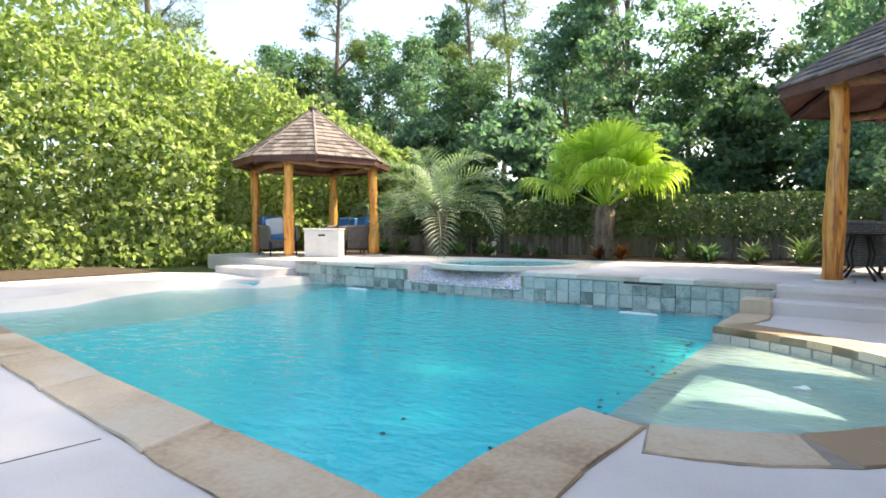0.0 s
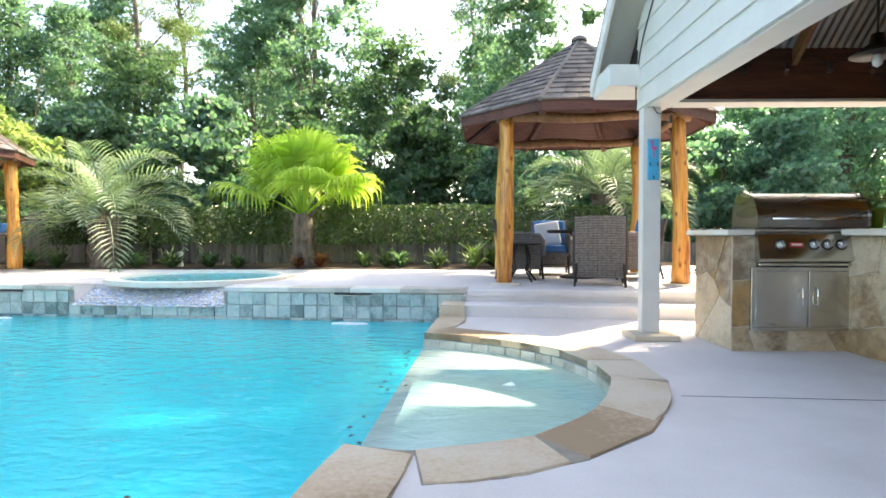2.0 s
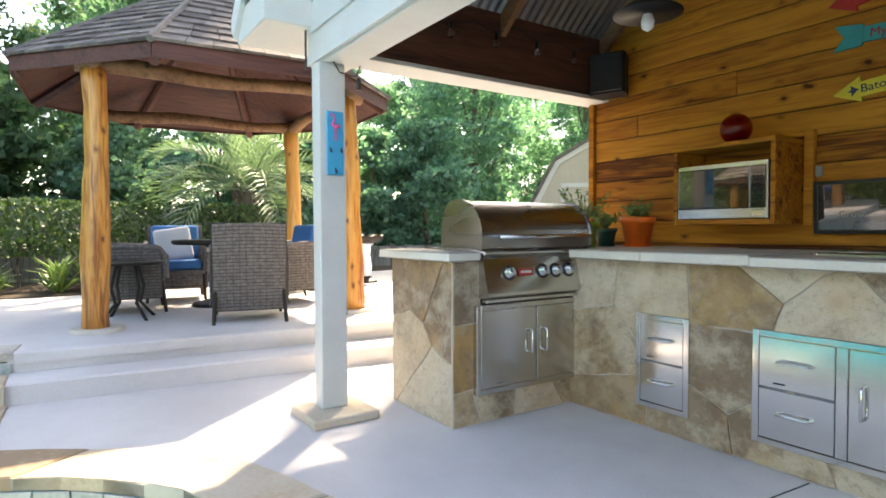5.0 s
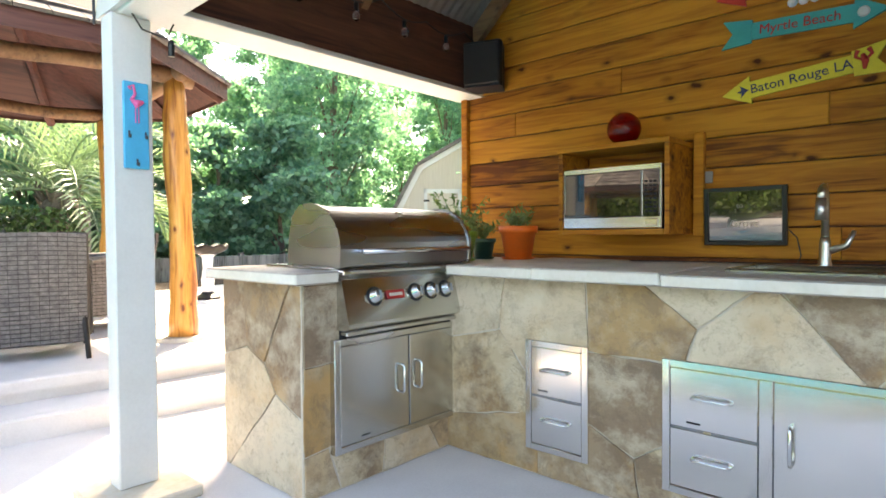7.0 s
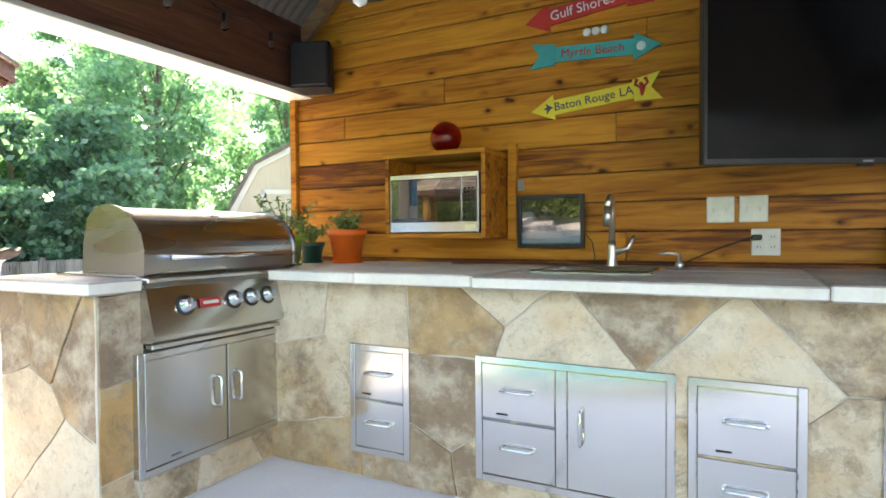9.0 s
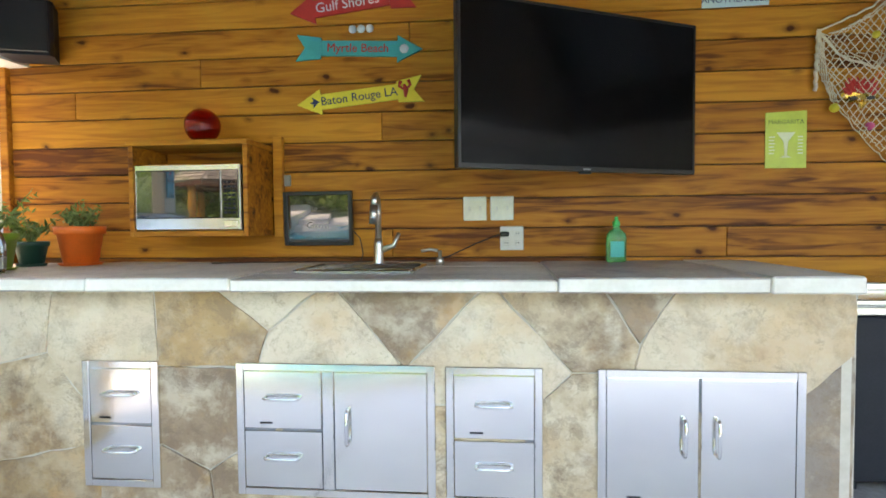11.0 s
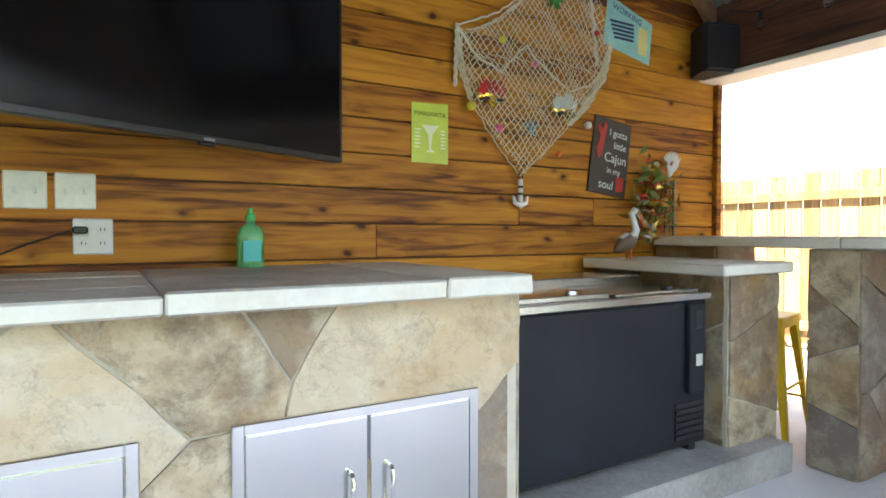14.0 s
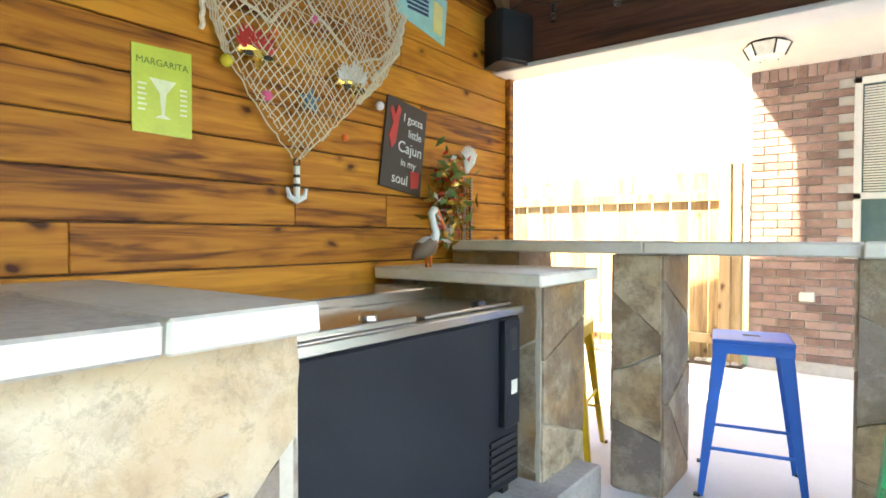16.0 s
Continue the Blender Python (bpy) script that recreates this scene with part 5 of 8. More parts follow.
def hedge(name, label, category, line, height, thick, density, size, material, seed, lumpy=0.35, base=0.0, stems=0, fall=0.0):
    """A hedge along a line of (x, y): leaves on an uneven body, thin stems below."""
    rng = np.random.default_rng(seed)
    h = thing(name, label, category)
    pts, lens = along_loop(line)
    n = int(lens[-1] * (height - base) * density)
    s = rng.uniform(0, lens[-1], n)
    z = rng.uniform(0, 1, n)
    u = rng.uniform(-1, 1, n)
    c = np.empty((n, 3))
    nr = np.zeros((n, 3))
    for i in range(n):
        a = at_length(pts, lens, s[i])
        b = at_length(pts, lens, min(lens[-1], s[i] + 0.05))
        d = (b - a).normalized() if (b - a).length > 1e-6 else Vector((1, 0))
        nx, ny = -d.y, d.x
        lump = noise.noise(Vector((s[i] * 0.55, z[i] * height * 0.55, seed))) * lumpy + noise.noise(Vector((s[i] * 1.9, z[i] * height * 1.9, seed + 7))) * lumpy * 0.5
        hh = base + (height - base) * (1 + 0.25 * lump) * (1 - fall * max(0, s[i] / lens[-1] - 0.5) / 0.5) * z[i]
        side = math.copysign(abs(u[i]) ** 0.35, u[i])
        w = thick * 0.5 * (1 + 1.3 * lump) * (1.0 - 0.35 * max(0, z[i] - 0.75) / 0.25)
        c[i] = (a.x + nx * side * w, a.y + ny * side * w, hh)
        nr[i] = (nx * side, ny * side, 0.3)
    body = new("foliage", leaf_mesh("foliage", c, nr, size, rng, material, 0.55))
    body.parent = h
    k = stems or int(lens[-1] / 0.9)
    for i in range(k):
        a = at_length(pts, lens, (i + 0.5) * lens[-1] / k)
        ox, oy = rng.uniform(-0.2, 0.2), rng.uniform(-0.2, 0.2)
        part("stem", tube([(a.x + ox * 0.4, a.y + oy * 0.4, 0.0), (a.x + ox, a.y + oy, height * 0.4), (a.x - ox, a.y - oy, height * 0.85)], [0.028, 0.02, 0.008], 5), M_bark, h)
    return h


hedge("tall_hedge", "very tall dense sunlit laurel hedge beside the pool", "hedge", [(-12.3, 2.5), (-12.9, 6.0), (-12.7, 9.0), (-12.0, 12.0), (-11.2, 14.0), (-9.8, 15.9), (-8.9, 16.6)], 6.0, 1.9, 620, 0.17, M_leaf_hedge, 71, 0.55, fall=0.45)
hedge("tall_hedge", "tall green hedge behind the laurel", "hedge", [(-14.2, 1.0), (-15.0, 7.0), (-14.0, 13.0), (-12, 17)], 6.6, 2.0, 260, 0.22, M_leaf_hedge, 72, 0.6, fall=0.3)
hedge("clipped_hedge", "long clipped green hedge on thin stems before the fence", "hedge", [(-7.6, 14.55), (-3.0, 14.45), (1.2, 14.4), (4.2, 14.4)], 1.52, 0.75, 2100, 0.085, M_leaf_box, 73, 0.16, 0.72, 26)

# beds
bm = prism([(-10.6, 13.2), (1.9, 12.9), (2.2, 13.9), (4.6, 14.0), (9.0, 15.2), (14, 15.2), (14, 18.5), (-14, 18.5), (-14, 13.2)], -0.05, 0.285)
structure("planting_bed", bm, M_soil, "dark mulched planting bed behind the deck", "soil")
structure("hedge_bed", prism([(-9.6, 4.0), (-9.5, 9.1), (-13.0, 9.2), (-15.5, 1.0), (-11.2, 1.0)], -0.06, 0.03), M_soil, "dark mulched strip under the tall hedge", "soil")


def fan_palm(x, y, z, seed, trunk_h, reach, label, n_fronds=26):
    rng = random.Random(seed)
    t = thing("fan_palm", label, "palm", x, y, z)
    prof = [(0.26, 0), (0.22, 0.15), (0.19, trunk_h * 0.5), (0.21, trunk_h * 0.8), (0.16, trunk_h)]
    tr = lathe(prof, 14)
    for k in range(60):
        a, zz = rng.uniform(0, 6.28), rng.uniform(0.1, trunk_h)
        p = Vector((0.19 * math.cos(a), 0.19 * math.sin(a), zz))
        tube([p, p + Vector((math.cos(a) * 0.07, math.sin(a) * 0.07, 0.10))], [0.03, 0.012], 4, tr)
    part("trunk", tr, M_bark, t)
    for k in range(n_fronds):
        az = k * 2.399 + rng.uniform(-0.2, 0.2)
        el = radians(86 - 56 * (k / n_fronds) + rng.uniform(-10, 10))
        sag = 0.30 + 0.55 * k / n_fronds
        out = Vector((math.cos(az), math.sin(az), 0))
        d = out * math.cos(el) + Vector((0, 0, math.sin(el)))
        L = reach * rng.uniform(0.75, 1.0)
        p0 = Vector((0, 0, trunk_h - 0.05))
        p1 = p0 + d * L * 0.5
        p2 = p0 + d * L * 0.92 + Vector((0, 0, -0.06 * L))
        bm = tube([p0, p1, p2], [0.022, 0.014, 0.008], 5)
        dd = (p2 - p1).normalized()
        side = dd.cross(Vector((0, 0, 1))).normalized()
        nrm = side.cross(dd)
        R = reach * 0.66 * rng.uniform(0.85, 1.15)
        blades = 36
        for b in range(blades):
            a = radians(-118 + 236 * (b + 0.5) / blades)
            bd = (dd * math.cos(a) + side * math.sin(a)).normalized()
            w = side * math.cos(a) - dd * math.sin(a)
            ln = R * (0.70 + 0.30 * math.cos(a * 0.6)) * rng.uniform(0.90, 1.08)
            lift = nrm * (0.02 if b % 2 else -0.01)
            q1 = p2 + bd * ln * 0.46 + lift
            q2 = p2 + bd * ln * 0.72 - Vector((0, 0, 0.11 * ln * sag))
            q3 = p2 + bd * ln * 0.86 - Vector((0, 0, 0.30 * ln * sag))
            q4 = p2 + bd * ln * rng.uniform(0.86, 0.93) - Vector((0, 0, rng.uniform(0.5, 0.72) * ln * sag))
            wd = R * 0.044
            rows = [(q1, wd), (q2, wd * 0.62), (q3, wd * 0.36)]
            prev = [bm.verts.new(p2)]
            for q, ww in rows:
                cur = [bm.verts.new(q + w * ww), bm.verts.new(q - w * ww)]
                bm.faces.new([prev[0], cur[0], cur[1]] if len(prev) == 1 else [prev[0], cur[0], cur[1], prev[1]])
                prev = cur
            bm.faces.new([prev[0], bm.verts.new(q4), prev[1]])
        part("frond", bm, M_leaf_fan, t)
    return t


def feather_palm(x, y, z, seed, trunk_h, reach, label, n_fronds=34, material=None):
    rng = random.Random(seed)
    t = thing("feather_palm", label, "palm", x, y, z)
    tr = lathe([(0.28, 0), (0.24, trunk_h * 0.5), (0.27, trunk_h * 0.85), (0.15, trunk_h)], 14)
    for k in range(70):
        a, zz = rng.uniform(0, 6.28), rng.uniform(0.05, trunk_h)
        p = Vector((0.24 * math.cos(a), 0.24 * math.sin(a), zz))
        tube([p, p + Vector((math.cos(a) * 0.09, math.sin(a) * 0.09, 0.16))], [0.035, 0.012], 4, tr)
    part("trunk", tr, M_bark, t)
    for k in range(n_fronds):
        az = k * 2.399 + rng.uniform(-0.25, 0.25)
        el = radians(80 - 80 * (k / n_fronds) + rng.uniform(-7, 7))
        out = Vector((math.cos(az), math.sin(az), 0))
        L = reach * rng.uniform(0.85, 1.12)
        pts = []
        p = Vector((0, 0, trunk_h - 0.03))
        ang_ = el
        for s in range(13):
            pts.append(p.copy())
            p = p + (out * math.cos(ang_) + Vector((0, 0, math.sin(ang_)))) * (L / 12)
            ang_ -= radians(3 + 1.15 * s)
        bm = tube(pts, [0.02 * (1 - 0.8 * s / 12) for s in range(13)], 5)
        side = out.cross(Vector((0, 0, 1)))
        for s in range(1, 12):
            dd = (pts[s + 1] - pts[s - 1]).normalized()
            nrm = side.cross(dd)
            for hstep in (0, 0.5):
                o = pts[s].lerp(pts[s + 1], hstep)
                ln = 0.52 * reach / 1.7 * math.sin(math.pi * min(0.97, (s + hstep) / 13 + 0.14)) ** 0.7
                for sg in (-1, 1):
                    bd = (side * sg * 0.75 + dd * 0.75 + nrm * 0.28).normalized()
                    mid_ = o + bd * ln * 0.55
                    tip = o + bd * ln - Vector((0, 0, 0.16 * ln))
                    w = dd.cross(bd).cross(bd).normalized() * 0.016
                    vs = [bm.verts.new(o), bm.verts.new(mid_ + w), bm.verts.new(tip), bm.verts.new(mid_ - w)]
                    bm.faces.new(vs)
        part("frond", bm, material or M_leaf_pindo, t)
    return t


fan_palm(-2.20, 13.95, 0.28, 81, 1.05, 1.42, "bright yellow-green fan palm with drooping leaf tips", 28)
feather_palm(-6.1, 13.75, 0.28, 82, 1.0, 2.15, "blue-green pindo palm with arching feathery fronds")
feather_palm(4.1, 14.9, 0.28, 83, 1.5, 2.2, "tall blue-green pindo palm behind the gazebo", 38)


def tuft(name, label, x, y, z, seed, n, reach, width, material, category):
    rng = random.Random(seed)
    t = thing(name, label, category, x, y, z)
    bm = bmesh.new()
    for k in range(n):
        az, el = rng.uniform(0, 6.28), radians(rng.uniform(25, 80))
        out = Vector((math.cos(az), math.sin(az), 0))
        L = reach * rng.uniform(0.6, 1.1)
        side = out.cross(Vector((0, 0, 1))) * width
        a = Vector((0, 0, 0)) + out * 0.02
        b = a + (out * math.cos(el) + Vector((0, 0, math.sin(el)))) * L * 0.6
        c = b + (out * math.cos(el - 0.7) + Vector((0, 0, math.sin(el - 0.7)))) * L * 0.4
        vs = [bm.verts.new(a - side * 0.6), bm.verts.new(a + side * 0.6), bm.verts.new(b + side), bm.verts.new(b - side), bm.verts.new(c)]
        bm.faces.new((vs[0], vs[1], vs[2], vs[3]))
        bm.faces.new((vs[3], vs[2], vs[4]))
    part("leaves", bm, material, t)
    return t


tuft("bromeliad", "dark red spiky bromeliad in the planting bed", -1.75, 13.45, 0.28, 91, 60, 0.42, 0.025, M_leaf_red, "plant")
tuft("bromeliad", "dark red spiky bromeliad in the planting bed", -2.15, 13.35, 0.28, 92, 40, 0.32, 0.022, M_leaf_red, "plant")
for i, (x, y, r, mm) in enumerate(((-4.6, 13.4, 0.5, M_leaf_box), (-3.9, 13.5, 0.45, M_leaf_box), (-3.3, 13.3, 0.35, M_leaf_box), (-5.3, 13.4, 0.5, M_leaf_dark), (-0.9, 13.5, 0.45, M_leaf_box), (-0.2, 13.4, 0.45, M_leaf_dark), (0.5, 13.3, 0.5, M_leaf_box), (1.2, 13.3, 0.6, M_leaf_pot), (-6.9, 13.5, 0.5, M_leaf_box), (1.6, 13.6, 0.6, M_leaf_box), (-0.5, 13.7, 0.5, M_leaf_box), (-7.6, 13.7, 0.5, M_leaf_dark))):
    tuft("fern", "low green fern in the planting bed", x, y, 0.28, 100 + i, 70, r, 0.022, mm, "fern")

gl_ = thing("garden_light", "small white bollard garden light in the planting bed", "garden light", -4.6, 13.75, 0.28)
part("post", lathe([(0.055, 0.0), (0.05, 0.02), (0.05, 0.26)], 14), M_white, gl_)
part("cap", lathe([(0.065, 0.26), (0.065, 0.285), (0.02, 0.31)], 14), M_white, gl_)
# ---- fences ----
def board_fence(name, label, x0, x1, y, z0, z1, material, w=0.14, rails=True, seed=1, front=-1, gap=0.006):
    f = tagged(thing(name, label, "fence"), kind="structure")
    rng = random.Random(seed)
    kinds = [mesh_of("picket", box(0, w - gap, -0.009, 0.009, 0, (z1 - z0) * (1 + 0.006 * k), 0.002), material) for k in range(3)]
    n = int((x1 - x0) / w)
    for i in range(n):
        piece("picket", rng.choice(kinds), f, pose(x0 + i * w + rng.uniform(-0.002, 0.002), y + rng.uniform(-0.003, 0.003), z0))
    if rails:
        for z in (z0 + 0.18, z1 - 0.25):
            part("rail", box(x0, x1, y - front * 0.012, y - front * 0.055, z, z + 0.085, 0.003), material, f)
        k = int((x1 - x0) / 2.4) + 1
        for i in range(k):
            px = x0 + i * (x1 - x0) / max(1, k - 1)
            part("fence_post", box(px - 0.045, px + 0.045, y - front * 0.058, y - front * 0.148, z0 - 0.1, z1 + 0.06, 0.004), material, f)
    return f


board_fence("fence_back", "weathered grey board fence behind the hedge", -12.0, 4.6, 15.35, 0.25, 1.45, M_greyfence, 0.15, True, 4)
board_fence("fence_low", "low weathered grey board fence at the back of the deck", 4.6, 13.0, 15.6, 0.15, 0.72, M_greyfence, 0.15, True, 5)

# ---- house, porch and side fence ----
HY = -1.15
house = thing("house", "brick house with a covered white porch", "house")
tagged(house, kind="structure")
wallp = part("wall", box(-3.0, 3.78, HY - 0.25, HY - 0.012, -0.05, 2.62), M_mortar, house)
bl, bh = 0.203, 0.067
bk = [mesh_of("brick", box(0, bl - 0.01, -0.012, 0.012, 0, bh - 0.01, 0.002), M_brick), mesh_of("brick", box(0, bl / 2 - 0.01, -0.012, 0.012, 0, bh - 0.01, 0.002), M_brick)]
r = 0
z = 0.10
while z < 2.35:
    x = 3.78 - bl
    if r % 2:
        piece("brick", bk[1], wallp, pose(3.78 - bl / 2, HY - 0.008, z))
        x -= bl / 2
    while x > 2.2:
        if not (x < 3.06 and z > 0.98 and z < 2.30):
            piece("brick", bk[0], wallp, pose(x, HY - 0.008, z))
        x -= bl
    z += bh
    r += 1
sold = mesh_of("soldier", box(0, bh - 0.008, -0.014, 0.014, 0, bl, 0.002), M_brick)
x = 3.78 - bh
while x > 2.2:
    piece("soldier_brick", sold, wallp, pose(x, HY - 0.006, 2.36))
    x -= bh
win = tagged(thing("window_house", "white framed house window with pale blinds", "window", 2.55, HY, 0.98), kind="structure")
for a, b, c, d in ((-0.55, -0.50, 0, 1.32), (0.47, 0.52, 0, 1.32), (-0.55, 0.52, 0, 0.05), (-0.55, 0.52, 1.27, 1.32), (-0.55, 0.52, 0.40, 0.45)):
    part("window_frame", box(a, b, -0.02, 0.035, c, d, 0.004), M_white, win)
M_pane = plain("window_pane", (0.10, 0.16, 0.16), 0.06)
part("pane", box(-0.50, 0.47, -0.015, -0.005, 0.05, 1.27), M_pane, win)
for k in range(40):
    part("blind_slat", box(-0.49, 0.46, -0.004, 0.006, 0.46 + k * 0.02, 0.472 + k * 0.02), M_cream, win)
part("sill", box(-0.6, 0.57, -0.02, 0.07, -0.05, 0.0, 0.006), M_white, win)
ob = thing("wall_outlet", "small pale outdoor outlet cover on the brick", "outlet", 3.36, HY + 0.006, 0.58)
part("cover", box(-0.055, 0.055, 0, 0.04, 0, 0.08, 0.008), M_cream, ob)
structure("porch_ceiling", prism([(0.2, HY - 0.2), (3.85, HY - 0.2), (3.85, -0.75), (4.35, -0.2), (5.9, 0.0), (5.9, 1.12), (0.2, 1.12)], 2.46, 2.60), M_cream, "cream painted porch ceiling", "ceiling")
structure("porch_beam", box(0.2, 5.9, 0.98, 1.14, 2.30, 2.47, 0.005), M_white, "white porch beam beside the pavilion", "beam")
structure("house_roof", prism([(-3.4, HY - 8), (3.9, HY - 8), (3.9, -0.7), (-3.4, HY + 0.3)], 2.66, 2.78), M_shingle, "brown shingled house roof edge", "roof")
lamp = thing("porch_lamp", "flush glass porch lamp with a dark metal frame", "lamp", 3.55, -0.38, 2.46)
M_lampglass = plain("frosted_lamp_glass", (0.75, 0.74, 0.68), 0.3)
part("glass", lathe([(0.11, -0.10), (0.15, -0.02), (0.12, 0.0)], 6), M_lampglass, lamp)
for k in range(6):
    a = k * math.pi / 3
    part("frame_bar", tube([(0.112 * math.cos(a), 0.112 * math.sin(a), -0.102), (0.153 * math.cos(a), 0.153 * math.sin(a), -0.02), (0.12 * math.cos(a), 0.12 * math.sin(a), 0.0)], 0.006, 5), M_castiron, lamp)
part("base", lathe([(0.13, -0.012), (0.13, 0.0)], 12), M_castiron, lamp)
board_fence("fence_side", "honey-coloured cedar board fence beside the house", 3.95, 9.2, HY - 0.06, -0.02, 1.66, M_fence, 0.165, True, 6, front=-1, gap=0.012)
sf = tagged(thing("fence_gate_post", "wooden post between fence and brick", "post", 3.87, HY + 0.02, 0), kind="structure")
part("shaft", box(-0.045, 0.045, -0.05, 0.05, 0, 1.72, 0.004), M_fence, sf)
structure("gravel_strip", box(3.8, 9.2, HY - 0.03, HY + 0.14, -0.02, 0.012), M_soil, "narrow strip of river stones along the fence", "gravel")
peb_k = [mesh_of("pebble", lathe([(0.0, 0), (0.035, 0.004), (0.03, 0.022), (0.008, 0.03)], 7), M_slab) for _ in range(2)]
pb = thing("river_stones", "rounded grey river stones along the fence", "stones")
for k in range(90):
    piece("stone", rg.choice(peb_k), pb, pose(3.85 + rg.uniform(0, 2.6), HY + rg.uniform(0.0, 0.12), 0.012, 0, 0, rg.uniform(0, 360)))

# ---- garden shed ----
M_shedwall = surface("shed_paint", [(0.50, 0.43, 0.33), (0.60, 0.53, 0.42)], 0.7, scale=3, stretch=(8, 8, 0.6), fine=50, bump=0.2, dist=0.004)
sh = thing("garden_shed", "beige barn-style garden shed with white trim and double doors", "shed", 12.15, 13.9, 0, -47.5)
prof = [(-1.6, 0), (1.6, 0), (1.6, 1.7), (1.05, 2.75), (0, 3.35), (-1.05, 2.75), (-1.6, 1.7)]
part("wall", prism(prof, 0, 3.0, m=Matrix(((1, 0, 0, 0), (0, 0, 1, 0), (0, 1, 0, 0), (0, 0, 0, 1)))), M_shedwall, sh)
for a, b in zip(prof[2:], prof[3:]):
    d = Vector((b[0] - a[0], b[1] - a[1])).normalized()
    nn = Vector((-d.y, d.x)) * -0.02
    q = [(a[0], a[1]), (b[0], b[1]), (b[0] + nn.x * 4, b[1] + nn.y * 4), (a[0] + nn.x * 4, a[1] + nn.y * 4)]
    part("roof", prism([(p[0], p[1]) for p in q], -0.10, 3.1, m=Matrix(((1, 0, 0, 0), (0, 0, 1, 0), (0, 1, 0, 0), (0, 0, 0, 1)))), M_shingle, sh)
    q2 = [(a[0], a[1]), (b[0], b[1]), (b[0] - nn.x * 6, b[1] - nn.y * 6), (a[0] - nn.x * 6, a[1] - nn.y * 6)]
    part("trim", prism(q2, -0.04, -0.004, m=Matrix(((1, 0, 0, 0), (0, 0, 1, 0), (0, 1, 0, 0), (0, 0, 0, 1)))), M_white, sh)
for s in (-1, 1):
    dd = part("door", box(s * 0.47 - 0.45, s * 0.47 + 0.45, -0.035, -0.004, 0.1, 2.2, 0.005), M_shedwall, sh)
    for a, b, c, d in ((-0.45, -0.37, 0.1, 2.2), (0.37, 0.45, 0.1, 2.2), (-0.45, 0.45, 0.1, 0.2), (-0.45, 0.45, 2.1, 2.2), (-0.45, 0.45, 1.1, 1.2)):
        part("door_trim", box(s * 0.47 + a, s * 0.47 + b, -0.05, -0.036, c, d), M_white, dd)
    part("hinge", box(s * 0.86 - 0.07, s * 0.86 + 0.07, -0.058, -0.051, 1.9, 1.95), M_black, dd)
# ---- outdoor kitchen ----
CX, CT = 3.84, 0.955                             # stone face and top of the counters
ON_WALL = Matrix(((0, 0, -1, 0), (-1, 0, 0, 0), (0, 1, 0, 0), (0, 0, 0, 1)))   # drawn flat: x runs along -y, y up, out of the wall
M_grey = plain("grey_plastic", (0.25, 0.25, 0.26), 0.45)
M_ivory = plain("ivory_plastic", (0.72, 0.70, 0.60), 0.4)
M_redpaint = plain("red_paint", (0.50, 0.03, 0.025), 0.5)
M_teal = plain("teal_paint", (0.03, 0.36, 0.36), 0.5)
M_yellow = plain("yellow_paint", (0.72, 0.60, 0.05), 0.5)
M_skyblue = plain("sky_blue_paint", (0.04, 0.42, 0.66), 0.5)
M_pink = plain("pink_paint", (0.75, 0.12, 0.30), 0.5)
M_lime = plain("lime_tin", (0.48, 0.58, 0.06), 0.4)
M_mint = plain("mint_tin", (0.30, 0.60, 0.55), 0.4)
M_darksign = plain("dark_brown_board", (0.05, 0.035, 0.03), 0.6)
M_gold = plain("gold_tinsel", (0.62, 0.40, 0.09), 0.25, 0.9)
M_rope = surface("net_rope", [(0.60, 0.52, 0.37), (0.74, 0.67, 0.52)], 0.9, scale=30, fine=200, bump=0.3, dist=0.002)
M_terra = plain("orange_plastic_pot", (0.78, 0.15, 0.02), 0.5)
M_greenpot = plain("dark_green_pot", (0.012, 0.06, 0.045), 0.4)
M_limepot = plain("lime_pot", (0.22, 0.36, 0.04), 0.4)
M_navy = plain("navy_text", (0.03, 0.04, 0.12), 0.6)


def words(text, size, material, parent, m, depth=0.002, name="lettering"):
    cu = bpy.data.curves.new("lettering", "FONT")
    cu.body, cu.size, cu.extrude = text, size, depth
    cu.align_x, cu.align_y = "CENTER", "CENTER"
    cu.resolution_u = 3
    tmp = bpy.data.objects.new("lettering_curve", cu)
    me = bpy.data.meshes.new_from_object(tmp)
    bpy.data.objects.remove(tmp)
    me.materials.clear()
    me.materials.append(material)
    ob = new(name, me)
    ob.parent = parent
    ob.matrix_basis = m
    return ob


def clad(name, label, w, h, m, layout, seed, category="stone cladding"):
    """Stone facing on a face w x h, drawn flat and placed by m; layout: the stones' middles, each with its tone."""
    base = tagged(thing(name, label, category), kind="structure")
    base.matrix_basis = m
    rng = random.Random(seed)
    part("grout_bed", box(0, w, 0, h, -0.02, 0.0135), M_grout, base)
    for poly, (_, _, tone) in zip(stones([(u, v) for u, v, _ in layout], w, h, 0.006), layout):
        if len(poly) >= 3:
            part("stone", prism(chipped(poly, rng), 0.0, 0.018 + rng.uniform(0, 0.007), bevel=0.003), STONE[tone], base)
    return base


def mixed(rng, w, h, size, tones):
    return [(u, v, rng.choice(tones)) for u, v in scattered(rng, w, h, size)]


def face(nx, ny, x, y, z=0.0):
    """A frame on a vertical face that looks along (nx, ny): x runs to the viewer's right."""
    return Matrix(((-ny, 0, nx, x), (nx, 0, ny, y), (0, 1, 0, z), (0, 0, 0, 1)))


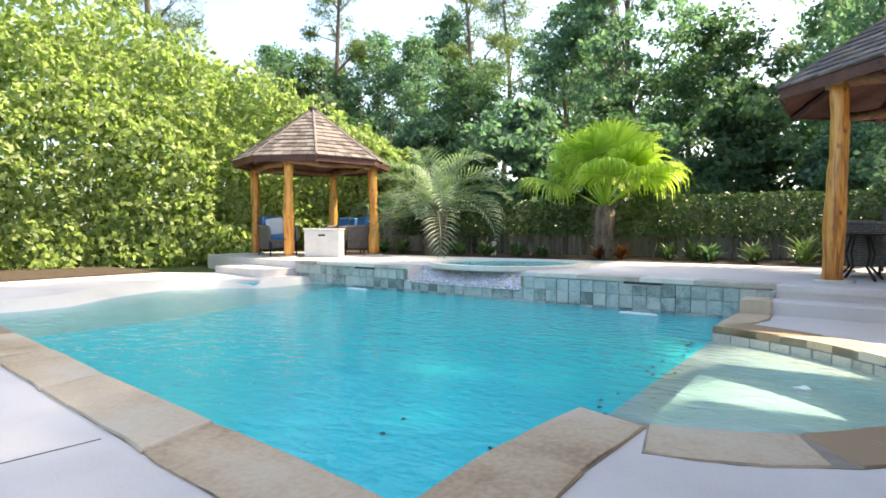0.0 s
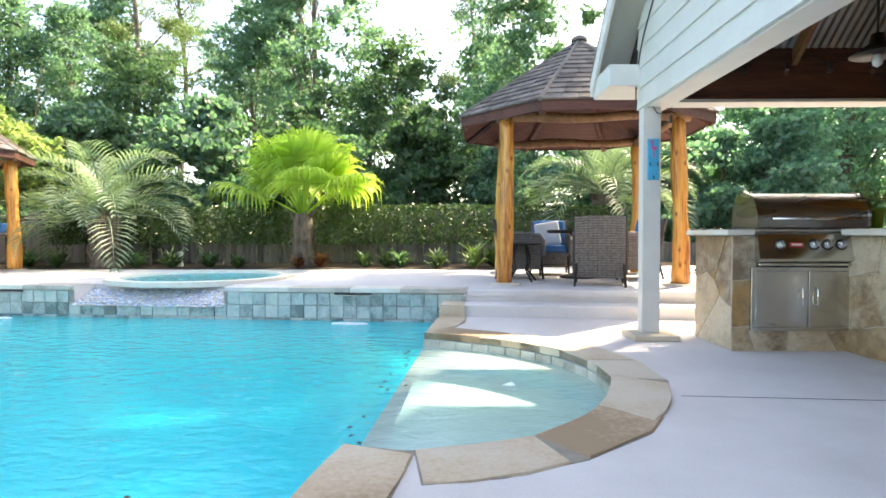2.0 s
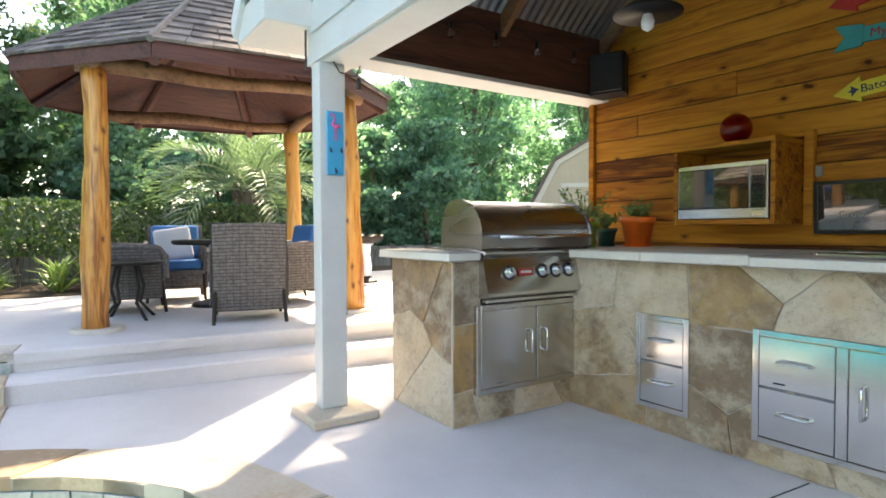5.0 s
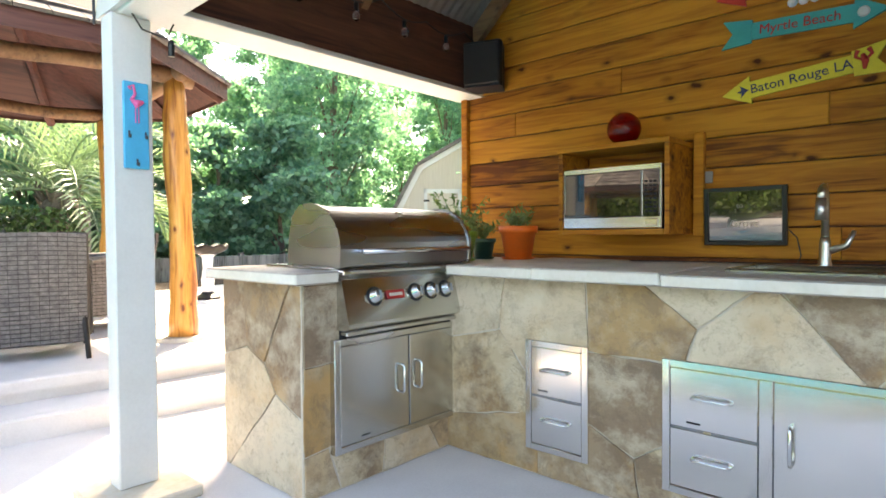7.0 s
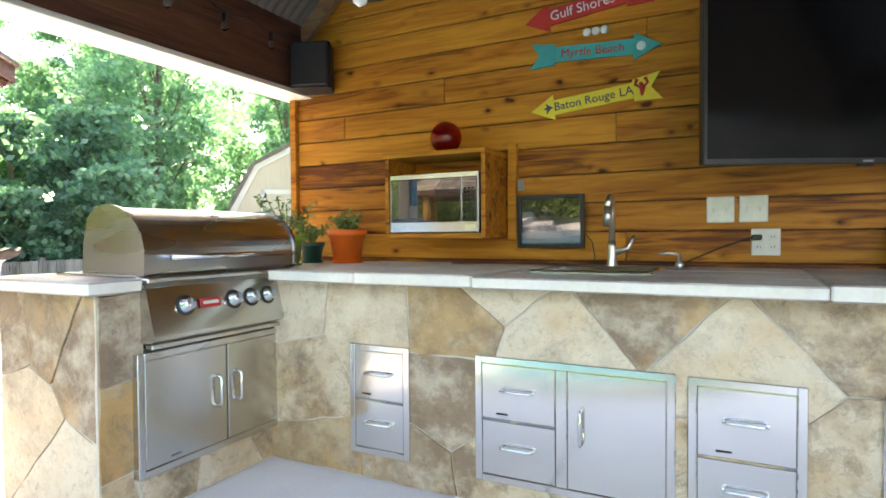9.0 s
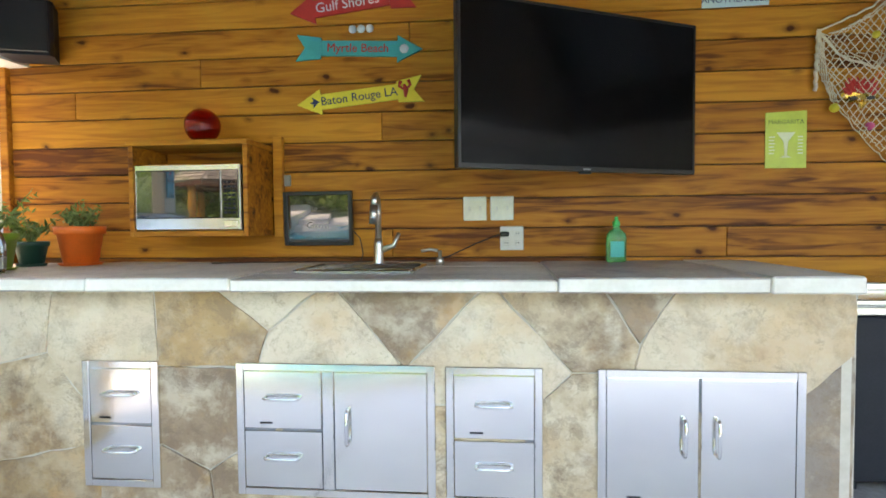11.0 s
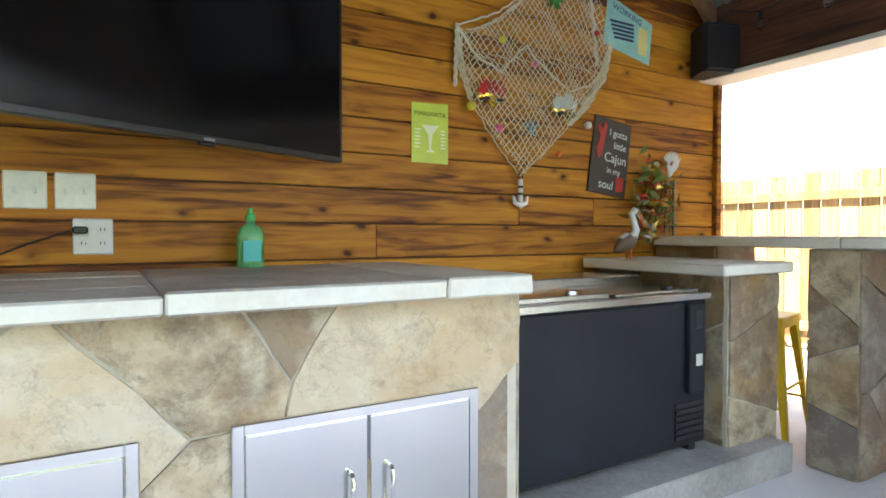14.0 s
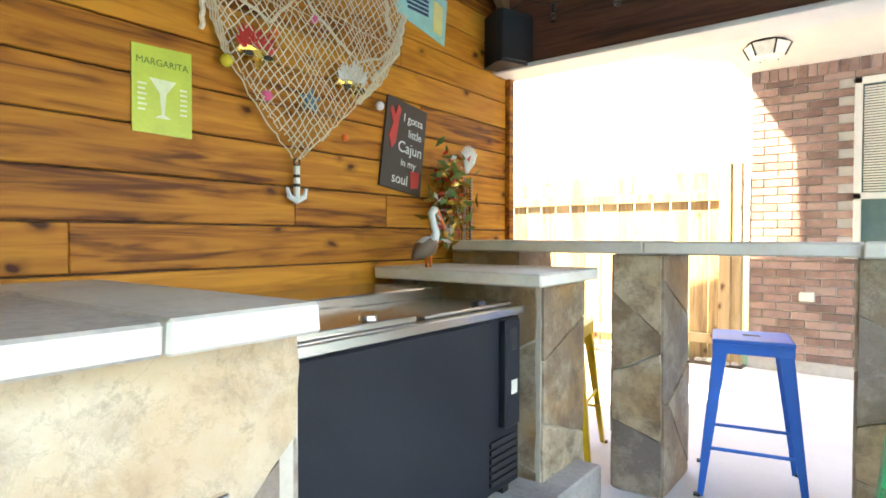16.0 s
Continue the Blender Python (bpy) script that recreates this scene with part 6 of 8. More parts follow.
# bodies (block core behind the facing)
core = thing("counter_base", "masonry base of the wall counter", "counter")
part("block", box(CX, 4.69, 3.53, 7.44, 0.0, 0.905), M_grout, core)
core2 = thing("counter_base", "masonry base of the grill island", "counter")
part("block", box(2.96, CX, 6.92, 7.52, 0.0, 0.70), M_grout, core2)
part("back_block", box(2.96, CX, 7.46, 7.52, 0.70, 0.905), M_grout, core2)
part("side_block", box(2.96, 3.05, 6.92, 7.52, 0.70, 0.905), M_grout, core2)
FRONT = [(0.16, 0.80, "c"), (0.62, 0.74, "c"), (0.24, 0.42, "s"), (0.32, 0.03, "o"), (1.06, 0.76, "o"), (1.22, 0.97, "c"), (1.06, 0.44, "b"), (0.86, 0.03, "b"), (1.28, 0.10, "s"), (1.50, 0.62, "c"),
         (1.60, 0.25, "s"), (1.86, 0.93, "b"), (2.15, 0.65, "c"), (2.10, 0.25, "s"), (2.43, 0.90, "s"), (2.62, 1.02, "b"), (2.47, 0.30, "s"), (3.00, 0.78, "c"), (2.85, 0.15, "s"), (3.45, 0.25, "g")]
clad("counter_cladding", "irregular cream, sand and brown slate facing of the counter", 6.92 - 3.50, 0.905, face(-1, 0, CX, 6.92), FRONT, 14)
clad("counter_cladding", "irregular slate facing at the counter end", 0.86, 0.905, face(0, -1, CX - 0.02, 3.53), mixed(random.Random(15), 0.86, 0.905, 0.42, "csb"), 15)
ISLAND_FRONT = [(0.05, 0.76, "b"), (0.07, 0.36, "o"), (0.10, 0.03, "s"), (0.25, 0.08, "s"), (0.62, 0.05, "c"), (0.87, 0.62, "s"), (0.88, 0.20, "s"), (0.45, 0.60, "s")]
clad("island_cladding", "brown and buff slate facing of the grill island", CX - 2.935, 0.905, face(0, -1, 2.935, 6.90), ISLAND_FRONT, 19)
ISLAND_END = [(0.06, 0.78, "b"), (0.36, 0.80, "b"), (0.60, 0.66, "b"), (0.18, 0.36, "c"), (0.40, 0.14, "c")]
clad("island_cladding", "brown and buff slate facing of the island end", 0.66, 0.905, face(-1, 0, 2.955, 7.55), ISLAND_END, 23)


def slab(name, label, polys, seed, z0=0.905, z1=CT, lift=()):
    base = thing(name, label, "countertop")
    rng = random.Random(seed)
    for i, p in enumerate(polys):
        bm = prism(p, z0, z1 + rng.uniform(-0.002, 0.002) + (lift[i] if i < len(lift) else 0.0))
        for v in bm.verts:
            v.co.x += rng.uniform(-0.005, 0.005)
            v.co.z += rng.uniform(-0.002, 0.002)
        bmesh.ops.bevel(bm, geom=list(bm.edges), offset=0.006, segments=1, affect="EDGES")
        ob = part("slab", bm, M_slab, base)
        ob.data.materials.append(M_edge)
        for f in ob.data.polygons:
            if abs(f.normal.z) < 0.5:
                f.material_index = 1
    return base


ys = [3.53, 3.83, 4.535, 5.725, 6.295, 6.80]
slab("countertop", "thick buff flagstone countertop with chiselled pale edge", [[(3.715, a + 0.002), (3.715, b - 0.002), (3.955, b - 0.002), (3.955, a + 0.002)] if 5.0 < (a + b) / 2 < 5.5 else [(3.715, a + 0.002), (3.715, b - 0.002), (4.69, b - 0.002), (4.69, a + 0.002)] for a, b in zip(ys, ys[1:])]
     + [[(4.33, 4.537), (4.33, 5.723), (4.69, 5.723), (4.69, 4.537)], [(3.957, 4.537), (3.957, 5.08), (4.328, 5.08), (4.328, 4.537)], [(3.957, 5.56), (3.957, 5.723), (4.328, 5.723), (4.328, 5.56)],
        [(4.03, 6.802), (4.69, 6.802), (4.69, 7.44), (4.03, 7.44)], [(3.80, 6.802), (4.028, 6.802), (4.028, 6.86), (3.80, 6.86)]], 31, lift=(0.010, 0.005))
slab("countertop", "pale flagstone top of the grill island", [[(2.87, 6.83), (3.085, 6.83), (3.085, 7.60), (2.87, 7.60)], [(3.087, 7.46), (4.03, 7.46), (4.03, 7.60), (3.087, 7.60)]], 33)


def bar_handle(parent, m, length, r=0.007, out=0.032):
    bm = tube([(-length / 2, 0, 0), (-length / 2, 0, out * 0.7), (-length / 2 + 0.012, 0, out), (length / 2 - 0.012, 0, out), (length / 2, 0, out * 0.7), (length / 2, 0, 0)], r, 8)
    ob = part("handle", bm, M_chrome, parent, "polished steel handle", True)
    ob.matrix_basis = m
    return ob


def steel_unit(name, label, w, h, m, panels, material, frame_w=0.03):
    """A built-in steel frame with drawers and doors; panels: (x0, x1, y0, y1, handle) in its face."""
    u = thing(name, label, "cabinet")
    u.matrix_basis = m
    for a, b, c, d in ((0, frame_w, 0, h), (w - frame_w, w, 0, h), (frame_w, w - frame_w, 0, frame_w), (frame_w, w - frame_w, h - frame_w, h)):
        part("frame", box(a, b, c, d, 0.0, 0.040, 0.003), material, u)
    part("shadow_gap", box(frame_w, w - frame_w, frame_w, h - frame_w, 0.0, 0.026), M_grey, u)
    if w > 0.75 and w < 0.8:
        part("stile", box(0.340, 0.383, frame_w, h - frame_w, 0.026, 0.038, 0.002), material, u)
    for x0, x1, y0, y1, hd in panels:
        p = part("drawer" if hd == "h" else "door", box(x0 + 0.002, x1 - 0.002, y0 + 0.002, y1 - 0.002, 0.020, 0.038, 0.002), material, u)
        cx, cy = (x0 + x1) / 2, (y0 + y1) / 2
        if hd == "h":
            bar_handle(p, pose(cx, cy + 0.01, 0.034), 0.13)
        elif hd == "l":
            bar_handle(p, pose(x0 + 0.055, cy + 0.02, 0.034, 0, 0, 90), 0.13)
        else:
            bar_handle(p, pose(x1 - 0.055, cy + 0.02, 0.034, 0, 0, 90), 0.13)
    lx0, lx1, ly0, ly1, lh = panels[0]
    part("badge", box((lx0 + lx1) / 2 - 0.09, (lx0 + lx1) / 2 - 0.04, ly0 + 0.02, ly0 + 0.028, 0.036, 0.038), M_grey, u)
    return u


F = 3.843
steel_unit("drawer_unit", "narrow two-drawer brushed steel unit in the stone counter", 0.318, 0.505, face(-1, 0, F, 6.386, 0.118), [(0.03, 0.288, 0.255, 0.475, "h"), (0.03, 0.288, 0.03, 0.250, "h")], M_steel_light)
steel_unit("combo_unit", "wide pale steel unit with two drawers and a door", 0.772, 0.515, face(-1, 0, F, 5.750, 0.108), [(0.03, 0.338, 0.26, 0.485, "h"), (0.03, 0.338, 0.03, 0.255, "h"), (0.385, 0.742, 0.03, 0.485, "l")], M_steel_light)
steel_unit("drawer_unit", "two-drawer pale steel unit with a lock in the counter", 0.358, 0.52, face(-1, 0, F, 4.939, 0.10), [(0.03, 0.328, 0.25, 0.49, "h"), (0.03, 0.328, 0.03, 0.245, "h")], M_steel_light)
steel_unit("double_door_unit", "pale brushed steel double doors in the stone counter", 0.715, 0.52, face(-1, 0, F, 4.385, 0.10), [(0.03, 0.355, 0.03, 0.49, "r"), (0.36, 0.685, 0.03, 0.49, "l")], M_steel_light)
steel_unit("double_door_unit", "brushed steel double doors below the grill", 0.88, 0.495, face(0, -1, 3.070, 6.888, 0.165), [(0.03, 0.437, 0.03, 0.465, "r"), (0.442, 0.85, 0.03, 0.465, "l")], M_steel)

# the grill
gr = thing("gas_grill", "built-in stainless steel gas grill with a domed hood", "grill", 3.105, 6.86, 0.0)
GW = 0.90
part("firebox", box(0.01, GW - 0.01, 0.04, 0.60, 0.71, 0.965, 0.004), M_steel, gr)
pan = prism([(0.0, 0.698), (-0.045, 0.700), (-0.068, 0.712), (-0.068, 0.728), (-0.018, 0.915), (-0.004, 0.932), (0.04, 0.935), (0.04, 0.698)], 0, GW, m=Matrix(((0, 0, 1, 0), (1, 0, 0, 0), (0, 1, 0, 0), (0, 0, 0, 1))))
part("control_panel", pan, M_steel, gr)
part("drip_tray", box(0.01, GW - 0.01, -0.040, 0.02, 0.672, 0.694, 0.005), M_steel, gr)
part("tray_gap", box(0.01, GW - 0.01, 0.0, 0.03, 0.655, 0.70), M_black, gr)
part("shelf_lip", box(-0.005, GW + 0.005, -0.04, 0.06, 0.935, 0.955, 0.005), M_steel, gr)
tilt = Matrix.Rotation(math.radians(90 - 15.5), 4, "X")
for x in (0.165, 0.42, 0.525, 0.63, 0.81):
    kn = lathe([(0.034, 0.0), (0.034, 0.008), (0.029, 0.012), (0.026, 0.036), (0.022, 0.041)], 20)
    k = part("knob", kn, M_chrome, gr, "polished steel knob", True)
    k.matrix_basis = Matrix.Translation((x, -0.040, 0.835)) @ tilt
    part("bezel", lathe([(0.044, 0.0), (0.043, 0.004), (0.037, 0.007)], 22), M_black, k)
    part("pointer", box(-0.004, 0.004, -0.020, 0.020, 0.041, 0.050, 0.002), M_grey, k)
bd = part("badge", box(-0.055, 0.055, -0.020, 0.020, 0.0, 0.006, 0.003), M_redpaint, gr, "red enamel badge with a pale mark")
bd.matrix_basis = Matrix.Translation((0.285, -0.044, 0.835)) @ tilt
mk = part("mark", box(-0.04, 0.04, -0.007, 0.007, 0.006, 0.0075), M_ivory, bd)
hood = [(0.03, 0.958), (0.015, 0.97), (0.010, 1.045)]
for k in range(13):
    a = math.radians(0 + 92 * k / 12)
    hood.append((0.33 - 0.32 * math.cos(a), 1.045 + 0.20 * math.sin(a)))
hood += [(0.42, 1.235), (0.49, 1.19), (0.53, 1.09), (0.54, 0.958)]
hood = [(y * 0.74, z) for y, z in hood]
part("hood", prism(hood, 0.03, GW - 0.03, m=Matrix(((0, 0, 1, 0), (1, 0, 0, 0), (0, 1, 0, 0), (0, 0, 0, 1)))), M_hood, gr)
for x0, x1 in ((0.012, 0.030), (GW - 0.030, GW - 0.012)):
    hs = [(0.20 + (y - 0.20) * 1.03, z if z < 0.97 else 0.958 + (z - 0.958) * 1.03) for y, z in hood]
    part("hood_end", prism(hs, x0, x1, m=Matrix(((0, 0, 1, 0), (1, 0, 0, 0), (0, 1, 0, 0), (0, 0, 0, 1))), bevel=0.0), M_hood, gr)
hb = part("hood_handle", tube([(0.10, -0.045, 1.035), (0.80, -0.045, 1.035)], 0.013, 12), M_chrome, gr, "polished bar handle", True)
for x in (0.12, 0.78):
    part("bracket", tube([(x, 0.012, 1.035), (x, -0.045, 1.035)], 0.010, 8), M_chrome, hb)
th = part("thermometer", lathe([(0.038, 0), (0.036, 0.012), (0.030, 0.014)], 20), M_chrome, gr, "round steel thermometer")
th.matrix_basis = Matrix.Translation((0.46, 0.108, 1.187)) @ Matrix.Rotation(math.radians(46), 4, "X")
part("dial", lathe([(0.027, 0.0145), (0.027, 0.0155)], 20), M_ivory, th)

# microwave in its box
bx = thing("microwave_shelf", "stained pine wall box holding a microwave", "shelf")
for a in (box(4.38, 4.698, 5.945, 5.97, 1.10, 1.545, 0.003), box(4.38, 4.698, 6.53, 6.555, 1.10, 1.545, 0.003), box(4.38, 4.698, 5.97, 6.53, 1.10, 1.128, 0.003), box(4.37, 4.698, 5.94, 6.56, 1.545, 1.57, 0.003), box(4.68, 4.698, 5.97, 6.53, 1.128, 1.545)):
    part("panel", a, M_boards, bx)
part("cleat", box(4.66, 4.699, 5.88, 5.93, 1.09, 1.62, 0.003), M_boards, bx)
mw = thing("microwave", "silver microwave oven with a dark glass door", "microwave")
part("body", box(4.40, 4.67, 5.985, 6.525, 1.13, 1.45, 0.006), M_black, mw)
part("front", box(4.383, 4.40, 5.983, 6.526, 1.132, 1.452, 0.004), M_steel, mw, "silver front")
part("door_glass", box(4.377, 4.384, 6.080, 6.518, 1.188, 1.424, 0.006), M_glassblack, mw, "dark mirror glass window")
cp = part("keypad", box(4.377, 4.384, 5.992, 6.077, 1.188, 1.424, 0.003), M_glassblack, mw)
for r in range(8):
    for c in range(3):
        part("key", box(4.3755, 4.3775, 6.006 + c * 0.022, 6.021 + c * 0.022, 1.21 + r * 0.021, 1.221 + r * 0.021), M_charcoal, cp)
part("open_button", box(4.376, 4.383, 6.0, 6.07, 1.145, 1.18, 0.004), M_steel_light, mw)
M_redglass = glass_material("red_crackle_glass", (0.65, 0.06, 0.04), 0.08)
ball = lathe([(0.088 * math.sin(math.pi * k / 16) + 0.0005, 0.09 - 0.088 * math.cos(math.pi * k / 16)) for k in range(17)], 28)
b = thing("glass_ball", "dark red hollow glass ball on the microwave shelf", "glass ball", 4.52, 6.24, 1.57)
part("ball", ball, M_redglass, b, "", True)
inner = lathe([(0.080 * math.sin(math.pi * k / 16) + 0.0005, 0.09 + 0.080 * math.cos(math.pi * k / 16)) for k in range(17)], 28)
part("hollow", inner, M_redglass, b, "", True)

# chalkboard with a black frame
ch = thing("chalkboard", "black framed glossy chalkboard with faint chalk writing", "chalkboard")
ch.matrix_basis = Matrix.Translation((4.685, 5.69, 1.045)) @ Matrix.Rotation(math.radians(-3), 4, "Y") @ ON_WALL
for a, b_, c, d in ((-0.185, -0.165, 0, 0.285), (0.165, 0.185, 0, 0.285), (-0.165, 0.165, 0, 0.02), (-0.165, 0.165, 0.265, 0.285)):
    part("frame", box(a, b_, c, d, 0.0, 0.025, 0.003), M_black, ch)
part("board", box(-0.166, 0.166, 0.019, 0.266, 0.002, 0.012), M_glassblack, ch)
M_chalk = plain("chalk", (0.30, 0.28, 0.24), 0.9)
words("to", 0.035, M_chalk, ch, pose(-0.02, 0.195, 0.0125), 0.0004)
words("Grove", 0.05, M_chalk, ch, pose(0.0, 0.105, 0.0125), 0.0004)
ot = thing("phone_gadget", "small grey remote hung on the wall", "remote", 4.692, 5.865, 1.36)
part("body", box(-0.008, 0.006, -0.02, 0.02, 0, 0.06, 0.004), M_grey, ot)

# sink, faucet, dispenser
sk = thing("sink", "stainless steel drop-in sink in the stone counter", "sink")
for a in (box(3.945, 4.34, 5.07, 5.09, 0.945, 0.970, 0.006), box(3.945, 4.34, 5.55, 5.57, 0.945, 0.970, 0.006), box(3.945, 3.97, 5.09, 5.55, 0.945, 0.970, 0.006), box(4.315, 4.34, 5.09, 5.55, 0.945, 0.970, 0.006)):
    part("rim", a, M_chrome, sk)
part("bowl", box(3.962, 4.323, 5.082, 5.558, 0.908, 0.914), M_steel, sk)
fc = thing("faucet", "brushed nickel pull-down kitchen faucet", "faucet", 4.44, 5.32, CT)
M_nickel = plain("brushed_nickel", (0.66, 0.64, 0.60), 0.32, 1.0)
part("base", lathe([(0.030, 0), (0.028, 0.012), (0.022, 0.03), (0.021, 0.10), (0.017, 0.13)], 20), M_nickel, fc, "", True)
part("spout", tube([(0, 0, 0.12), (0, 0, 0.26), (-0.012, 0, 0.31), (-0.045, 0, 0.335), (-0.075, 0, 0.322), (-0.092, 0, 0.285)], [0.015, 0.014, 0.014, 0.015, 0.016, 0.017], 12), M_nickel, fc, "", True)
part("spray_head", tube([(-0.092, 0, 0.287), (-0.10, 0, 0.20)], [0.018, 0.022], 14), M_nickel, fc, "", True)
part("lever", tube([(0, -0.02, 0.075), (0, -0.075, 0.095), (0, -0.10, 0.155)], [0.016, 0.012, 0.008], 10), M_nickel, fc, "", True)
sd = thing("soap_pump", "small nickel soap pump beside the sink", "soap pump", 4.42, 5.02, CT)
part("base", lathe([(0.02, 0), (0.018, 0.03), (0.008, 0.04), (0.008, 0.07)], 14), M_nickel, sd, "", True)
part("nozzle", tube([(0, 0.01, 0.07), (0, 0.05, 0.075), (0, 0.09, 0.068)], 0.007, 8), M_nickel, sd, "", True)
bt = thing("soap_bottle", "clear green dish soap bottle on the counter", "bottle", 4.59, 4.17, CT)
M_greenglass = glass_material("green_soap", (0.22, 0.78, 0.38), 0.10)
M_greenglass.node_tree.nodes["Principled BSDF"].inputs["Transmission Weight"].default_value = 0.7
bb = lathe([(0.042, 0), (0.049, 0.010), (0.050, 0.115), (0.046, 0.140), (0.030, 0.157), (0.017, 0.166), (0.016, 0.18)], 24)
for v in bb.verts:
    v.co.x *= 0.62
part("bottle", bb, M_greenglass, bt, "", True)
part("cap", lathe([(0.018, 0.18), (0.018, 0.20), (0.009, 0.205), (0.008, 0.225)], 14), plain("green_cap", (0.03, 0.45, 0.12), 0.4), bt, "green cap")
part("label_patch", box(-0.0315, -0.0285, -0.032, 0.032, 0.028, 0.105), plain("teal_label", (0.05, 0.50, 0.48), 0.5), bt, "teal paper label")


def switch(name, y, z, label, outlet=False):
    s = thing(name, label, "outlet" if outlet else "light switch")
    s.matrix_basis = Matrix.Translation((4.70, y, z)) @ ON_WALL
    part("plate", box(-0.06, 0.06, -0.062, 0.062, 0, 0.007, 0.004), M_white if outlet else M_ivory, s)
    for x in (-0.028, 0.028):
        if outlet:
            for yy in (-0.024, 0.024):
                o = part("socket", box(x - 0.016, x + 0.016, yy - 0.014, yy + 0.014, 0.007, 0.009, 0.002), M_white, s)
                for dx in (-0.006, 0.006):
                    part("slot", box(x + dx - 0.0015, x + dx + 0.0015, yy - 0.004, yy + 0.006, 0.009, 0.0095), M_black, o)
        else:
            part("toggle", box(x - 0.005, x + 0.005, -0.011, 0.011, 0.007, 0.017, 0.002), M_white, s)
    return s


switch("light_switch", 4.865, 1.23, "ivory double light switch plate on the boards")
switch("light_switch", 4.725, 1.23, "ivory double light switch plate on the boards")
switch("wall_outlet", 4.675, 1.075, "white four-socket outlet on the boards", True)
pg = thing("plug_and_cord", "black plug with a thin cord along the counter", "cord")
part("plug", box(4.655, 4.69, 4.69, 4.735, 1.085, 1.11, 0.006), M_black, pg)
part("cord", tube([(4.66, 4.74, 1.095), (4.65, 4.86, 1.05), (4.62, 5.0, 0.985), (4.60, 5.15, 0.965), (4.60, 5.6, 0.962), (4.57, 6.0, 0.962), (4.50, 6.2, 0.962)], 0.0035, 6), M_black, pg)
part("cord_end", tube([(4.66, 5.50, 1.12), (4.64, 5.46, 1.08), (4.62, 5.44, 1.0), (4.60, 5.45, 0.962)], 0.003, 6), M_black, pg)


def pot(name, label, x, y, r, h, material, seed, plant):
    p = thing(name, label, "plant pot", x, y, CT)
    part("saucer", lathe([(r * 0.85, 0.0), (r * 0.95, 0.012)], 24), material, p)
    part("pot", lathe([(r * 0.72, 0.012), (r * 0.95, h * 0.8), (r * 1.06, h * 0.8), (r * 1.08, h), (r * 0.98, h), (r * 0.92, h * 0.9)], 28), material, p, "", True)
    part("soil", lathe([(r * 0.93, h * 0.88), (r * 0.93, h * 0.9)], 20), M_soil, p)
    rng = random.Random(seed)
    st = bmesh.new()
    nl, cs, ns = 60, [], []
    for k in range(14):
        a, l = rng.uniform(0, 6.28), plant * rng.uniform(0.6, 1.1)
        e = Vector((math.cos(a) * l * 0.6, math.sin(a) * l * 0.6, h * 0.9 + l * rng.uniform(0.5, 0.9)))
        tube([(0, 0, h * 0.85), (e.x * 0.4, e.y * 0.4, h * 0.9 + l * 0.35), e], [0.005, 0.004, 0.002], 5, st)
        for q in range(16):
            f = rng.uniform(0.45, 1.05)
            cs.append((e.x * f + rng.uniform(-0.02, 0.02), e.y * f + rng.uniform(-0.02, 0.02), h * 0.9 + (e.z - h * 0.9) * f + rng.uniform(-0.015, 0.02)))
            ns.append((0, 0, 1))
    tagged(part("stems", st, M_leaf_pot, p), kind="stuff")
    lv = new("leaves", leaf_mesh("leaves", cs, ns, 0.04, np.random.default_rng(seed), M_leaf_pot, 0.3))
    lv.parent = p
    return p


pot("plant_pot", "bright orange pot with a small succulent", 4.485, 6.90, 0.11, 0.20, M_terra, 3, 0.16)
pot("plant_pot", "small dark green pot with a leggy plant", 4.42, 7.12, 0.075, 0.125, M_greenpot, 4, 0.17)
pot("plant_pot", "lime green pot with a spreading plant", 4.135, 7.06, 0.095, 0.17, M_limepot, 5, 0.24)

# the television, swung out on its bracket
tv = thing("television", "large black flat television angled out from the wall", "television")
A, B = Vector((4.103, 4.907)), Vector((4.675, 3.78))
tvm = Matrix(((B.x - A.x, 0, 0, 0), (B.y - A.y, 0, 0, 0), (0, 1, 0, 0), (0, 0, 0, 1)))
d = (B - A).normalized()
nrm = Vector((-abs(d.y), -abs(d.x) * (1 if d.x > 0 else -1)))
tv.matrix_basis = Matrix(((d.x, 0, nrm.x, A.x), (d.y, 0, nrm.y, A.y), (0, 1, 0, 1.385), (0, 0, 0, 1)))
L = (B - A).length
part("housing", box(0.0, L, 0.0, 0.725, -0.045, 0.0, 0.006), M_black, tv)
for a, b_, c, dd in ((0, 0.012, 0, 0.725), (L - 0.012, L, 0, 0.725), (0.012, L - 0.012, 0, 0.020), (0.012, L - 0.012, 0.713, 0.725)):
    part("bezel", box(a, b_, c, dd, 0.0, 0.006, 0.001), M_black, tv)
part("screen", box(0.012, L - 0.012, 0.020, 0.713, 0.0, 0.002), M_tv, tv, "dark glossy screen")
part("logo_mark", box(L / 2 - 0.02, L / 2 + 0.02, 0.004, 0.012, 0.006, 0.007), M_grey, tv)
part("sensor", box(L / 2 - 0.03, L / 2 + 0.03, -0.012, 0.0, -0.02, 0.0, 0.003), M_black, tv)
mid_tv = (A + B) / 2
br = thing("tv_bracket", "black folding steel wall bracket behind the television", "bracket")
part("wall_plate", box(4.685, 4.699, 4.25, 4.45, 1.6, 1.9, 0.003), M_black, br)
part("arm", tube([(4.69, 4.35, 1.75), (4.56, 4.42, 1.75), (mid_tv.x + 0.06, mid_tv.y + 0.02, 1.75)], 0.018, 8), M_black, br)


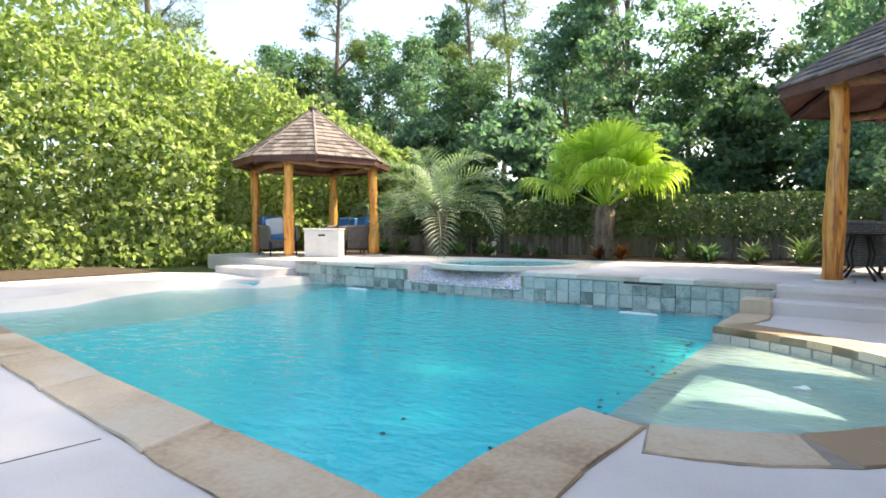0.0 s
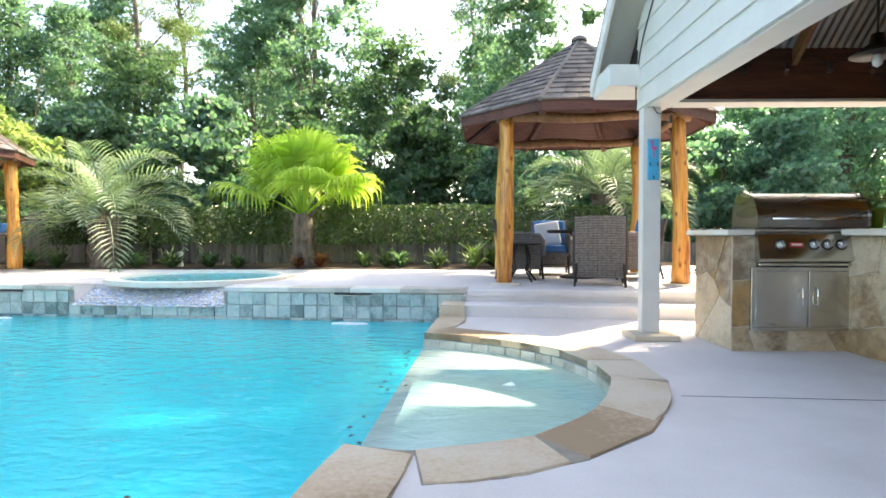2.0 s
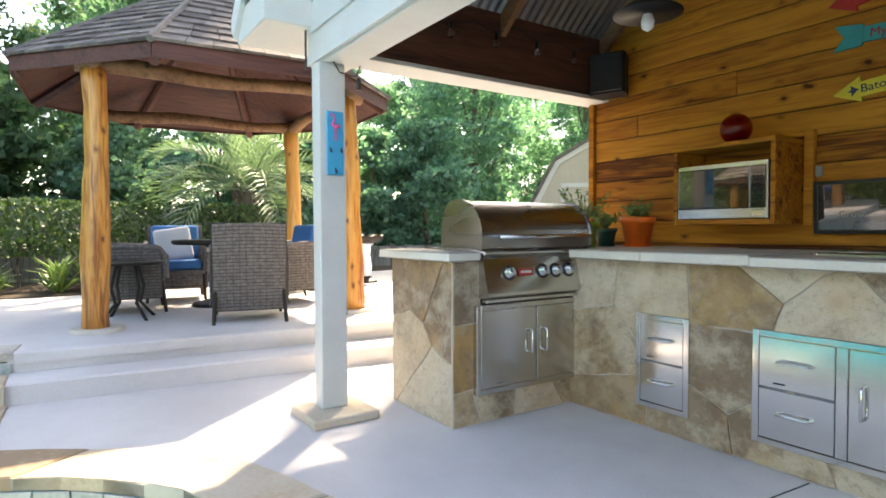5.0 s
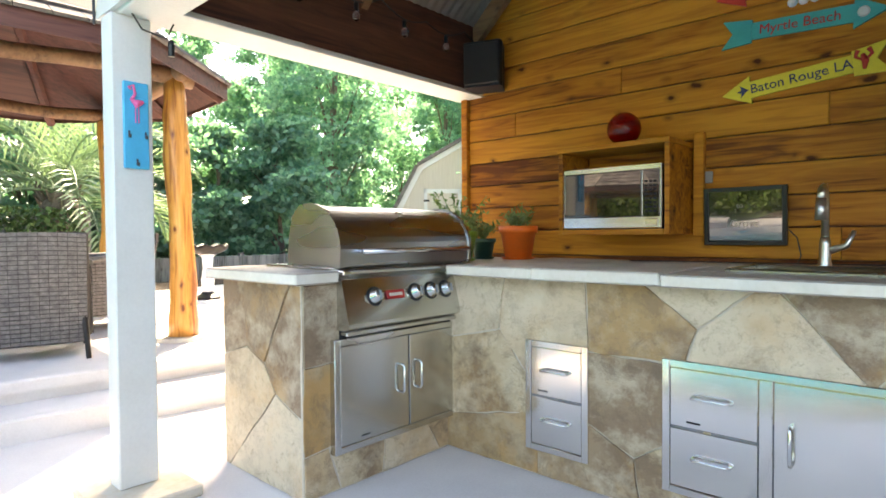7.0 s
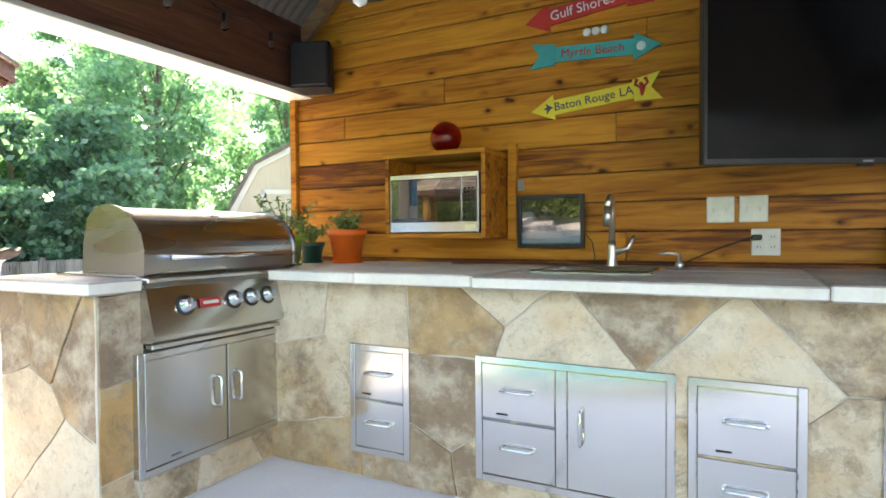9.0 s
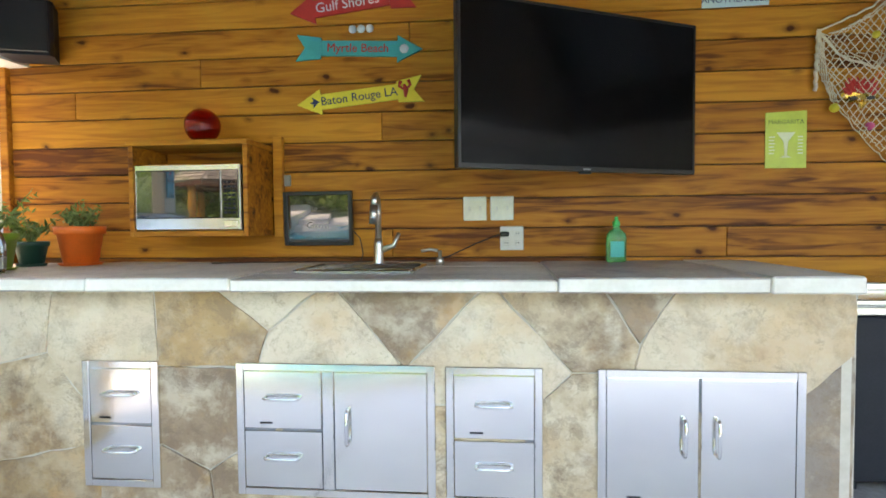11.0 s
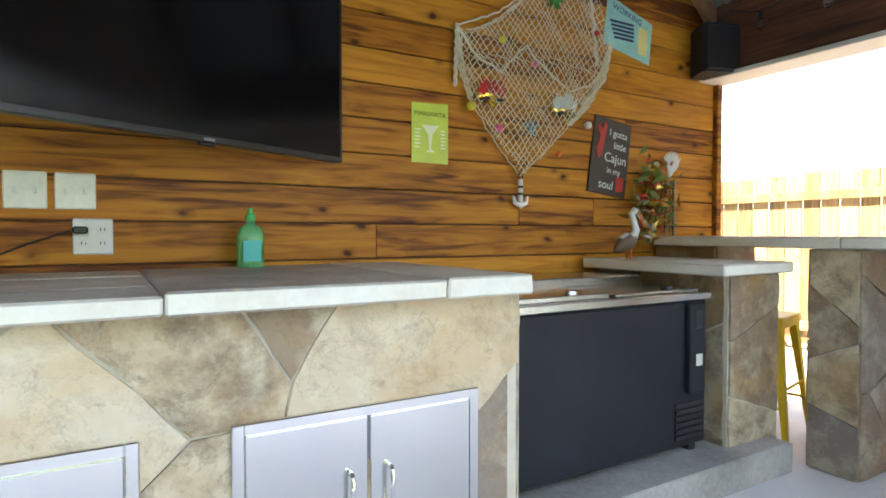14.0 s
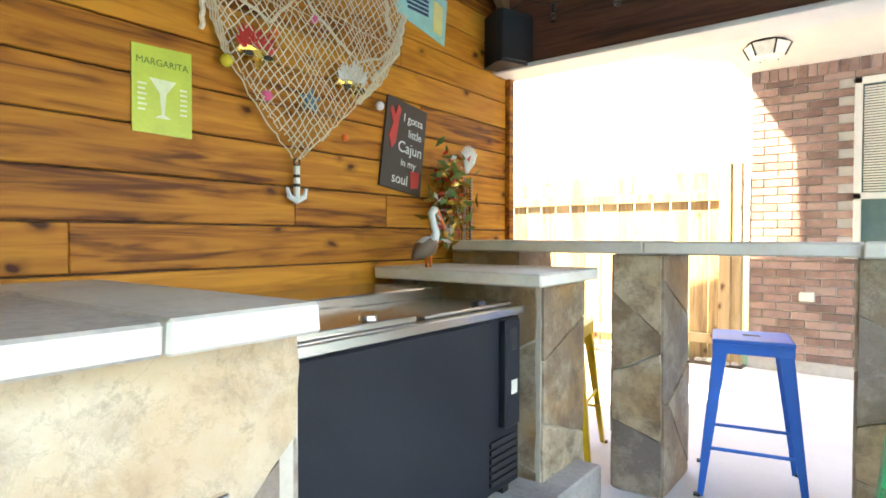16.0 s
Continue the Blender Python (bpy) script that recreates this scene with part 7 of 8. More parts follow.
# ---- signs on the boards ----
def arrow(name, label, y_tip, y_tail, z_tip, z_tail, w, material):
    s = thing(name, label, "sign")
    a, b_ = Vector((-y_tip, z_tip)), Vector((-y_tail, z_tail))
    d = b_ - a
    ang_ = math.atan2(d.y, d.x)
    s.matrix_basis = Matrix.Translation((4.698, y_tip, z_tip)) @ ON_WALL @ Matrix.Rotation(ang_, 4, "Z")
    Ln = d.length
    hw_ = w / 2
    poly1 = [(0, 0), (0.13, hw_), (0.13, hw_ * 0.58), (Ln * 0.80, hw_ * 0.58), (Ln * 0.80, -hw_ * 0.58), (0.13, -hw_ * 0.58), (0.13, -hw_)]
    part("board", prism(poly1, 0.0, 0.014), material, s)
    fl = [(Ln * 0.80 + 0.001, hw_ * 0.8), (Ln, hw_), (Ln * 0.93, 0), (Ln, -hw_), (Ln * 0.80 + 0.001, -hw_ * 0.8)]
    part("fletching", prism(fl, 0.0, 0.014), material, s)
    return s, Ln


s, Ln = arrow("arrow_sign", "yellow painted arrow sign with purple lettering", 5.80, 5.13, 1.785, 1.855, 0.135, M_yellow)
words("Baton Rouge LA", 0.062, M_navy, s, pose(0.335, 0.0, 0.015))
cr = part("crawfish_shape", tube([(Ln * 0.86, -0.035, 0.016), (Ln * 0.87, 0.0, 0.018), (Ln * 0.86, 0.03, 0.016)], [0.006, 0.014, 0.008], 8), M_redpaint, s, "red painted crawfish shape")
for sg in (-1, 1):
    part("claw", tube([(Ln * 0.865, 0.0, 0.016), (Ln * 0.865 + sg * 0.03, 0.025, 0.016), (Ln * 0.865 + sg * 0.02, 0.05, 0.016)], [0.004, 0.007, 0.01], 6), M_redpaint, cr)
part("lily_shape", prism([(0.085, -0.03), (0.11, -0.005), (0.125, 0.0), (0.11, 0.01), (0.085, 0.03), (0.09, 0.008), (0.07, 0.0), (0.09, -0.008)], 0.014, 0.016), M_navy, s)
s, Ln = arrow("arrow_sign", "teal painted arrow sign with red script", 5.13, 5.80, 2.055, 2.085, 0.135, M_teal)
t_ = words("Myrtle Beach", 0.062, M_redpaint, s, pose(0.34, 0.0, 0.015, 0, 0, 180))
part("shell", lathe([(0.024, 0.014), (0.018, 0.02), (0.004, 0.022)], 14, m=pose(0.095, 0, 0)), M_pillow, s, "white shell")
s, Ln = arrow("arrow_sign", "red painted arrow sign with white lettering", 5.83, 5.17, 2.265, 2.345, 0.15, M_redpaint)
words("Gulf Shores", 0.072, M_pillow, s, pose(0.31, 0.0, 0.015))
og = thing("wall_ornament", "small white shell ornament between the signs", "ornament", 4.685, 5.45, 2.17)
for k in range(3):
    part("shell", lathe([(0.022, 0), (0.018, 0.012), (0.004, 0.02)], 10, m=pose(0, -0.045 + 0.045 * k, 0, 0, -90, 0)), M_pillow, og)


def tin_sign(name, label, corners, material, thick=0.004):
    """A flat sign on the boards; corners in (y, z), clockwise as seen."""
    s = thing(name, label, "sign")
    s.matrix_basis = Matrix.Translation((4.698, 0, 0)) @ ON_WALL
    part("plate", prism([(-y, z) for y, z in corners], 0.0, thick), material, s)
    return s


mg = tin_sign("tin_sign", "lime green tin cocktail sign on the boards", [(3.437, 1.682), (3.245, 1.690), (3.245, 1.410), (3.437, 1.412)], M_lime)
words("MARGARITA", 0.030, plain("olive_text", (0.10, 0.16, 0.02), 0.6), mg, pose(-3.341, 1.635, 0.0045), 0.0004)
M_paleg = plain("pale_glass_print", (0.70, 0.75, 0.50), 0.5)
part("glass_shape", prism([(-3.385, 1.585), (-3.297, 1.585), (-3.33, 1.54), (-3.336, 1.475), (-3.315, 1.462), (-3.367, 1.462), (-3.346, 1.475), (-3.352, 1.54)], 0.004, 0.005), M_paleg, mg)
for k in range(6):
    part("text_bar", box(-3.42, -3.392 if k % 2 else -3.397, 1.48 + k * 0.016, 1.486 + k * 0.016, 0.004, 0.005), M_paleg, mg)
    part("text_bar", box(-3.285, -3.262, 1.48 + k * 0.016, 1.486 + k * 0.016, 0.004, 0.005), M_paleg, mg)
cj = tin_sign("wooden_sign", "dark brown board with white lettering and red crawfish", [(2.300, 1.745), (2.020, 1.705), (2.075, 1.285), (2.360, 1.325)], M_darksign, 0.012)
rot = 8
for txt, y, z, sz in (("I gotta", 2.125, 1.645, 0.055), ("little", 2.115, 1.575, 0.055), ("Cajun", 2.15, 1.505, 0.075), ("in my", 2.165, 1.435, 0.05), ("soul", 2.225, 1.36, 0.07)):
    words(txt, sz, M_pillow, cj, pose(-y, z, 0.013, 0, 0, -rot), 0.0005)
part("crawfish_shape", prism([(-2.285, 1.50), (-2.255, 1.53), (-2.235, 1.62), (-2.215, 1.69), (-2.235, 1.71), (-2.255, 1.66), (-2.275, 1.70), (-2.29, 1.68), (-2.27, 1.62), (-2.30, 1.56)], 0.012, 0.016), M_redpaint, cj)
part("pot_shape", prism([(-2.15, 1.32), (-2.095, 1.325), (-2.085, 1.40), (-2.15, 1.405)], 0.012, 0.015), M_redpaint, cj)
dk = tin_sign("tin_sign", "mint green tin sign with a beer glass, hung askew", [(2.205, 2.42), (1.845, 2.315), (1.870, 2.075), (2.24, 2.145)], M_mint)
part("glass_shape", prism([(-1.965, 2.13), (-1.895, 2.12), (-1.885, 2.27), (-1.96, 2.285)], 0.004, 0.006), plain("beer_print", (0.75, 0.66, 0.25), 0.5), dk)
words("WORKING", 0.05, M_navy, dk, pose(-2.05, 2.335, 0.0045, 0, 0, -15), 0.0004)
for k in range(5):
    part("text_bar", box(-2.19 + 0.008 * k, -2.0, 2.28 - k * 0.022 - 0.006, 2.288 - k * 0.022, 0.004, 0.005), M_navy, dk)
ib = tin_sign("tin_sign", "pale mint tin sign with dark lettering", [(3.742, 2.42), (3.428, 2.42), (3.428, 2.205), (3.742, 2.20)], plain("pale_mint", (0.55, 0.70, 0.66), 0.5))
for txt, z, sz in (("I BELIEVE...", 2.345, 0.05), ("I'LL HAVE...", 2.29, 0.032), ("ANOTHER BEER", 2.238, 0.045)):
    words(txt, sz, M_navy, ib, pose(-3.585, z, 0.0045), 0.0004)
fl = thing("flamingo_sign", "sky blue painted board with a pink flamingo and hooks", "sign", 2.517, 7.459, 1.39)
part("board", box(-0.05, 0.05, -0.014, 0.0, 0, 0.36, 0.004), M_skyblue, fl)
part("flamingo_shape", tube([(-0.02, -0.017, 0.325), (-0.03, -0.017, 0.335), (-0.012, -0.017, 0.345), (-0.005, -0.017, 0.31), (-0.018, -0.017, 0.285), (0.0, -0.018, 0.268), (0.025, -0.017, 0.28)], [0.004, 0.005, 0.006, 0.006, 0.009, 0.018, 0.008], 8), M_pink, fl)
for x in (-0.004, 0.008):
    part("leg", tube([(x, -0.016, 0.255), (x, -0.016, 0.19)], 0.0025, 5), M_pink, fl)
for x, z in ((-0.03, 0.13), (0.035, 0.13), (0.0, 0.015)):
    part("hook", tube([(x, -0.014, z + 0.025), (x, -0.017, z), (x, -0.03, z - 0.004), (x, -0.032, z + 0.01)], 0.004, 6), M_black, fl)

# ---- fishing net with its trinkets ----
net = thing("fishing_net", "draped cream fishing net hung with small ornaments", "net")
hullp = [(-3.21, 2.06), (-2.62, 2.56), (-2.36, 2.58), (-2.21, 2.12), (-2.42, 1.76), (-2.84, 1.38), (-3.06, 1.60), (-3.19, 1.82)]
if sum(hullp[i][0] * hullp[(i + 1) % 8][1] - hullp[(i + 1) % 8][0] * hullp[i][1] for i in range(8)) > 0:
    hullp.reverse()


def inside_span(o, d):
    lo, hi = -9.0, 9.0
    for i in range(8):
        a, b_ = Vector(hullp[i]), Vector(hullp[(i + 1) % 8])
        e = b_ - a
        n_ = Vector((-e.y, e.x))                   # outwards for a clockwise outline
        den, num = d.dot(n_), (a - o).dot(n_)
        if abs(den) < 1e-9:
            continue
        t_ = num / den
        if den > 0:
            hi = min(hi, t_)
        else:
            lo = max(lo, t_)
    return lo, hi


def hem(x):
    """The sagging upper edge of the net between its left corner and the hook."""
    f = min(1.0, max(0.0, (x + 3.21) / 0.59))
    return 9.0 if f >= 1 else 2.06 + 0.17 * f + 0.33 * f ** 3


mesh_net = bmesh.new()
rng = random.Random(77)
for fam in (1, -1):
    dvec = Vector((0.62 * fam, 0.78)).normalized()
    pv = Vector((dvec.y, -dvec.x))
    for k in range(-43, 44):
        o = Vector((-2.7, 2.0)) + pv * k * 0.027
        lo, hi = inside_span(o, dvec)
        if hi - lo < 0.05:
            continue
        pts = []
        for q in range(25):
            t_ = lo + (hi - lo) * q / 24
            p2 = o + dvec * t_
            p2.y = min(p2.y, hem(p2.x))
            sag = 0.05 * math.sin(6.0 * p2.x + 1.5) * max(0, p2.y - 1.5)
            pts.append((4.69 - 0.012 - 0.02 * abs(math.sin(9 * p2.x + 5 * p2.y)) - (0.03 if p2.y < 1.95 else 0), -(p2.x + 0.01 * math.sin(14 * p2.y + k)), p2.y - sag + 0.006 * rng.uniform(-1, 1)))
        tube(pts, 0.0026, 4, mesh_net, caps=False)
part("mesh", mesh_net, M_rope, net)


def rope(pts, r, n=14):
    out = []
    for i in range(n + 1):
        f = i / n * (len(pts) - 1)
        a, b_ = pts[int(min(f, len(pts) - 2))], pts[int(min(f, len(pts) - 2)) + 1]
        ff = f - int(min(f, len(pts) - 2))
        out.append((4.672 - 0.006 * math.sin(i * 2.1), -(a[0] + (b_[0] - a[0]) * ff), a[1] + (b_[1] - a[1]) * ff + 0.004 * math.sin(i * 3.3)))
    return tube(out, r, 6)


for pts, r in (([(-3.21, 2.06), (-2.98, 2.16), (-2.78, 2.31), (-2.64, 2.56)], 0.005), ([(-3.20, 2.05), (-3.10, 1.93), (-2.95, 1.88), (-2.85, 1.99), (-2.80, 2.03), (-2.66, 1.92), (-2.50, 1.84), (-2.33, 1.90), (-2.21, 2.10)], 0.006),
               ([(-2.38, 2.58), (-2.35, 2.3), (-2.31, 2.0)], 0.009), ([(-3.21, 2.06), (-3.22, 1.78)], 0.010), ([(-3.19, 2.05), (-3.16, 1.75), (-2.98, 1.52), (-2.85, 1.39)], 0.003), ([(-2.21, 2.12), (-2.26, 1.93), (-2.42, 1.78)], 0.013), ([(-2.30, 1.90), (-2.55, 1.62), (-2.83, 1.38)], 0.003)):
    part("rope", rope(pts, r, 20), M_rope, net, "thick cream rope")
for k in range(4):                              # the gathered hems hang in loose strands
    o = 0.014 * k
    part("hem", rope([(-2.21 - o * 0.2, 2.13), (-2.25 - o, 1.95), (-2.36 - o, 1.78), (-2.50 - o * 0.6, 1.66)], 0.0038, 22), M_rope, net, "gathered cream net hem")
    part("hem", rope([(-3.215 + o * 0.3, 2.07), (-3.20 + o * 0.7, 1.86), (-3.14 + o * 0.6, 1.72)], 0.003, 18), M_rope, net, "gathered cream net hem")
for y, z, mm, r in ((3.14, 1.69, M_yellow, 0.022), (2.96, 2.03, M_yellow, 0.018), (2.76, 1.94, M_pink, 0.017), (2.39, 1.67, M_pillow, 0.02), (2.60, 1.50, M_terra, 0.016), (2.33, 2.17, M_redpaint, 0.015), (2.94, 1.84, M_terra, 0.014), (2.98, 1.60, M_pink, 0.02)):
    f = thing("net_float", "small coloured float tied into the net", "ornament", 4.655, y, z)
    part("float", lathe([(r * math.sin(math.pi * k / 8) + 0.0005, -r * math.cos(math.pi * k / 8)) for k in range(9)], 12), mm, f, "", True)


def mask(y, z, body, plume, label, s=1.0):
    m_ = thing("carnival_mask", label, "mask", 4.665, y, z)
    rim = [(0.080 * s * math.cos(a), (0.030 + 0.010 * math.cos(2 * a)) * s * math.sin(a) + 0.016 * s * abs(math.cos(a)) - (0.016 * s if abs(math.cos(a)) < 0.2 and math.sin(a) < 0 else -0.006 * s)) for a in (2 * math.pi * k / 24 for k in range(24))]
    bm = prism(rim, 0.0, 0.010, m=ON_WALL)
    for v in bm.verts:
        v.co.x -= 0.022 * s * (1 - (v.co.y / (0.085 * s)) ** 2)
    mk_ = part("face_piece", bm, body, m_)
    for e in (-1, 1):
        eye = prism([(e * 0.036 * s + 0.017 * s * math.cos(a), 0.008 * s + 0.008 * s * math.sin(a)) for a in (2 * math.pi * k / 12 for k in range(12))], 0.026 * s, 0.033 * s, m=ON_WALL)
        part("eye_hole", eye, M_black, mk_, "dark eye hole")
    pl = bmesh.new()
    rr = random.Random(int(y * 1000))
    for k in range(13):
        a = radians(-50 + 100 * k / 12)
        ln = (0.075 + 0.025 * math.cos(a * 2)) * s * rr.uniform(0.85, 1.1)
        b0 = Vector((-0.01, 0.03 * math.sin(a) * s, 0.01 * s))
        e = b0 + Vector((-0.01 - rr.uniform(0, 0.02), ln * math.sin(a), ln * math.cos(a)))
        tube([b0, b0.lerp(e, 0.6), e], [0.005 * s, 0.011 * s, 0.002], 5, pl)
    tagged(part("plume", pl, plume, m_), kind="stuff")
    return m_


mask(3.03, 1.72, M_gold, M_redpaint, "red feathered carnival mask in the net", 1.1)
mask(2.565, 1.70, M_gold, M_pillow, "white feathered gold carnival mask in the net", 1.1)
sf_ = thing("star_ornament", "blue star fish ornament in the net", "ornament", 4.66, 2.775, 1.62)
st = []
for k in range(10):
    r_ = 0.05 if k % 2 == 0 else 0.02
    st.append((r_ * math.sin(k * math.pi / 5), r_ * math.cos(k * math.pi / 5)))
part("star", prism(st, -0.01, 0.01, m=ON_WALL), plain("blue_glaze", (0.08, 0.20, 0.30), 0.3), sf_)
lf = thing("frog_ornament", "green plastic leaf ornament in the net", "ornament", 4.655, 2.63, 2.30)
st = []
for k in range(14):
    r_ = 0.06 if k % 2 == 0 else 0.025
    st.append((r_ * math.sin(k * math.pi / 7), r_ * math.cos(k * math.pi / 7)))
part("leaf", prism(st, -0.012, 0.012, m=ON_WALL), plain("green_plastic", (0.04, 0.28, 0.06), 0.4), lf)
an = thing("anchor_ornament", "small white and black wooden anchor hanging from the net", "anchor", 4.67, 2.835, 1.23)
part("shank", tube([(0, 0, 0.0), (0, 0, 0.13)], 0.012, 10), M_pillow, an)
part("band", tube([(0, 0, 0.05), (0, 0, 0.062)], 0.0135, 10), M_black, an)
part("band", tube([(0, 0, 0.085), (0, 0, 0.097)], 0.0135, 10), M_black, an)
part("fluke", tube([(0, -0.045, 0.045), (0, -0.035, 0.012), (0, 0, -0.004), (0, 0.035, 0.012), (0, 0.045, 0.045)], [0.006, 0.011, 0.013, 0.011, 0.006], 8), M_pillow, an)
part("ring", tube([(0, 0.014 * math.cos(a), 0.145 + 0.014 * math.sin(a)) for a in np.linspace(0, 6.28, 13)], 0.004, 6), M_black, an)

# beads and tinsel spray by the corner
gl = thing("bead_spray", "carnival spray of gold ribbon, feathers and hanging beads", "decoration", 4.67, 1.86, 1.30)
for mm, nn, seed in ((M_gold, 110, 1), (M_leaf_pot, 90, 2), (M_redpaint, 35, 3), (M_pillow, 25, 4)):
    rr = np.random.default_rng(seed)
    c = rr.normal(size=(nn, 3)) * np.array([0.028, 0.075, 0.11]) + np.array([-0.05, 0.06, 0.0])
    o = new("ribbon", leaf_mesh("ribbon", c, np.tile([-1.0, 0, 0], (nn, 1)), 0.075, rr, mm, 0.35))
    o.parent = gl
    tagged(o, kind="stuff")
for k in range(6):
    y = -0.16 + k * 0.022
    bd_ = bmesh.new()
    for q in range(22):
        lathe([(0.0005, -0.008), (0.009, 0.0), (0.0005, 0.008)], 5, bd_, pose(-0.03 - 0.006 * (k % 2), y, 0.10 - q * 0.0155))
    part("bead_string", bd_, (M_grey, M_castiron, M_gold)[k % 3] if k else M_grey, gl)
pl = bmesh.new()
for k in range(9):
    a = radians(-40 + 10 * k)
    tube([(-0.04, -0.10, 0.12), (-0.06, -0.10 + 0.05 * math.sin(a), 0.18), (-0.06, -0.10 + 0.11 * math.sin(a), 0.12 + 0.15 * math.cos(a))], [0.004, 0.012, 0.003], 5, pl)
part("plume", pl, M_pillow, gl, "cream feather plume")

# pelican figure on the low counter
pe = thing("pelican_figure", "painted wooden pelican figure, brown body and white neck", "figurine", 4.45, 2.30, CT)
bm = tube([(0, 0.10, 0.045), (0, 0.05, 0.075), (0, 0.0, 0.095), (0, -0.035, 0.11)], [0.012, 0.040, 0.045, 0.025], 12)
tube([(0, -0.03, 0.11), (0, -0.055, 0.15), (0, -0.035, 0.195), (0, -0.02, 0.235), (0, -0.045, 0.255)], [0.024, 0.018, 0.015, 0.016, 0.018], 10, bm)
tube([(0, -0.05, 0.255), (0, -0.09, 0.215), (0, -0.12, 0.165)], [0.014, 0.010, 0.004], 8, bm)
tube([(0.012, 0.0, 0.06), (0.012, 0.0, 0.0)], 0.006, 6, bm)
tube([(-0.012, 0.0, 0.06), (-0.012, 0.0, 0.0)], 0.006, 6, bm)
pel = part("figure", bm, plain("pelican_brown", (0.13, 0.085, 0.06), 0.6), pe, "", True)
pel.data.materials.append(M_pillow)
pel.data.materials.append(M_terra)
for f in pel.data.polygons:
    if f.center.z > 0.115 and f.center.y > -0.065:
        f.material_index = 1
    elif f.center.y < -0.06 or f.center.z < 0.045 and abs(f.center.y) < 0.02:
        f.material_index = 2

# ---- bottle cooler, low counter and bar ----
fr_ = thing("bottle_cooler", "low dark vinyl bottle cooler with a steel sliding top", "cooler")
part("cabinet", box(3.96, 4.66, 2.36, 3.49, 0.17, 0.80, 0.006), M_charcoal, fr_)
part("front_panel", box(3.945, 3.96, 2.58, 3.485, 0.18, 0.795, 0.006), M_charcoal, fr_)
part("side_channel", box(3.93, 3.96, 2.40, 2.50, 0.40, 0.79, 0.006), M_charcoal, fr_)
part("top_rim", box(3.94, 4.20, 2.35, 3.495, 0.80, 0.832, 0.004), M_steel, fr_)
for a, b_ in ((2.39, 2.90), (2.94, 3.46)):
    ld = part("sliding_lid", box(3.975, 4.30, a, b_, 0.833, 0.845 + (0.008 if a > 2.9 else 0), 0.003), M_steel, fr_, "brushed steel lid")
    part("lid_grip", lathe([(0.028, 0), (0.024, 0.012), (0.01, 0.016)], 14, m=pose(4.02, (a + b_) / 2 - 0.1, 0.846 + (0.008 if a > 2.9 else 0))), M_black if a < 2.9 else M_steel, ld)
part("back_hood", box(4.32, 4.67, 2.36, 3.49, 0.80, 0.885, 0.006), M_steel, fr_)
part("cap_catcher", box(3.925, 3.945, 2.43, 2.475, 0.68, 0.76, 0.004), M_black, fr_)
part("sticker", box(3.928, 3.9305, 2.425, 2.465, 0.52, 0.57), M_ivory, fr_, "small pale printed sticker")
for k in range(6):
    part("vent_slat", box(3.95, 3.958, 2.385, 2.565, 0.205 + k * 0.028, 0.222 + k * 0.028), M_black, fr_)
for y in (2.42, 3.42):
    part("foot", box(3.98, 4.03, y - 0.02, y + 0.02, 0.135, 0.17), M_black, fr_)
structure("cooler_ledge", prism([(3.80, 1.95), (3.80, 3.53), (4.69, 3.53), (4.69, 1.95)], 0.0, 0.135, bevel=0.008), M_ledgestone, "rough flagstone ledge under the cooler", "ledge")
lc = thing("low_counter", "stone clad pedestal counter beside the cooler", "counter")
part("block", box(3.93, 4.69, 1.90, 2.25, 0.0, 0.905), M_grout, lc)
clad("pedestal_cladding", "brown and grey slate facing of the pedestal", 0.385, 0.905, face(-1, 0, 3.93, 2.268), mixed(random.Random(41), 0.385, 0.905, 0.30, "bgsb"), 41)
clad("pedestal_cladding", "blue-grey slate facing beside the cooler", 0.76, 0.905, face(0, 1, 4.69, 2.25), mixed(random.Random(42), 0.76, 0.905, 0.34, "ggb"), 42)
slab("countertop", "pale flagstone top of the pedestal counter", [[(3.85, 1.87), (4.685, 1.87), (4.685, 2.40), (3.85, 2.40)]], 44)


def pillar(x0, x1, y0, y1, h, seed):
    p = thing("bar_pillar", "slate clad bar pillar in brown and grey stone", "pillar")
    part("block", box(x0 + 0.01, x1 - 0.01, y0 + 0.01, y1 - 0.01, 0, h), M_grout, p)
    rng = random.Random(seed)
    for w, m_ in ((x1 - x0, face(0, 1, x1, y1 - 0.012)), (y1 - y0, face(-1, 0, x0 + 0.012, y1)), (y1 - y0, face(1, 0, x1 - 0.012, y0)), (x1 - x0, face(0, -1, x0, y0 + 0.012))):
        for poly in stones(scattered(rng, w, h, 0.27), w, h, 0.005):
            o = part("stone", prism(chipped(poly, rng), 0.0, 0.016 + rng.uniform(0, 0.008), bevel=0.003), STONE[rng.choice("bggbs")], p)
            o.matrix_basis = m_
    return p


pillar(3.59, 3.80, 1.45, 1.83, 1.018, 51)
pillar(2.70, 2.94, 1.45, 1.83, 1.018, 52)
pillar(4.30, 4.69, 1.45, 1.80, 1.018, 53)
slab("bar_counter", "long pale grey flagstone bar top", [[(2.925, 1.40), (3.66, 1.40), (3.66, 1.86), (2.925, 1.86)], [(3.664, 1.40), (4.685, 1.40), (4.685, 1.86), (3.664, 1.86)], [(2.45, 1.38), (2.92, 1.38), (2.92, 1.90), (2.45, 1.90)]], 55, 1.018, 1.072)


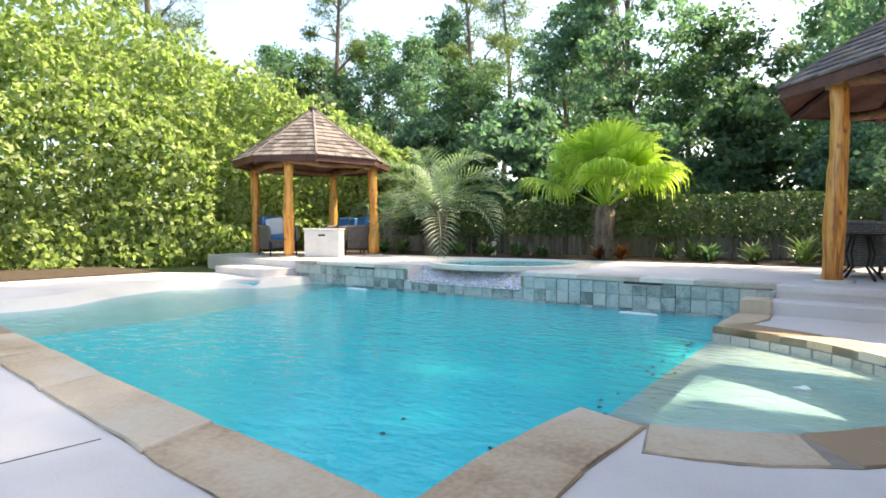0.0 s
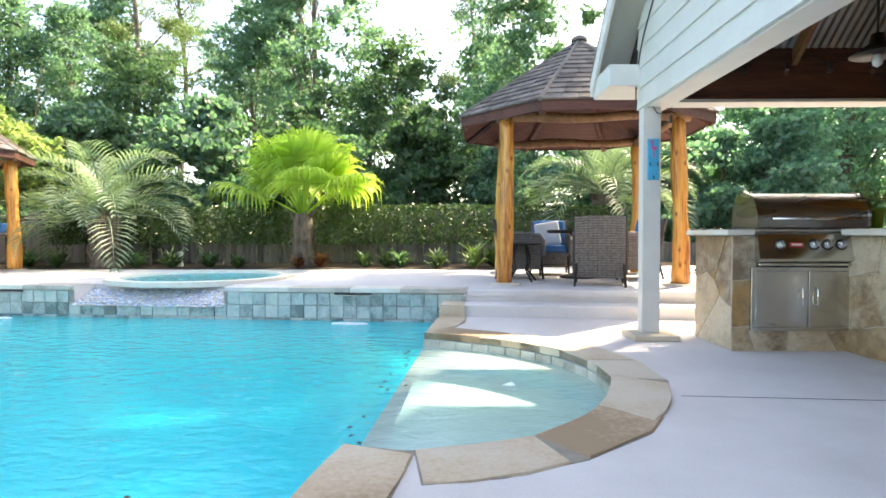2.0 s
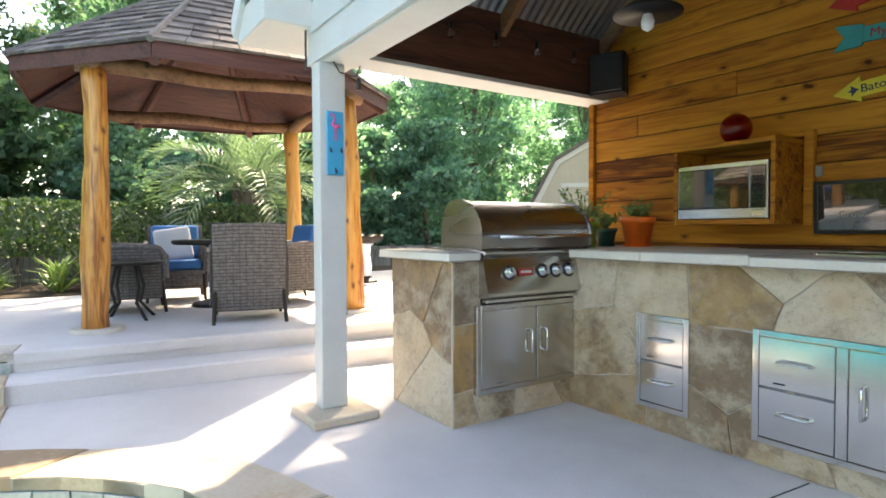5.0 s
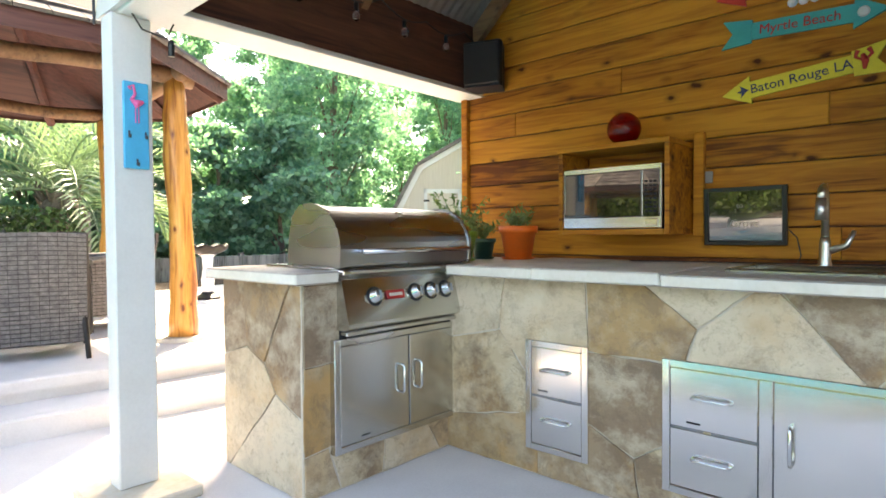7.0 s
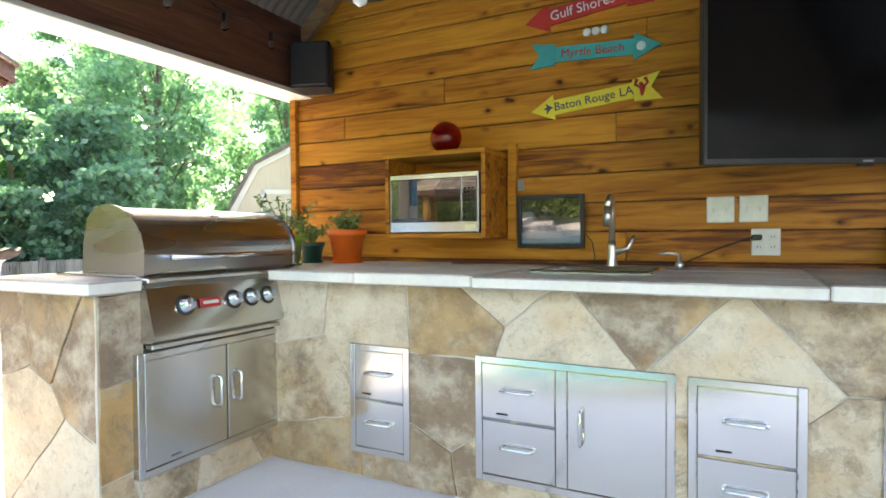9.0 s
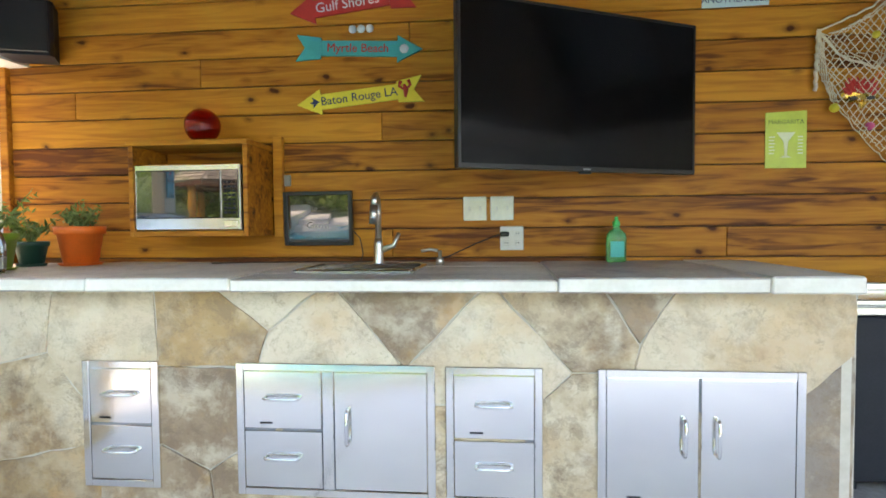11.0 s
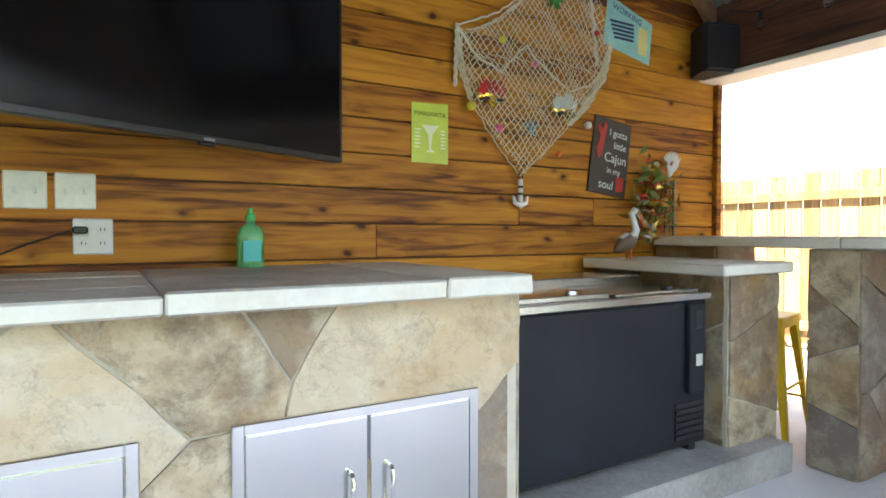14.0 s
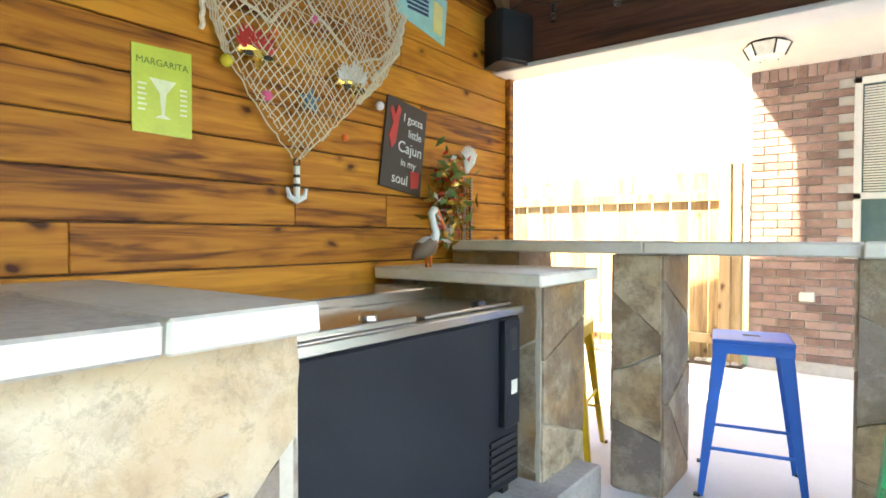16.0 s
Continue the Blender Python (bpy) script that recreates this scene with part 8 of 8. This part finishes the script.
def stool(x, y, rz, color, label, h=0.66):
    c = plain("stool_" + label.split()[0], color, 0.42, 0.0, 0.0)
    s = thing("bar_stool", label, "stool", x, y, 0, rz, "metal bar stools")
    st = box(-0.155, 0.155, -0.155, 0.155, h - 0.022, h, 0.012, seg=2)
    part("seat", st, c, s)
    part("grip_hole", box(-0.035, 0.035, -0.012, 0.012, h - 0.004, h + 0.001, 0.006), M_black, s, "dark grip hole")
    for sx, sy in ((-1, -1), (-1, 1), (1, 1), (1, -1)):
        lg = bmesh.new()
        t0, t1 = Vector((sx * 0.145, sy * 0.145, h - 0.018)), Vector((sx * 0.205, sy * 0.205, 0.0))
        wt, wb = 0.055, 0.024
        for axis in ("x", "y"):
            dv = Vector((-sx, 0, 0)) if axis == "x" else Vector((0, -sy, 0))
            th_ = Vector((0, -sy * 0.004, 0)) if axis == "x" else Vector((-sx * 0.004, 0, 0))
            q = [t0, t0 + dv * wt, t1 + dv * wb, t1]
            vs = [lg.verts.new(p) for p in q] + [lg.verts.new(p + th_) for p in q]
            for f in ((0, 1, 2, 3), (7, 6, 5, 4), (0, 4, 5, 1), (1, 5, 6, 2), (2, 6, 7, 3), (3, 7, 4, 0)):
                lg.faces.new([vs[i] for i in f])
        bmesh.ops.recalc_face_normals(lg, faces=lg.faces)
        leg_ = part("leg", lg, c, s)
        part("foot_cap", box(t1.x - 0.014, t1.x + 0.014, t1.y - 0.014, t1.y + 0.014, 0.0, 0.012, 0.003), M_black, leg_)
    for z, yy in ((0.20, 1), (0.29, 0)):
        k = 0.145 + 0.06 * (1 - z / h) - 0.012
        for sg in (-1, 1):
            a, b_ = ((-k, sg * k, z), (k, sg * k, z)) if yy else ((sg * k, -k, z), (sg * k, k, z))
            part("stretcher", tube([a, b_], 0.008, 8), c, s)
    for sg in (-1, 1):
        part("brace", tube([(-0.13, sg * -0.13, h - 0.07), (0, 0, h - 0.045), (0.13, sg * 0.13, h - 0.07)], 0.006, 6), M_black, s)
    ap = [box(-0.15, 0.15, sg * 0.149 - 0.003, sg * 0.149 + 0.003, h - 0.06, h - 0.02) for sg in (-1, 1)] + [box(sg * 0.149 - 0.003, sg * 0.149 + 0.003, -0.146, 0.146, h - 0.06, h - 0.02) for sg in (-1, 1)]
    for a in ap:
        part("apron", a, c, s)
    return s


stool(3.325, 1.45, 12, (0.001, 0.15, 0.62), "blue glossy metal bar stool tucked under the bar")
stool(4.187, 1.57, 12.8, (0.72, 0.52, 0.02), "yellow glossy metal bar stool behind the pedestal")
stool(2.665, 2.10, 12, (0.02, 0.42, 0.16), "green glossy metal bar stool beside the bar")

# ---- speakers, string lights, pendant ----
for y, rz in ((7.22, 20), (1.42, -20)):
    sp_ = thing("loudspeaker", "small black outdoor loudspeaker under the beam", "loudspeaker", 4.58, y, 2.05, rz)
    part("cabinet", prism([(-0.09, -0.12), (-0.06, -0.13), (0.10, -0.10), (0.10, 0.10), (-0.06, 0.13), (-0.09, 0.12)], 0.0, 0.29, bevel=0.006), M_charcoal, sp_)
    part("grille", box(-0.098, -0.088, -0.115, 0.115, 0.015, 0.275, 0.004), M_black, sp_)
    part("bracket", box(0.09, 0.14, -0.02, 0.02, 0.08, 0.22, 0.003), M_black, sp_)
M_bulb = glass_material("clear_bulb", (1, 1, 0.96), 0.02)
for y, sgn in ((7.33, -1), (1.38, 1)):
    n = 6
    hang = []
    for k in range(n + 1):
        x = 2.70 + k * 0.36
        hang.append((x, y, 2.40 + 0.03 * (k % 2)))
    dense = []
    for a, b_ in zip(hang, hang[1:]):
        for q in range(6):
            f = q / 6
            dense.append((a[0] + (b_[0] - a[0]) * f, y, a[2] + (b_[2] - a[2]) * f - 0.05 * math.sin(math.pi * f)))
    dense.append(hang[-1])
    sl = thing("string_lights", "black string of clear bulbs looped along the beam", "string lights")
    part("cord", tube(dense, 0.004, 6), M_black, sl)
    for k in range(n):
        x, z = hang[k][0] + 0.18, (hang[k][2] + hang[k + 1][2]) / 2 - 0.05
        so = part("socket", lathe([(0.012, -0.05), (0.014, -0.01), (0.008, 0.0)], 10, m=pose(x, y, z)), M_black, sl)
        part("bulb", lathe([(0.002, -0.105), (0.018, -0.095), (0.022, -0.075), (0.014, -0.05)], 12, m=pose(x, y, z)), M_bulb, so, "clear glass bulb", True)
sl = thing("string_lights", "black cable with a socket hanging at the post", "string lights")
part("cord", tube([(2.50, 7.43, 2.03), (2.54, 7.43, 1.97), (2.64, 7.43, 1.955), (2.665, 7.42, 2.02)], 0.004, 6), M_black, sl)
part("socket", lathe([(0.013, 0), (0.015, 0.05), (0.008, 0.07)], 10, m=pose(2.655, 7.42, 1.88)), M_black, sl)
sl = thing("cable", "thin black cable looped down the corner of the gable", "cable")
part("cord", tube([(2.43, 7.66, 2.02), (2.432, 7.67, 2.16), (2.43, 7.66, 2.30), (2.435, 7.58, 2.52), (2.43, 7.46, 2.66), (2.435, 7.26, 2.86), (2.43, 7.08, 3.02)], 0.006, 6), M_black, sl)
pdn = thing("pendant_lamp", "dark metal barn pendant lamp with a bare bulb", "lamp", 3.40, 6.02, 2.0)
part("shade", lathe([(0.15, 0.03), (0.15, 0.036), (0.05, 0.10), (0.035, 0.16), (0.012, 0.17)], 24), M_castiron, pdn, "dark metal shade", True)
part("bulb", lathe([(0.003, -0.045), (0.025, -0.03), (0.030, 0.0), (0.016, 0.045)], 14), plain("white_bulb", (0.8, 0.8, 0.78), 0.3), pdn, "white glass bulb", True)
part("rod", tube([(0, 0, 0.16), (0, 0, roof_z(6.02) - 2.0 - 0.01)], 0.006, 6), M_black, pdn)


# ---- small things on the water ----
rng = random.Random(9)
leaf_me = [mesh_of("fallen_leaf", tube([(-0.03, 0, 0), (0, 0.006, 0.004), (0.03, 0, 0)], [0.002, 0.014, 0.001], 4), plain("dead_leaf", (0.05, 0.04, 0.03), 0.7)) for _ in range(1)]
for k in range(22):
    f = rng.uniform(0, 1)
    x, y = (0.27 + 0.23 * f + rng.uniform(-0.12, 0.06), 4.86 + 2.86 * f) if k < 18 else (rng.uniform(-0.6, 0.05), rng.uniform(4.2, 4.9))
    lf_ = new("fallen_leaf", leaf_me[0])
    lf_.matrix_basis = pose(x, y, WATER + 0.004, 0, 0, rng.uniform(0, 360)) @ Matrix.Diagonal((0.6, 0.85, 0.4, 1))
    tagged(lf_, "small dark fallen leaf floating on the water", "leaf", "fallen leaves")
M_foam = surface("water_foam", [(0.60, 0.72, 0.74), (0.85, 0.90, 0.90)], 0.3, scale=20, fine=90, bump=0.5, dist=0.01)
for x, y, r in ((1.15, 6.35, 0.030),):
    bb_ = thing("bubbler", "small bubbling fountain in the sun ledge", "fountain", x, y, WATER - 0.012)
    bm = lathe([(r * 2.6, 0.0), (r * 1.5, 0.010), (r * 0.8, 0.017), (r * 0.4, 0.022), (0.002, 0.024)], 16)
    for v in bm.verts:
        v.co += noise.noise_vector(v.co * 40) * 0.012
    part("water_mound", bm, M_foam, bb_, "", True)
for s0 in (1.35, 5.9):
    p = Vector(W0) + along * s0
    fm = thing("waterfall_foam", "patch of white foam under the waterfall spout", "foam", p.x, p.y - 0.22, WATER - 0.008, turn)
    bm = lathe([(0.26, 0.0), (0.20, 0.016), (0.12, 0.02), (0.002, 0.022)], 22)
    for v in bm.verts:
        v.co = Vector((v.co.x, v.co.y * 0.3, v.co.z)) + noise.noise_vector(v.co * 17) * 0.014
    part("foam", bm, M_foam, fm, "", True)
